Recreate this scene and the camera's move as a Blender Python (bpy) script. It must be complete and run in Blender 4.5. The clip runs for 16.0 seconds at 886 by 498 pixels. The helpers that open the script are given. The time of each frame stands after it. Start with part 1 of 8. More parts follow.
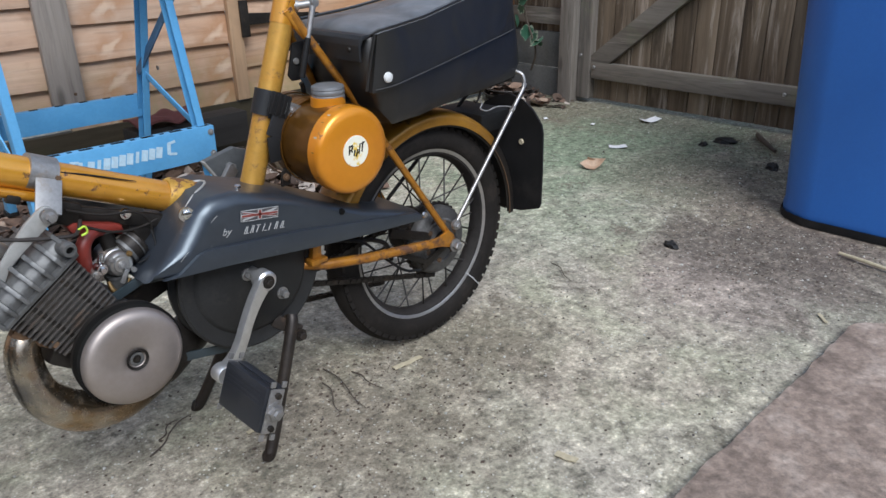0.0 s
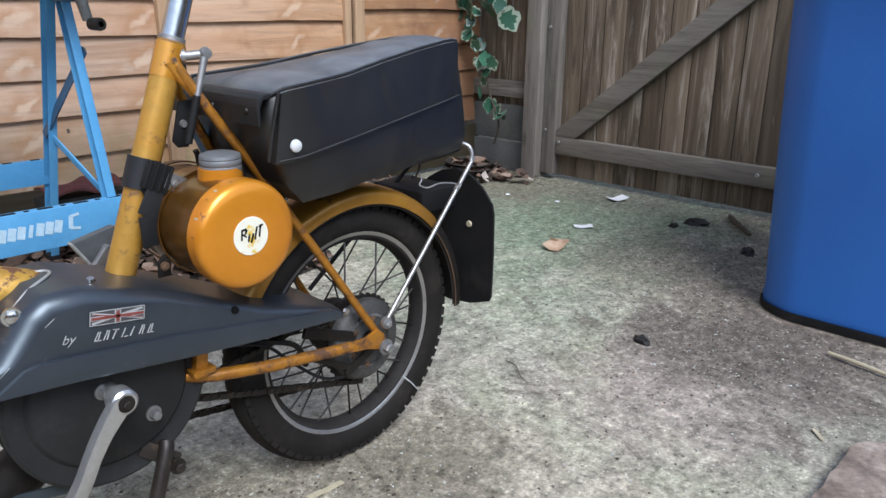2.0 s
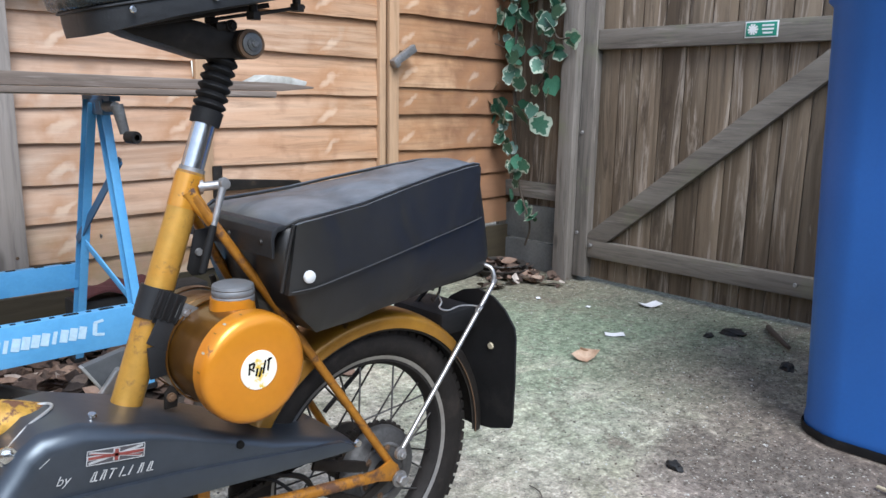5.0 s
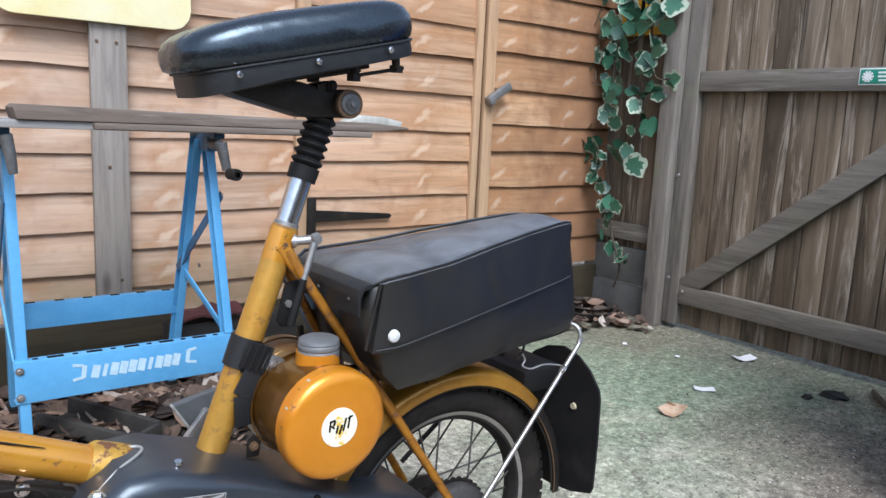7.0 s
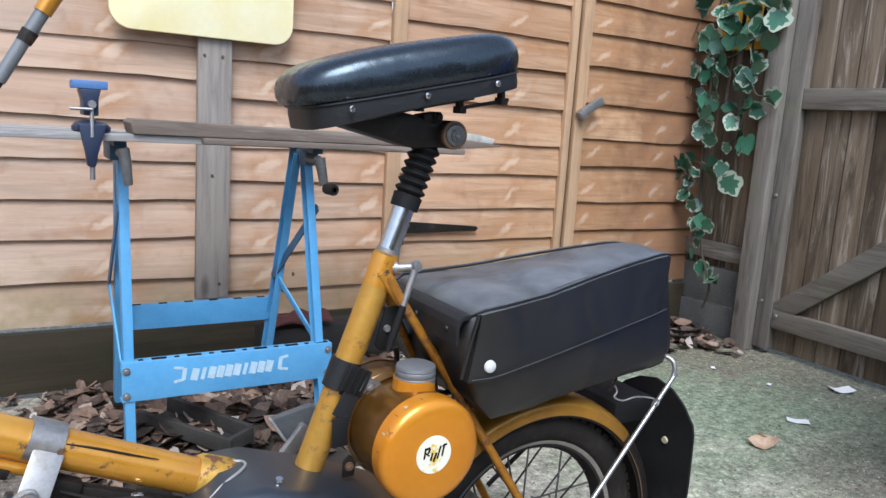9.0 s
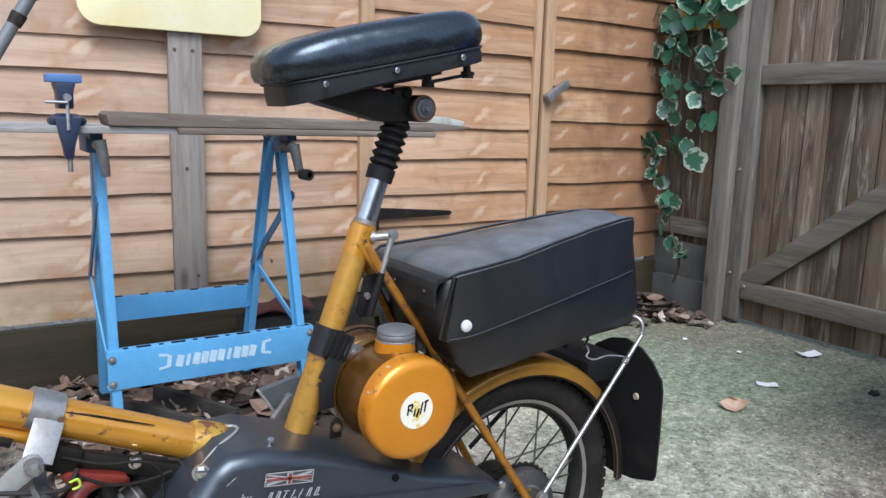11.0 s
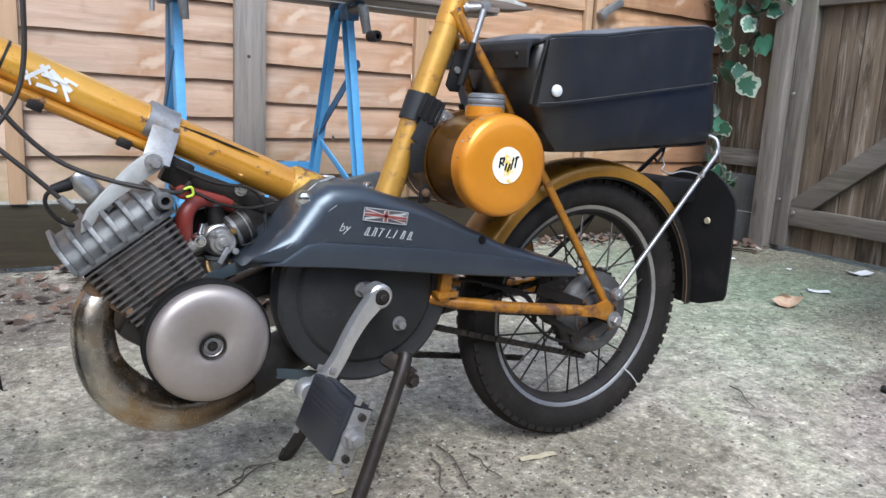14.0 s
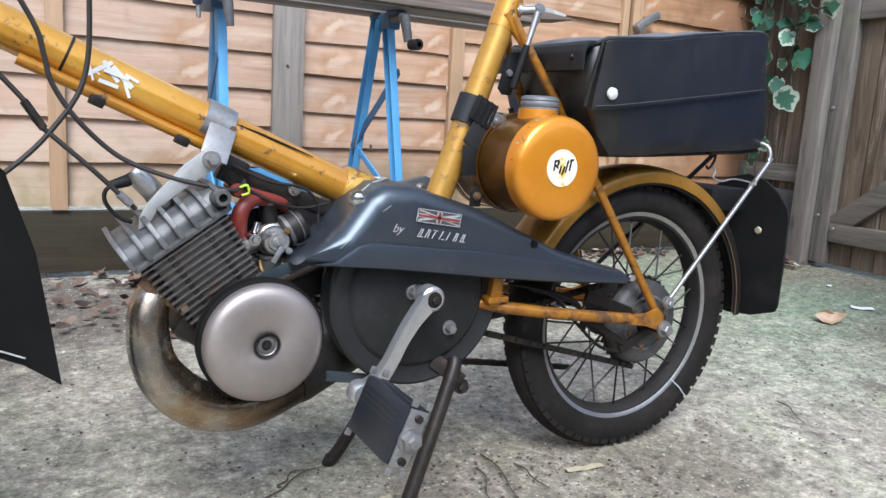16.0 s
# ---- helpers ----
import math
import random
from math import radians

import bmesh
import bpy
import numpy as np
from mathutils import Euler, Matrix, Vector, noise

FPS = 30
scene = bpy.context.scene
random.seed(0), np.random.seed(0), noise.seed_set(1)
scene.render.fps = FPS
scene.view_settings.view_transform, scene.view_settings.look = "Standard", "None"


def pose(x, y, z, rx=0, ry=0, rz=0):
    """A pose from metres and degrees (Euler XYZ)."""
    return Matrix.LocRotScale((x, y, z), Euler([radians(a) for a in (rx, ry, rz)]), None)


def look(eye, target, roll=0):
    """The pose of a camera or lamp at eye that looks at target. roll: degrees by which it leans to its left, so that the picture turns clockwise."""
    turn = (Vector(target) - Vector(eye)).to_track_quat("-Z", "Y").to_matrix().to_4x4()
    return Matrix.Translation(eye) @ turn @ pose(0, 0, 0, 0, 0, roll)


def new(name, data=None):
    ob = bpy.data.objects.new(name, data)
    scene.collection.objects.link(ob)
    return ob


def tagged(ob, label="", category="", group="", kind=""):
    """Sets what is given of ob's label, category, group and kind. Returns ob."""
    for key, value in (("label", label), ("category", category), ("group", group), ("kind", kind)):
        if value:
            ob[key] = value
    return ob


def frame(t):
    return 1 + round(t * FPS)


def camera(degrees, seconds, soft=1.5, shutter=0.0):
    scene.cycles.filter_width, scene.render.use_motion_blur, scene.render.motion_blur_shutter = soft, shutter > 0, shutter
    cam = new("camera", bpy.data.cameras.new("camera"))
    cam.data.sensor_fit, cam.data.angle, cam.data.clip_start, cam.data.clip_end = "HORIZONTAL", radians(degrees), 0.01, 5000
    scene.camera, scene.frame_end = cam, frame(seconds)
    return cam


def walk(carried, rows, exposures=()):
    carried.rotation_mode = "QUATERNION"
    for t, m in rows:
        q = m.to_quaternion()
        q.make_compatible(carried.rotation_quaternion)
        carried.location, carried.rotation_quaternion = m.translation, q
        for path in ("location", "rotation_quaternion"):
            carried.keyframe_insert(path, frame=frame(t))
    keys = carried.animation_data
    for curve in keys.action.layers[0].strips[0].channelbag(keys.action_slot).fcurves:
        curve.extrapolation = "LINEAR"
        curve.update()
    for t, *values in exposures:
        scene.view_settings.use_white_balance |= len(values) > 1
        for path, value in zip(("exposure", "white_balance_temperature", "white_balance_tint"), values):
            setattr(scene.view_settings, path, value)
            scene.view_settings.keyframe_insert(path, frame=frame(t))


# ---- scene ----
# seconds, x, y, z, yaw, pitch, roll: x runs along the moped to its rear wheel, z is up
cam = camera(61.0, 16.0, soft=1.5)
PATH = [
    (0, -0.8889, -0.9592, 0.7410, -44.70, -23.31, -1.07),
    (0.5, -0.8283, -0.9251, 0.7286, -47.99, -23.37, 0.27),
    (1, -0.7788, -0.8957, 0.7054, -48.04, -22.76, 0.72),
    (1.5, -0.7258, -0.8648, 0.7007, -47.24, -21.06, 0.69),
    (2, -0.6910, -0.8476, 0.6978, -47.14, -17.93, 0.69),
    (2.5, -0.6742, -0.8351, 0.7031, -46.47, -17.28, 1.34),
    (3, -0.6675, -0.8318, 0.7106, -47.12, -15.19, 1.31),
    (3.5, -0.6497, -0.8182, 0.7106, -46.00, -14.26, 0.82),
    (4, -0.6479, -0.8321, 0.7226, -45.05, -13.07, 1.05),
    (4.2, -0.6496, -0.8380, 0.7271, -45.13, -12.38, 0.97),
    (6.3, -0.6401, -0.8250, 0.7714, -41.57, -9.79, 2.51),
    (6.5, -0.6400, -0.8229, 0.7753, -40.64, -9.64, 2.45),
    (7, -0.6378, -0.8219, 0.7871, -37.55, -9.62, 2.72),
    (7.5, -0.6402, -0.8169, 0.8025, -34.83, -9.49, 3.45),
    (8, -0.6569, -0.8149, 0.8183, -32.51, -9.68, 4.52),
    (8.2, -0.6580, -0.8076, 0.8152, -32.16, -9.53, 4.51),
    (10.3, -0.6735, -0.8191, 0.8242, -31.19, -9.96, 2.45),
    (10.5, -0.6766, -0.8267, 0.8195, -32.10, -9.69, 2.39),
    (11, -0.6859, -0.8545, 0.7941, -33.36, -10.05, 1.78),
    (11.5, -0.6937, -0.8793, 0.7535, -34.58, -11.49, 1.24),
    (12, -0.7253, -0.8966, 0.7283, -34.31, -15.57, 0.84),
    (12.5, -0.7384, -0.8883, 0.6815, -33.48, -13.55, 2.89),
    (13, -0.7547, -0.8979, 0.6215, -33.51, -13.60, 3.08),
    (13.5, -0.7707, -0.8993, 0.5625, -32.69, -11.46, 2.90),
    (14, -0.7829, -0.8808, 0.5162, -31.32, -11.02, 3.04),
    (14.5, -0.7972, -0.8753, 0.4954, -30.29, -11.14, 2.64),
    (15, -0.8086, -0.8604, 0.4948, -29.48, -10.50, 3.29),
    (15.5, -0.8131, -0.8526, 0.4977, -29.38, -10.66, 3.64),
    (16, -0.8085, -0.8556, 0.4963, -29.48, -9.90, 3.42),
]
walk(cam, [(t, pose(x, y, z, 0, 0, yaw) @ pose(0, 0, 0, 90 + pitch, 0, 0) @ pose(0, 0, 0, 0, 0, roll)) for t, x, y, z, yaw, pitch, roll in PATH],
     exposures=[(0.0, 1.10, 5980, 9), (1.0, 1.12, 5940, 9), (1.5, 1.2, 5880, 9), (2.5, 1.34, 5820, 9), (4.0, 1.5, 5820, 9), (8.0, 1.42, 5820, 9), (10.5, 1.28, 5820, 9), (12.0, 1.3, 5820, 9), (13.5, 1.47, 5820, 9), (16.0, 1.58, 5820, 9)])

# ---- light ----
world = bpy.data.worlds.new("overcast_sky")
scene.world = world
world.use_nodes = True
wn, wl = world.node_tree.nodes, world.node_tree.links
sky = wn.new("ShaderNodeTexSky")
sky.sky_type, sky.sun_disc = "NISHITA", False
SUN_UP, SUN_TURN = 50.0, 205.0
sky.sun_elevation, sky.sun_rotation = radians(SUN_UP), radians(SUN_TURN)
sky.air_density, sky.dust_density, sky.ozone_density = 1.0, 0.8, 1.0
veil = wn.new("ShaderNodeHueSaturation")
veil.inputs["Saturation"].default_value = 0.6
wl.new(sky.outputs["Color"], veil.inputs["Color"])
wl.new(veil.outputs["Color"], wn["Background"].inputs["Color"])
wn["Background"].inputs["Strength"].default_value = 0.10
sun = new("sun", bpy.data.lights.new("sun", "SUN"))
sun.data.energy, sun.data.angle, sun.data.color = 1.5, radians(32), (1.0, 0.985, 0.96)
toward_sun = Vector((math.sin(radians(SUN_TURN)) * math.cos(radians(SUN_UP)), math.cos(radians(SUN_TURN)) * math.cos(radians(SUN_UP)), math.sin(radians(SUN_UP))))
sun.matrix_world = look(toward_sun * 20, (0, 0, 0))

# ---- materials ----


def nodes_of(name):
    m = bpy.data.materials.new(name)
    m.use_nodes = True
    nt = m.node_tree
    return m, nt, nt.nodes["Principled BSDF"]


def noise_node(nt, vec, scale, detail=5.0, rough=0.6, distort=0.0):
    n = nt.nodes.new("ShaderNodeTexNoise")
    n.inputs["Scale"].default_value, n.inputs["Detail"].default_value = scale, detail
    n.inputs["Roughness"].default_value, n.inputs["Distortion"].default_value = rough, distort
    nt.links.new(vec, n.inputs["Vector"])
    return n.outputs["Fac"]


def ramp_node(nt, fac, stops):
    r = nt.nodes.new("ShaderNodeValToRGB")
    while len(r.color_ramp.elements) < len(stops):
        r.color_ramp.elements.new(0.5)
    for e, (p, c) in zip(r.color_ramp.elements, stops):
        e.position = p
        e.color = (*c, 1) if len(c) == 3 else c
    nt.links.new(fac, r.inputs["Fac"])
    return r.outputs["Color"]


def grey(v):
    return (v, v, v)


def mix_node(nt, fac, a, b, mode="MIX"):
    n = nt.nodes.new("ShaderNodeMix")
    n.data_type, n.blend_type = "RGBA", mode
    for sock, val in ((n.inputs["Factor"], fac), (n.inputs["A"], a), (n.inputs["B"], b)):
        if isinstance(val, (int, float)):
            sock.default_value = val
        elif isinstance(val, tuple):
            sock.default_value = (*val, 1)
        else:
            nt.links.new(val, sock)
    return n.outputs["Result"]


def place_node(nt, stretch=(1, 1, 1), shift=7.0):
    """Object coordinates, moved by each object's own random number."""
    tc, info = nt.nodes.new("ShaderNodeTexCoord"), nt.nodes.new("ShaderNodeObjectInfo")
    add, mul = nt.nodes.new("ShaderNodeVectorMath"), nt.nodes.new("ShaderNodeVectorMath")
    sc = nt.nodes.new("ShaderNodeMath")
    sc.operation, sc.inputs[1].default_value = "MULTIPLY", shift
    nt.links.new(info.outputs["Random"], sc.inputs[0])
    add.operation, mul.operation = "ADD", "MULTIPLY"
    nt.links.new(tc.outputs["Object"], add.inputs[0])
    nt.links.new(sc.outputs[0], add.inputs[1])
    nt.links.new(add.outputs[0], mul.inputs[0])
    mul.inputs[1].default_value = stretch
    return mul.outputs[0], info.outputs["Random"]


def surface(name, cols, rough=(0.5, 0.7), metal=0.0, scale=12.0, fine=90.0, contrast=0.25, bump=0.15, dist=0.002, stretch=(1, 1, 1),
            spots=None, coat=0.0, vary=0.0, spec=0.5, folds=None, sky_sheen=None, tint=None):
    """Base colour from broad noise over cols, fine grain, optional spots (colour, scale, threshold, softness), bump."""
    m, nt, b = nodes_of(name)
    vec, rnd = place_node(nt, stretch)
    broad = noise_node(nt, vec, scale, 5, 0.65)
    k = len(cols)
    col = ramp_node(nt, broad, [(0.32 + 0.36 * i / max(1, k - 1), c) for i, c in enumerate(cols)])
    grain = noise_node(nt, vec, fine, 6, 0.7)
    col = mix_node(nt, 1.0, col, ramp_node(nt, grain, [(0.25, grey(1 - contrast)), (0.75, grey(1 + 0 * contrast))]), "MULTIPLY")
    if vary:
        col = mix_node(nt, 1.0, col, ramp_node(nt, rnd, [(0.0, grey(1 - vary)), (1.0, grey(1.0))]), "MULTIPLY")
    rr = nt.nodes.new("ShaderNodeMapRange")
    rr.inputs["To Min"].default_value, rr.inputs["To Max"].default_value = rough
    nt.links.new(grain, rr.inputs["Value"])
    rough_out = rr.outputs["Result"]
    if spots:
        scol, sscale, thr, soft = spots
        sfac = ramp_node(nt, noise_node(nt, vec, sscale, 7, 0.7), [(thr, grey(0)), (min(1, thr + soft), grey(1))])
        col = mix_node(nt, sfac, col, scol)
        if metal:
            inv = nt.nodes.new("ShaderNodeMath")
            inv.operation = "MULTIPLY_ADD"
            inv.inputs[1].default_value, inv.inputs[2].default_value = -metal, metal
            nt.links.new(sfac, inv.inputs[0])
            nt.links.new(inv.outputs[0], b.inputs["Metallic"])
            mx = nt.nodes.new("ShaderNodeMath")
            mx.operation, mx.inputs[1].default_value = "MAXIMUM", 0.0
            sm = nt.nodes.new("ShaderNodeMath")
            sm.operation, sm.inputs[1].default_value = "MULTIPLY", 0.75
            nt.links.new(sfac, sm.inputs[0])
            nt.links.new(rough_out, mx.inputs[0])
            nt.links.new(sm.outputs[0], mx.inputs[1])
            rough_out = mx.outputs[0]
    # patchy sheen of the sky put into the colour of upward faces
    if sky_sheen:
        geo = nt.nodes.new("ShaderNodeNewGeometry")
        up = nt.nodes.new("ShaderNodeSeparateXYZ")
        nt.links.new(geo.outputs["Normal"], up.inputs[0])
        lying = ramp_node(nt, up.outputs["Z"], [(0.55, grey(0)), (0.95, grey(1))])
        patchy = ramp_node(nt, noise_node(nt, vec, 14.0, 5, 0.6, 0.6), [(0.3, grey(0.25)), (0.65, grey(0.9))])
        col = mix_node(nt, mix_node(nt, 1.0, lying, patchy, "MULTIPLY"), col, sky_sheen)
    nt.links.new(col, b.inputs["Base Color"])
    nt.links.new(rough_out, b.inputs["Roughness"])
    if metal and not spots:
        b.inputs["Metallic"].default_value = metal
    b.inputs["Specular IOR Level"].default_value = spec
    if tint:
        b.inputs["Specular Tint"].default_value = (*tint, 1.0)
    if coat:
        b.inputs["Coat Weight"].default_value, b.inputs["Coat Roughness"].default_value = coat, 0.12
    if folds:
        fold = noise_node(nt, vec, folds[0], 1.5, 0.4, 1.6)
        fb_ = nt.nodes.new("ShaderNodeBump")
        fb_.inputs["Strength"].default_value, fb_.inputs["Distance"].default_value = 0.45, folds[1]
        nt.links.new(fold, fb_.inputs["Height"])
        nt.links.new(fb_.outputs["Normal"], b.inputs["Normal"])
    elif bump:
        bm_ = nt.nodes.new("ShaderNodeBump")
        bm_.inputs["Strength"].default_value, bm_.inputs["Distance"].default_value = bump, dist
        nt.links.new(grain, bm_.inputs["Height"])
        nt.links.new(bm_.outputs["Normal"], b.inputs["Normal"])
    return m


OIL, ALGAE, RED, PINK, DUN = (0.15, 0.128, 0.105), (0.19, 0.25, 0.165), (0.13, 0.10, 0.082), (0.345, 0.28, 0.24), (0.20, 0.17, 0.125)
# stains where things have stood and water has run, and darker patches: x, y, radius, amount, colour
PATCHES = ((1.45, 0.75, 1.05, 0.8, ALGAE), (0.75, 0.3, 0.6, 0.4, ALGAE), (0.62, -0.5, 0.3, 0.35, ALGAE), (0.62, -0.34, 0.4, 0.8, PINK), (0.93, -0.36, 0.46, 0.9, RED), (0.84, -0.25, 0.32, 0.75, OIL), (1.25, 0.12, 0.40, 0.3, RED),
          (1.15, 0.0, 0.42, 0.35, OIL), (-0.28, -0.12, 0.36, 0.8, DUN), (-0.56, -0.02, 0.22, 0.35, DUN), (0.05, -0.10, 0.26, 0.75, DUN), (-0.85, 1.05, 0.75, 0.95, OIL), (0.70, -0.55, 0.3, 0.4, OIL), (1.78, 1.10, 0.70, 0.75, DUN), (1.85, 0.55, 0.35, 0.5, OIL))


def concrete_material():
    """Weathered concrete: worn pale crust, green algae in the low spots, pits, dirt and washed-out grit."""
    m, nt, b = nodes_of("mossy_concrete")
    vec, _ = place_node(nt, shift=0.0)
    patch = noise_node(nt, vec, 1.3, 6, 0.6)
    col = ramp_node(nt, patch, [(0.33, (0.38, 0.333, 0.258)), (0.46, (0.455, 0.407, 0.328)), (0.56, (0.40, 0.365, 0.278)), (0.68, (0.44, 0.367, 0.292))])
    green = ramp_node(nt, noise_node(nt, vec, 5.0, 7, 0.7, 0.4), [(0.46, grey(0)), (0.62, grey(0.55))])
    col = mix_node(nt, green, col, (0.30, 0.305, 0.205))
    blot = noise_node(nt, vec, 9.0, 8, 0.72)
    col = mix_node(nt, 0.9, col, ramp_node(nt, blot, [(0.35, grey(0.58)), (0.47, grey(0.95)), (0.62, grey(1.2))]), "MULTIPLY")
    dark = ramp_node(nt, noise_node(nt, vec, 3.7, 8, 0.75, 0.4), [(0.54, grey(0)), (0.70, grey(0.6))])
    col = mix_node(nt, dark, col, (0.19, 0.165, 0.135))
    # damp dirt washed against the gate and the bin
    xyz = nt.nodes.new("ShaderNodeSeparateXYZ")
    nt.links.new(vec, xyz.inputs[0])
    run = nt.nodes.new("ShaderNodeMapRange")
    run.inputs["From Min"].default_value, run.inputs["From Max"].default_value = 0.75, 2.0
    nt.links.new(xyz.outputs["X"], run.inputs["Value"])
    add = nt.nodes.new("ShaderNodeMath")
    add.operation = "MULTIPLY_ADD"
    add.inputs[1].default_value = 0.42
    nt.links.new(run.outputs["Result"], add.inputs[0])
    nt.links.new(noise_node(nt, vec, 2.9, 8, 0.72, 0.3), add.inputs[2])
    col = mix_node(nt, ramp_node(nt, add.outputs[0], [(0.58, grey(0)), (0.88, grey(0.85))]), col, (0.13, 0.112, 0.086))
    ragged = noise_node(nt, vec, 7.5, 9, 0.8, 0.6)
    for cx, cy, rad, amount, tint in PATCHES:
        away = nt.nodes.new("ShaderNodeVectorMath")
        away.operation, away.inputs[1].default_value = "DISTANCE", (cx, cy, 0)
        nt.links.new(vec, away.inputs[0])
        near_ = nt.nodes.new("ShaderNodeMapRange")
        near_.inputs["From Min"].default_value, near_.inputs["From Max"].default_value = rad, 0.0
        nt.links.new(away.outputs["Value"], near_.inputs["Value"])
        plus = nt.nodes.new("ShaderNodeMath")
        plus.operation, plus.inputs[1].default_value = "MULTIPLY_ADD", 0.55
        nt.links.new(near_.outputs["Result"], plus.inputs[0])
        nt.links.new(ragged, plus.inputs[2])
        col = mix_node(nt, ramp_node(nt, plus.outputs[0], [(0.58, grey(0)), (0.86, grey(amount))]), col, tint)
    # soft mottling of the crust, a thumb to a hand wide
    mott = noise_node(nt, vec, 24.0, 7, 0.72)
    col = mix_node(nt, 0.95, col, ramp_node(nt, mott, [(0.36, grey(0.58)), (0.46, grey(0.92)), (0.55, grey(1.05)), (0.65, grey(1.40))]), "MULTIPLY")
    pit = noise_node(nt, vec, 62.0, 6, 0.75)
    col = mix_node(nt, 0.95, col, ramp_node(nt, pit, [(0.35, grey(0.44)), (0.46, grey(0.90)), (0.55, grey(1.04)), (0.64, grey(1.65))]), "MULTIPLY")
    grit = noise_node(nt, vec, 170.0, 3, 0.7)
    col = mix_node(nt, 0.6, col, ramp_node(nt, grit, [(0.34, grey(0.6)), (0.5, grey(0.98)), (0.66, grey(1.3))]), "MULTIPLY")
    cell = nt.nodes.new("ShaderNodeTexVoronoi")
    cell.inputs["Scale"].default_value = 105.0
    nt.links.new(vec, cell.inputs["Vector"])
    speck = ramp_node(nt, cell.outputs["Distance"], [(0.1, grey(0.85)), (0.26, grey(0))])
    chosen = ramp_node(nt, noise_node(nt, vec, 34.0, 4, 0.65), [(0.50, grey(0)), (0.56, grey(1))])
    col = mix_node(nt, mix_node(nt, 1.0, speck, chosen, "MULTIPLY"), col, (0.64, 0.61, 0.52))
    nt.links.new(col, b.inputs["Base Color"])
    b.inputs["Roughness"].default_value = 0.93
    b.inputs["Specular IOR Level"].default_value = 0.25
    h = mix_node(nt, 0.35, mix_node(nt, 0.5, mott, pit), grit)
    bump = nt.nodes.new("ShaderNodeBump")
    bump.inputs["Strength"].default_value, bump.inputs["Distance"].default_value = 0.8, 0.006
    nt.links.new(h, bump.inputs["Height"])
    nt.links.new(bump.outputs["Normal"], b.inputs["Normal"])
    return m


def whorl_marks(nt, col, columns):
    """Pale torn grain and brown knot halos in line from board to board; haze towards -x and shade towards +x painted
    in.
    """
    def vmath(op, a, b):
        n = nt.nodes.new("ShaderNodeVectorMath")
        n.operation = op
        for sock, val in zip(n.inputs, (a, b)):
            if isinstance(val, tuple):
                sock.default_value = val
            else:
                nt.links.new(val, sock)
        return n.outputs["Value" if op in ("DISTANCE", "DOT_PRODUCT") else "Vector"]
    shifted, _ = place_node(nt)
    warp = nt.nodes.new("ShaderNodeTexNoise")
    warp.inputs["Scale"].default_value, warp.inputs["Detail"].default_value = 16.0, 6.0
    nt.links.new(shifted, warp.inputs["Vector"])
    broad = nt.nodes.new("ShaderNodeTexNoise")
    broad.inputs["Scale"].default_value = 0.9
    nt.links.new(shifted, broad.inputs["Vector"])
    tc = nt.nodes.new("ShaderNodeTexCoord")
    p = vmath("ADD", tc.outputs["Object"], vmath("MULTIPLY", vmath("SUBTRACT", warp.outputs["Color"], (0.5, 0.5, 0.5)), (0.085, 0.0, 0.042)))
    p = vmath("ADD", p, vmath("MULTIPLY", vmath("SUBTRACT", broad.outputs["Color"], (0.5, 0.5, 0.5)), (0.10, 0.0, 0.05)))
    c, s = math.cos(radians(32)), math.sin(radians(32))
    u, v = vmath("DOT_PRODUCT", p, (c / 0.046, 0, s / 0.046)), vmath("DOT_PRODUCT", p, (-s / 0.0125, 0, c / 0.0125))
    both = nt.nodes.new("ShaderNodeCombineXYZ")
    nt.links.new(u, both.inputs[0])
    nt.links.new(v, both.inputs[1])
    near_ = None
    for k in columns:
        d = vmath("DISTANCE", both.outputs[0], ((c * k + s * 0.045) / 0.046, (-s * k + c * 0.045) / 0.0125, 0.0))
        if near_ is None:
            near_ = d
        else:
            n = nt.nodes.new("ShaderNodeMath")
            n.operation = "MINIMUM"
            nt.links.new(near_, n.inputs[0])
            nt.links.new(d, n.inputs[1])
            near_ = n.outputs[0]
    far_ = nt.nodes.new("ShaderNodeMath")
    far_.operation, far_.inputs[1].default_value = "MULTIPLY", 0.2
    nt.links.new(near_, far_.inputs[0])
    halo = ramp_node(nt, far_.outputs[0], [(0.15, grey(0.0)), (0.24, grey(0.6)), (0.5, grey(0.32)), (0.95, grey(0.0))])
    halo = mix_node(nt, 1.0, halo, ramp_node(nt, warp.outputs["Fac"], [(0.36, grey(0)), (0.52, grey(1))]), "MULTIPLY")
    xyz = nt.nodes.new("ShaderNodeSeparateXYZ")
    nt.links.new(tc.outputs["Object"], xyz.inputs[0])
    # haze over the -x boards put into their colour as a paler tone
    haze_run = nt.nodes.new("ShaderNodeMapRange")
    haze_run.inputs["From Min"].default_value, haze_run.inputs["From Max"].default_value = 0.65, -0.8
    nt.links.new(xyz.outputs["X"], haze_run.inputs["Value"])
    pale = mix_node(nt, 1.0, haze_run.outputs["Result"], ramp_node(nt, broad.outputs["Fac"], [(0.3, grey(0.25)), (0.65, grey(0.68))]), "MULTIPLY")
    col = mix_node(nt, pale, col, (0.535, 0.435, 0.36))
    # shading gradient painted in: boards turn darker and more orange towards +x
    shade_run = nt.nodes.new("ShaderNodeMapRange")
    shade_run.inputs["From Min"].default_value, shade_run.inputs["From Max"].default_value = 0.55, 1.4
    nt.links.new(xyz.outputs["X"], shade_run.inputs["Value"])
    col = mix_node(nt, shade_run.outputs["Result"], col, mix_node(nt, 1.0, col, (0.86, 0.785, 0.645), "MULTIPLY"))
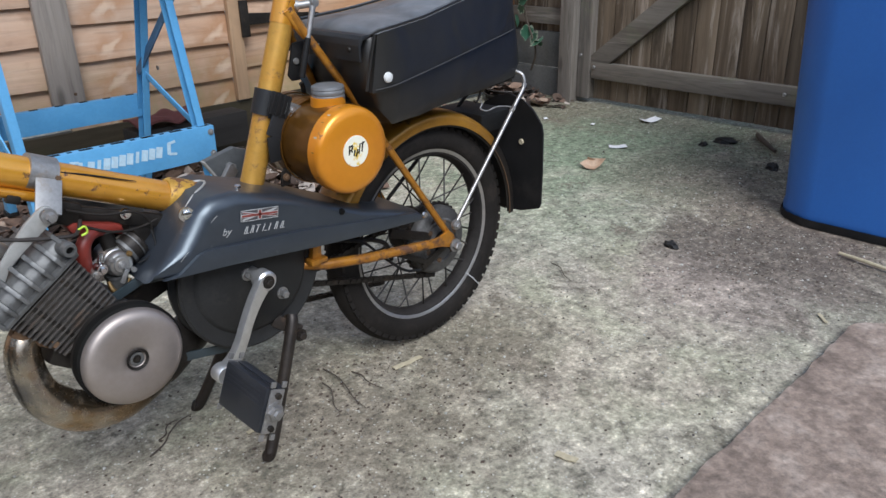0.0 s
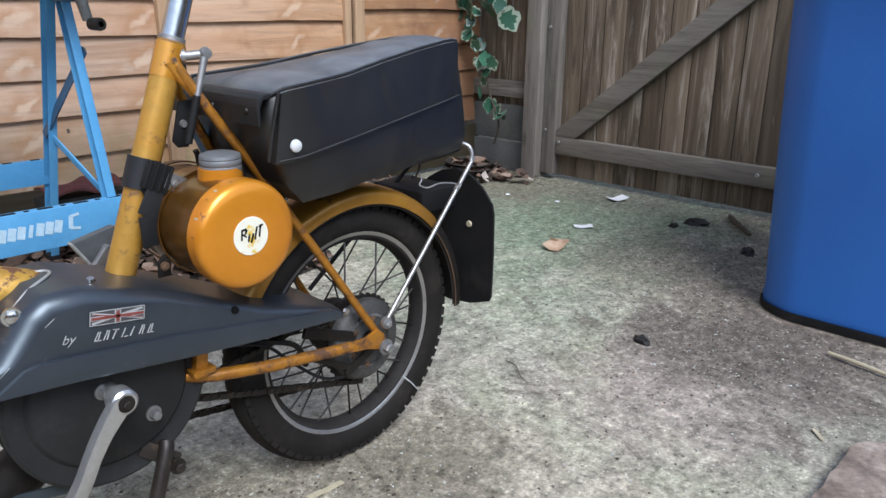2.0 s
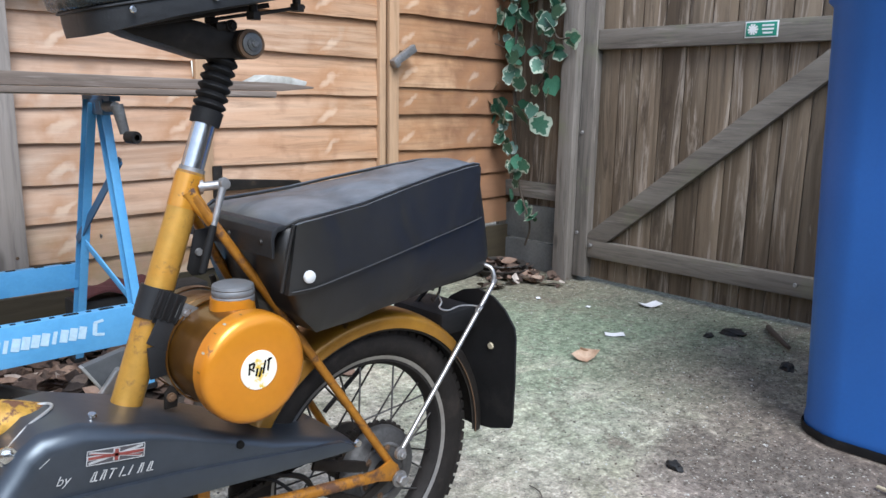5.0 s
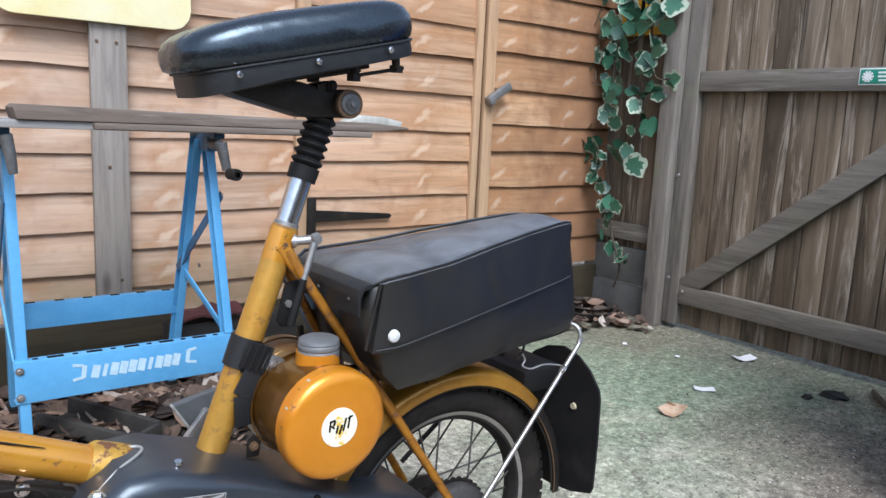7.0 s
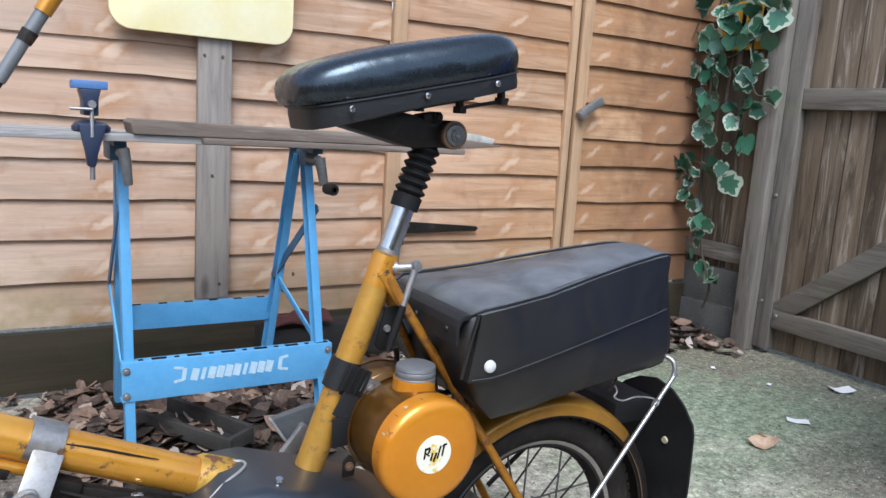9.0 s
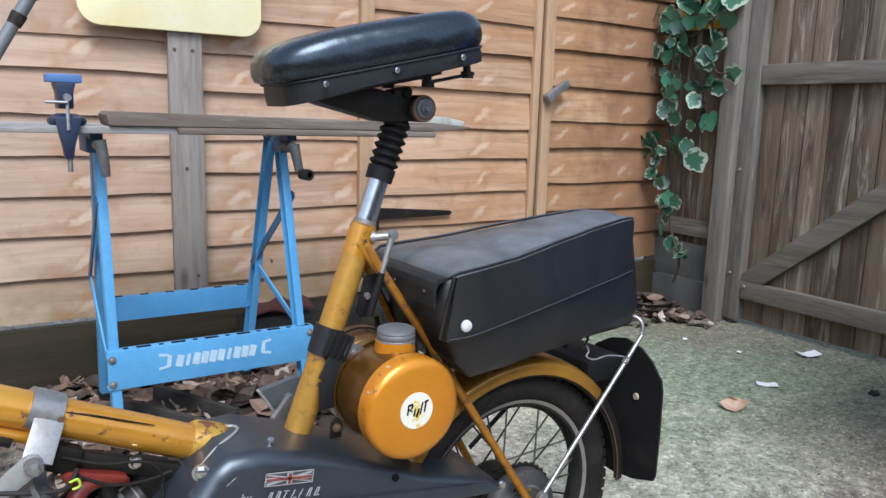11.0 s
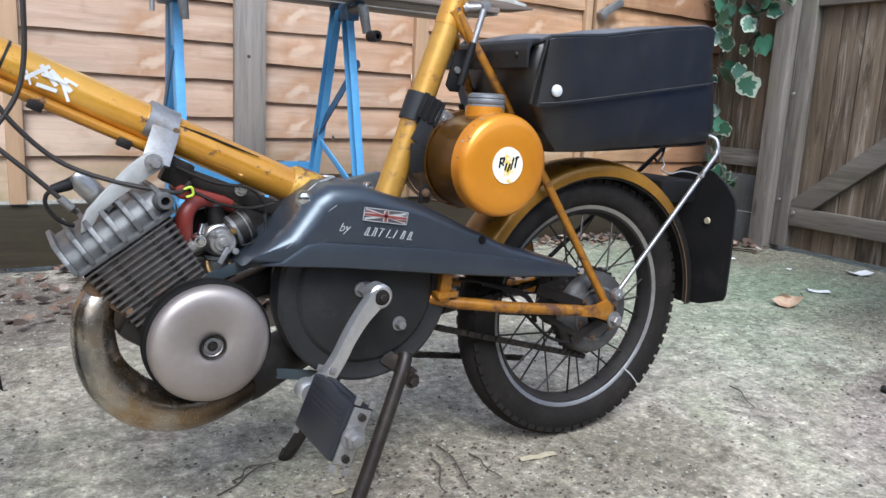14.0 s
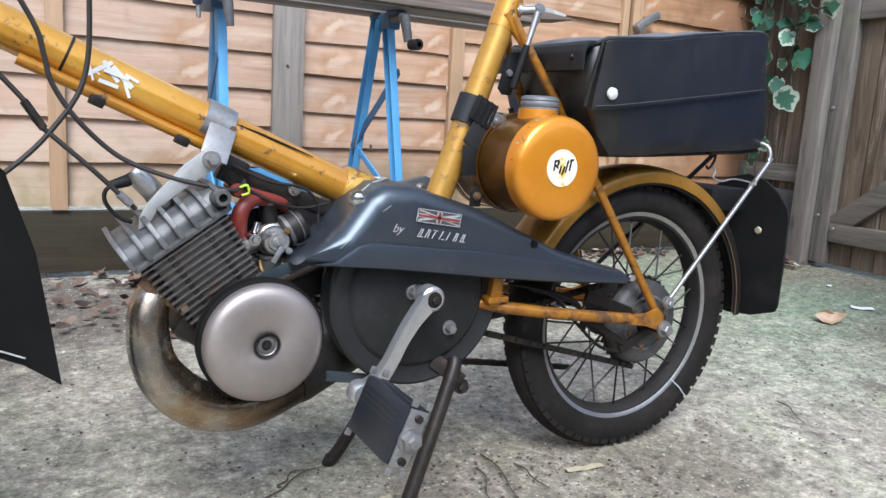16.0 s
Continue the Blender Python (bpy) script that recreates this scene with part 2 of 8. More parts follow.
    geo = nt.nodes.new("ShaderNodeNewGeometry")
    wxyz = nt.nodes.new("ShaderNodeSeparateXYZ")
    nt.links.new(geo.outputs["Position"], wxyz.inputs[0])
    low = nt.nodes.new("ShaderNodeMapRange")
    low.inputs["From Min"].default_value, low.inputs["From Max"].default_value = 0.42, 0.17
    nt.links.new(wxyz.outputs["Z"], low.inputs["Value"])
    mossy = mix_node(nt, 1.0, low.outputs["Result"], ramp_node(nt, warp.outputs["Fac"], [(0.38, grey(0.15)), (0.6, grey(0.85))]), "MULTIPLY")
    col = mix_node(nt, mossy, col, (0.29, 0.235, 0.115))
    # ivy shadow and brown staining painted together, darker towards the +x corner
    umber = nt.nodes.new("ShaderNodeMapRange")
    umber.inputs["From Min"].default_value, umber.inputs["From Max"].default_value = 1.30, 1.95
    nt.links.new(xyz.outputs["X"], umber.inputs["Value"])
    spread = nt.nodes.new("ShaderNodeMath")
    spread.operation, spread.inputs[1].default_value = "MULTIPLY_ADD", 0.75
    nt.links.new(umber.outputs["Result"], spread.inputs[0])
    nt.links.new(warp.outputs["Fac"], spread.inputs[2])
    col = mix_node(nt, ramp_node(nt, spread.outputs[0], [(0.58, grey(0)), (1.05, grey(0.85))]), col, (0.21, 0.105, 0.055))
    col = mix_node(nt, halo, col, (0.37, 0.185, 0.085))
    return mix_node(nt, ramp_node(nt, far_.outputs[0], [(0.08, grey(0.42)), (0.22, grey(0.0))]), col, (0.66, 0.50, 0.36))


def wood_material(name, cols, along="x", grain=55.0, ring=0.5, vary=0.25, stain=None, rough=0.8, streak=None, marks=None):
    """Sawn timber with grain along one axis, knots and optional stains."""
    m, nt, b = nodes_of(name)
    st = {"x": (0.07, 1, 1), "z": (1, 1, 0.07), "y": (1, 0.07, 1)}[along]
    vec, rnd = place_node(nt, st)
    plain, _ = place_node(nt)
    g = noise_node(nt, vec, grain, 8, 0.65, 0.6)
    broad = noise_node(nt, vec, 9.0, 4, 0.6, 0.5)
    k = len(cols)
    col = ramp_node(nt, broad, [(0.3 + 0.4 * i / max(1, k - 1), c) for i, c in enumerate(cols)])
    col = mix_node(nt, ring, col, ramp_node(nt, g, [(0.3, grey(0.45)), (0.52, grey(1.0)), (0.75, grey(1.15))]), "MULTIPLY")
    col = mix_node(nt, 1.0, col, ramp_node(nt, rnd, [(0.0, grey(1 - vary)), (1.0, grey(1.0))]), "MULTIPLY")
    wide, _ = place_node(nt, {"x": (0.35, 1, 1), "z": (1, 1, 0.35), "y": (1, 0.35, 1)}[along])
    kn = nt.nodes.new("ShaderNodeTexVoronoi")
    kn.inputs["Scale"].default_value = 5.5
    nt.links.new(wide, kn.inputs["Vector"])
    col = mix_node(nt, ramp_node(nt, kn.outputs["Distance"], [(0.03, grey(0.7)), (0.09, grey(0))]), col, tuple(c * 0.4 for c in cols[0]))
    for scol, sscale, thr, amount in streak or ():
        sf = ramp_node(nt, noise_node(nt, vec, sscale, 7, 0.7, 1.2), [(thr, grey(0)), (thr + 0.12, grey(amount))])
        col = mix_node(nt, sf, col, scol)
    if stain:
        scol, sscale, thr, amount = stain
        sf = ramp_node(nt, noise_node(nt, plain, sscale, 6, 0.65), [(thr, grey(0)), (thr + 0.16, grey(amount))])
        col = mix_node(nt, sf, col, scol)
    if marks:
        col = whorl_marks(nt, col, marks)
    nt.links.new(col, b.inputs["Base Color"])
    b.inputs["Roughness"].default_value = rough
    b.inputs["Specular IOR Level"].default_value = 0.3
    bump = nt.nodes.new("ShaderNodeBump")
    bump.inputs["Strength"].default_value, bump.inputs["Distance"].default_value = 0.5, 0.003
    nt.links.new(g, bump.inputs["Height"])
    nt.links.new(bump.outputs["Normal"], b.inputs["Normal"])
    return m


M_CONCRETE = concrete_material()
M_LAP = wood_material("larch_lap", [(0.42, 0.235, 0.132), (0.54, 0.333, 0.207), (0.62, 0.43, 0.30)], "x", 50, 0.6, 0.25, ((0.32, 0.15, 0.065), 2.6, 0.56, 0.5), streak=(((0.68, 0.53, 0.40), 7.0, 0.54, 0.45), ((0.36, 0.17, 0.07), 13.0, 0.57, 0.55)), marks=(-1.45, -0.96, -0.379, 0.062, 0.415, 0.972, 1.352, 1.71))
M_BATTEN = wood_material("larch_batten", [(0.44, 0.265, 0.145), (0.57, 0.385, 0.235)], "z", 50, 0.4, 0.15, ((0.28, 0.20, 0.13), 4.0, 0.56, 0.5))
M_GREYWOOD = wood_material("weathered_post", [(0.145, 0.125, 0.105), (0.215, 0.192, 0.165)], "z", 60, 0.7, 0.12, ((0.17, 0.18, 0.10), 5.0, 0.55, 0.5), streak=(((0.34, 0.30, 0.26), 30.0, 0.56, 0.5), ((0.07, 0.055, 0.045), 22.0, 0.6, 0.6)))
M_GREYRAIL = wood_material("weathered_rail", [(0.14, 0.12, 0.098), (0.21, 0.186, 0.156)], "y", 60, 0.7, 0.12, ((0.17, 0.18, 0.10), 5.0, 0.55, 0.5), streak=(((0.33, 0.29, 0.25), 30.0, 0.56, 0.5), ((0.07, 0.055, 0.045), 22.0, 0.6, 0.6)))
M_GATE = wood_material("weathered_gate_board", [(0.105, 0.074, 0.047), (0.190, 0.141, 0.095), (0.300, 0.235, 0.168)], "z", 34, 0.85, 0.45, ((0.13, 0.105, 0.06), 3.5, 0.58, 0.4), streak=(((0.43, 0.36, 0.29), 20.0, 0.53, 0.75), ((0.04, 0.028, 0.02), 13.0, 0.545, 0.8)))
M_STAKE = wood_material("pale_grey_stake", [(0.24, 0.205, 0.175), (0.35, 0.305, 0.265)], "z", 60, 0.6, 0.1, streak=(((0.14, 0.11, 0.09), 18.0, 0.58, 0.6),))
M_GRAVELBOARD = wood_material("dark_gravel_board", [(0.030, 0.024, 0.014), (0.060, 0.046, 0.026)], "x", 45, 0.6, 0.1, ((0.045, 0.045, 0.02), 6.0, 0.54, 0.5))
M_PLANK = wood_material("grey_plank", [(0.15, 0.115, 0.09), (0.25, 0.20, 0.162)], "x", 60, 0.7, 0.2, streak=(((0.37, 0.32, 0.28), 20.0, 0.56, 0.6), ((0.09, 0.07, 0.055), 26.0, 0.58, 0.6)))
M_JAW = wood_material("bench_jaw", [(0.22, 0.20, 0.185), (0.40, 0.38, 0.355)], "x", 60, 0.6, 0.1, streak=(((0.58, 0.57, 0.56), 16.0, 0.54, 0.8), ((0.10, 0.09, 0.08), 24.0, 0.58, 0.7)))
M_SLEEPER = wood_material("dark_timber", [(0.03, 0.027, 0.024), (0.055, 0.05, 0.045)], "x", 45, 0.5, 0.2)
M_GOLD = surface("gold_paint", [(0.50, 0.205, 0.014), (0.61, 0.265, 0.02), (0.68, 0.315, 0.028)], (0.26, 0.36), 0.45, 6, 60, 0.15, 0.0, 0.001, spots=((0.07, 0.03, 0.014), 50, 0.625, 0.05), coat=0.7)
M_GUARD = surface("dull_gold_guard_paint", [(0.26, 0.125, 0.016), (0.40, 0.19, 0.02), (0.50, 0.25, 0.025)], (0.28, 0.42), 0.45, 7, 60, 0.2, 0.0, 0.001, spots=((0.07, 0.035, 0.014), 22, 0.60, 0.1), coat=0.3)
M_TUBE = surface("yellow_gold_tube_paint", [(0.56, 0.245, 0.02), (0.66, 0.315, 0.03), (0.71, 0.37, 0.045)], (0.26, 0.34), 0.35, 6, 60, 0.12, 0.0, 0.001, spots=((0.10, 0.045, 0.018), 40, 0.615, 0.05), coat=0.8)
M_STAY = surface("rust_stained_gold", [(0.29, 0.115, 0.018), (0.49, 0.205, 0.02), (0.38, 0.15, 0.018)], (0.30, 0.44), 0.4, 12, 90, 0.3, 0.03, 0.001, spots=((0.09, 0.038, 0.017), 26, 0.52, 0.1), coat=0.1)
M_GOLD_WORN = surface("worn_gold_paint", [(0.40, 0.205, 0.04), (0.55, 0.30, 0.05), (0.56, 0.26, 0.03)], (0.32, 0.46), 0.35, 9, 80, 0.25, 0.02, 0.001, spots=((0.15, 0.07, 0.03), 30, 0.56, 0.1), coat=0.1)
M_ORANGE = surface("orange_gold_paint", [(0.64, 0.215, 0.010), (0.72, 0.27, 0.015), (0.75, 0.30, 0.02)], (0.26, 0.36), 0.4, 5, 70, 0.08, 0.0, 0.001, spots=((0.20, 0.08, 0.025), 26, 0.67, 0.04), coat=0.3)
# gold tank body darkened to brown for the ground it reflects
M_TANK = surface("brown_reflection_tank_paint", [(0.085, 0.037, 0.007), (0.14, 0.062, 0.010), (0.22, 0.10, 0.014)], (0.24, 0.34), 0.55, 4, 70, 0.2, 0.0, 0.001, spots=((0.05, 0.028, 0.014), 12, 0.66, 0.12), coat=0.2)
M_CASE = surface("dark_grey_plastic", [(0.020, 0.0235, 0.030), (0.033, 0.0375, 0.046)], (0.27, 0.42), 0, 10, 90, 0.25, 0.10, 0.001, spots=((0.095, 0.10, 0.105), 24, 0.63, 0.12), spec=0.95, tint=(0.80, 0.91, 1.0))
M_PEDAL = surface("smooth_grey_rubber", [(0.018, 0.020, 0.025), (0.028, 0.030, 0.036)], (0.3, 0.45), 0, 12, 120, 0.3, 0.12, 0.001, spots=((0.09, 0.09, 0.09), 40, 0.66, 0.1), spec=0.6)
M_FARPEDAL = surface("worn_grey_rubber", [(0.075, 0.08, 0.085), (0.11, 0.115, 0.12)], (0.4, 0.55), 0, 12, 120, 0.3, 0.1, 0.001)
M_SPOKE = surface("dull_spoke_steel", [(0.045, 0.04, 0.036), (0.14, 0.13, 0.12)], (0.4, 0.6), 0.6, 25, 120, 0.3, 0.1, 0.001)
M_WELL = surface("dirty_inner_rim", [(0.02, 0.018, 0.017), (0.045, 0.04, 0.037)], (0.6, 0.8), 0.2, 10, 120, 0.4, 0.2, 0.001, spec=0.2)
M_DRUM = surface("dusty_grey_drum", [(0.05, 0.046, 0.042), (0.11, 0.105, 0.10), (0.19, 0.185, 0.18)], (0.5, 0.75), 0.3, 11, 120, 0.5, 0.2, 0.001, spots=((0.03, 0.026, 0.023), 14, 0.57, 0.15))
M_STAND = surface("brown_black_stand_steel", [(0.030, 0.024, 0.020), (0.062, 0.050, 0.042)], (0.35, 0.55), 0.5, 16, 120, 0.4, 0.15, 0.001, spots=((0.10, 0.058, 0.034), 20, 0.6, 0.12))
# the bag lid's pale sky sheen is part of this colour
M_VINYL = surface("black_vinyl", [(0.010, 0.0098, 0.0097), (0.019, 0.0188, 0.0188)], (0.36, 0.50), 0, 7, 120, 0.25, 0.5, 0.02, spec=0.7, folds=(6.0, 0.02), sky_sheen=(0.165, 0.173, 0.185), tint=(1.0, 0.97, 0.93))
M_LEATHER = surface("black_leather", [(0.007, 0.0078, 0.0095), (0.012, 0.0135, 0.016)], (0.20, 0.34), 0, 10, 150, 0.2, 0.3, 0.003, spec=0.95, folds=(13.0, 0.005), tint=(0.70, 0.86, 1.0))
M_SKIRT = surface("matt_black_leather", [(0.008, 0.0085, 0.0095), (0.015, 0.0155, 0.017)], (0.42, 0.55), 0, 14, 160, 0.3, 0.35, 0.002, spec=0.5, spots=((0.035, 0.035, 0.036), 26, 0.62, 0.2))
M_RUBBER = surface("black_rubber", [(0.010, 0.010, 0.010), (0.017, 0.016, 0.016)], (0.5, 0.75), 0, 14, 130, 0.35, 0.3, 0.002, spots=((0.03, 0.027, 0.025), 12, 0.58, 0.2), spec=0.25)
M_CABLE = surface("brown_black_cable", [(0.026, 0.021, 0.018), (0.045, 0.037, 0.032)], (0.4, 0.6), 0, 14, 130, 0.3, 0.1, 0.001, spec=0.4)
M_TYRE = surface("dusty_tyre_rubber", [(0.0155, 0.0135, 0.012), (0.025, 0.0215, 0.019)], (0.65, 0.85), 0, 12, 120, 0.35, 0.35, 0.002, spots=((0.05, 0.040, 0.033), 9, 0.56, 0.25), spec=0.15)
M_BLACKMETAL = surface("greasy_black_metal", [(0.020, 0.017, 0.015), (0.042, 0.035, 0.029)], (0.35, 0.65), 0.4, 18, 120, 0.4, 0.3, 0.002, spots=((0.08, 0.048, 0.026), 18, 0.6, 0.12), spec=0.35)
M_PULLEY = surface("dusty_black_pulley", [(0.018, 0.0178, 0.0178), (0.031, 0.0305, 0.030)], (0.40, 0.58), 0, 8, 180, 0.3, 0.08, 0.001, spots=((0.05, 0.046, 0.042), 10, 0.58, 0.2), spec=0.25)
M_ALU = surface("dull_aluminium", [(0.50, 0.48, 0.455), (0.64, 0.62, 0.59)], (0.28, 0.46), 0.9, 12, 140, 0.3, 0.15, 0.001, spots=((0.15, 0.125, 0.10), 16, 0.62, 0.15))
M_CAST = surface("stained_cast_aluminium", [(0.125, 0.124, 0.12), (0.215, 0.214, 0.21)], (0.42, 0.6), 0.5, 14, 120, 0.4, 0.25, 0.002, spots=((0.075, 0.065, 0.056), 15, 0.57, 0.2))
M_BARREL = surface("oily_cast_barrel", [(0.085, 0.076, 0.068), (0.17, 0.155, 0.142)], (0.36, 0.58), 0.5, 14, 120, 0.5, 0.3, 0.002, spots=((0.075, 0.045, 0.026), 15, 0.55, 0.15))
M_PLATE = surface("pale_alloy_plate", [(0.42, 0.415, 0.395), (0.53, 0.525, 0.50)], (0.42, 0.6), 0.5, 10, 120, 0.25, 0.1, 0.001, spots=((0.20, 0.175, 0.145), 18, 0.62, 0.12))
M_CHROME = surface("chrome", [(0.62, 0.62, 0.62), (0.72, 0.72, 0.71)], (0.12, 0.28), 1.0, 20, 150, 0.15, 0.04, 0.001, spots=((0.16, 0.11, 0.07), 45, 0.70, 0.06))
M_CRANK = surface("polished_alloy", [(0.60, 0.59, 0.575), (0.72, 0.71, 0.695)], (0.26, 0.38), 0.8, 12, 140, 0.2, 0.08, 0.001, spots=((0.28, 0.25, 0.22), 18, 0.66, 0.12))
M_RIM = surface("dull_pale_rim", [(0.34, 0.325, 0.31), (0.48, 0.465, 0.445)], (0.28, 0.42), 0.75, 20, 150, 0.25, 0.04, 0.001, spots=((0.16, 0.115, 0.085), 40, 0.62, 0.1))
M_STEEL = surface("galvanised_steel", [(0.34, 0.33, 0.32), (0.47, 0.46, 0.45)], (0.4, 0.6), 0.8, 15, 140, 0.35, 0.2, 0.001, spots=((0.20, 0.14, 0.09), 16, 0.62, 0.14))
M_RUSTGOLD = surface("rust_pitted_gold", [(0.44, 0.235, 0.035), (0.58, 0.33, 0.05), (0.64, 0.39, 0.08)], (0.4, 0.6), 0.3, 30, 120, 0.35, 0.4, 0.002, spots=((0.13, 0.055, 0.024), 48, 0.525, 0.05))
M_RUST = surface("rusty_steel", [(0.10, 0.06, 0.035), (0.20, 0.115, 0.06)], (0.6, 0.85), 0.2, 14, 110, 0.4, 0.35, 0.002)
M_PIPE = surface("scorched_exhaust_steel", [(0.20, 0.19, 0.185), (0.46, 0.41, 0.34), (0.36, 0.25, 0.145), (0.48, 0.43, 0.36)], (0.18, 0.34), 0.95, 11, 110, 0.3, 0.08, 0.001, spots=((0.12, 0.062, 0.028), 8, 0.58, 0.16))
pipe_nt = M_PIPE.node_tree
pipe_b = pipe_nt.nodes["Principled BSDF"]
pipe_tc, pipe_xyz, pipe_run = pipe_nt.nodes.new("ShaderNodeTexCoord"), pipe_nt.nodes.new("ShaderNodeSeparateXYZ"), pipe_nt.nodes.new("ShaderNodeMapRange")
pipe_nt.links.new(pipe_tc.outputs["Object"], pipe_xyz.inputs[0])
pipe_run.inputs["From Min"].default_value, pipe_run.inputs["From Max"].default_value = -0.64, -0.55
pipe_nt.links.new(pipe_xyz.outputs["X"], pipe_run.inputs["Value"])
pipe_nt.links.new(mix_node(pipe_nt, pipe_run.outputs["Result"], pipe_b.inputs["Base Color"].links[0].from_socket, (0.045, 0.034, 0.027)), pipe_b.inputs["Base Color"])
M_DISC = surface("spun_metal_disc", [(0.295, 0.25, 0.225), (0.385, 0.335, 0.305)], (0.40, 0.52), 0.7, 6, 120, 0.12, 0.03, 0.001, spots=((0.24, 0.175, 0.14), 9, 0.57, 0.25))
disc_b = M_DISC.node_tree.nodes["Principled BSDF"]
disc_turn = M_DISC.node_tree.nodes.new("ShaderNodeTangent")
disc_turn.direction_type, disc_turn.axis = "RADIAL", "Y"
disc_b.inputs["Anisotropic"].default_value = 0.45
M_DISC.node_tree.links.new(disc_turn.outputs["Tangent"], disc_b.inputs["Tangent"])
M_BLUE = surface("sky_blue_paint", [(0.10, 0.33, 0.60), (0.14, 0.40, 0.68)], (0.35, 0.55), 0, 9, 130, 0.12, 0.06, 0.001, spots=((0.05, 0.09, 0.14), 22, 0.70, 0.06))
M_BLUEDARK = surface("blue_painted_bracket", [(0.045, 0.11, 0.20), (0.07, 0.16, 0.28)], (0.4, 0.6), 0, 9, 130, 0.2, 0.06, 0.001)
M_VICE = surface("navy_vice_paint", [(0.014, 0.022, 0.05), (0.024, 0.036, 0.078)], (0.35, 0.5), 0, 9, 130, 0.25, 0.06, 0.001)
M_VICEJAW = surface("worn_blue_jaw_paint", [(0.08, 0.17, 0.38), (0.12, 0.23, 0.46)], (0.35, 0.5), 0, 9, 130, 0.2, 0.06, 0.001)
M_BIN = surface("blue_plastic", [(0.024, 0.115, 0.39), (0.029, 0.13, 0.43)], (0.38, 0.5), 0, 3, 140, 0.1, 0.05, 0.001, spots=((0.06, 0.10, 0.2), 18, 0.72, 0.05))
M_RED = surface("red_plastic", [(0.15, 0.020, 0.014), (0.24, 0.031, 0.019)], (0.35, 0.55), 0, 12, 100, 0.3, 0.08, 0.001, spots=((0.06, 0.016, 0.013), 20, 0.58, 0.15))
M_WHITE = surface("white_print", [(0.66, 0.66, 0.64), (0.76, 0.76, 0.74)], (0.45, 0.6), 0, 10, 100, 0.1, 0.0)
M_FADEDPRINT = surface("worn_pale_print", [(0.34, 0.34, 0.335), (0.54, 0.54, 0.53)], (0.45, 0.6), 0, 60, 160, 0.3, 0.0)
M_PALEBLUE = surface("pale_print", [(0.50, 0.68, 0.80), (0.56, 0.73, 0.84)], (0.45, 0.6), 0, 40, 100, 0.3, 0.0)
M_STICKER = surface("cream_sticker", [(0.80, 0.76, 0.58), (0.84, 0.80, 0.66)], (0.4, 0.5), 0, 6, 100, 0.05, 0.0, spots=((0.74, 0.50, 0.05), 34, 0.57, 0.05))
M_INK = surface("black_ink", [(0.008, 0.0077, 0.0073), (0.012, 0.0115, 0.0105)], (0.6, 0.75), 0, 10, 100, 0.1, 0.0, spec=0.06)
M_FLAGRED = surface("flag_red", [(0.20, 0.04, 0.033), (0.26, 0.065, 0.052)], (0.4, 0.5), 0, 60, 100, 0.2, 0.0)
M_FLAGBLUE = surface("flag_blue", [(0.06, 0.055, 0.06), (0.09, 0.08, 0.08)], (0.4, 0.5), 0, 10, 100, 0.1, 0.0)
M_SIGNGREEN = surface("small_sign_green", [(0.012, 0.20, 0.13), (0.016, 0.23, 0.15)], (0.4, 0.5), 0, 10, 60, 0.1, 0.0)
M_YELLOWSIGN = surface("faded_yellow_board", [(0.86, 0.72, 0.34), (0.90, 0.83, 0.58)], (0.35, 0.5), 0, 5, 60, 0.06, 0.03)
M_AMBER = surface("amber_sign", [(0.65, 0.33, 0.02), (0.72, 0.40, 0.03)], (0.4, 0.55), 0, 6, 60, 0.1, 0.02)
M_CAP = surface("grey_filler_cap", [(0.17, 0.175, 0.18), (0.22, 0.225, 0.23)], (0.45, 0.6), 0.3, 10, 120, 0.15, 0.1, 0.001)
M_STRAP = surface("black_strap", [(0.012, 0.0125, 0.0135), (0.021, 0.0215, 0.023)], (0.45, 0.65), 0, 12, 240, 0.3, 0.3, 0.001, spec=0.4)
# blue-grey of the reflected sky put into the belt's own colour
M_BELT = surface("sky_reflecting_belt", [(0.028, 0.04, 0.047), (0.045, 0.06, 0.07)], (0.35, 0.5), 0, 14, 120, 0.2, 0.1, 0.001)
M_BRASS = surface("dull_brass", [(0.20, 0.12, 0.045), (0.34, 0.22, 0.09)], (0.35, 0.55), 0.7, 20, 120, 0.3, 0.1, 0.001)
M_SOIL = surface("leafy_soil", [(0.035, 0.027, 0.02), (0.07, 0.052, 0.038)], (0.85, 0.95), 0, 8, 60, 0.5, 0.8, 0.01)
M_CRUMB = surface("brown_crumbs", [(0.06, 0.042, 0.032), (0.13, 0.095, 0.07)], (0.8, 0.95), 0, 40, 100, 0.4, 0.3)
M_BOARD = surface("brown_speckled_board", [(0.25, 0.185, 0.145), (0.44, 0.335, 0.265), (0.62, 0.50, 0.41)], (0.8, 0.95), 0, 13, 70, 0.7, 0.6, 0.005, spots=((0.13, 0.098, 0.078), 9, 0.57, 0.10))
M_PAPER = surface("white_paper", [(0.74, 0.74, 0.75), (0.8, 0.8, 0.8)], (0.7, 0.8), 0, 20, 100, 0.1, 0.1)
M_LEAF = surface("dead_leaf", [(0.42, 0.26, 0.16), (0.54, 0.37, 0.245), (0.62, 0.47, 0.34)], (0.6, 0.8), 0, 20, 120, 0.35, 0.4, 0.001, vary=0.15)
M_TWIG = surface("dark_twig", [(0.06, 0.045, 0.035), (0.10, 0.075, 0.055)], (0.8, 0.9), 0, 20, 120, 0.3, 0.3)
M_CHIP = surface("pale_wood_chip", [(0.45, 0.38, 0.25), (0.55, 0.48, 0.33)], (0.7, 0.85), 0, 20, 120, 0.3, 0.2)
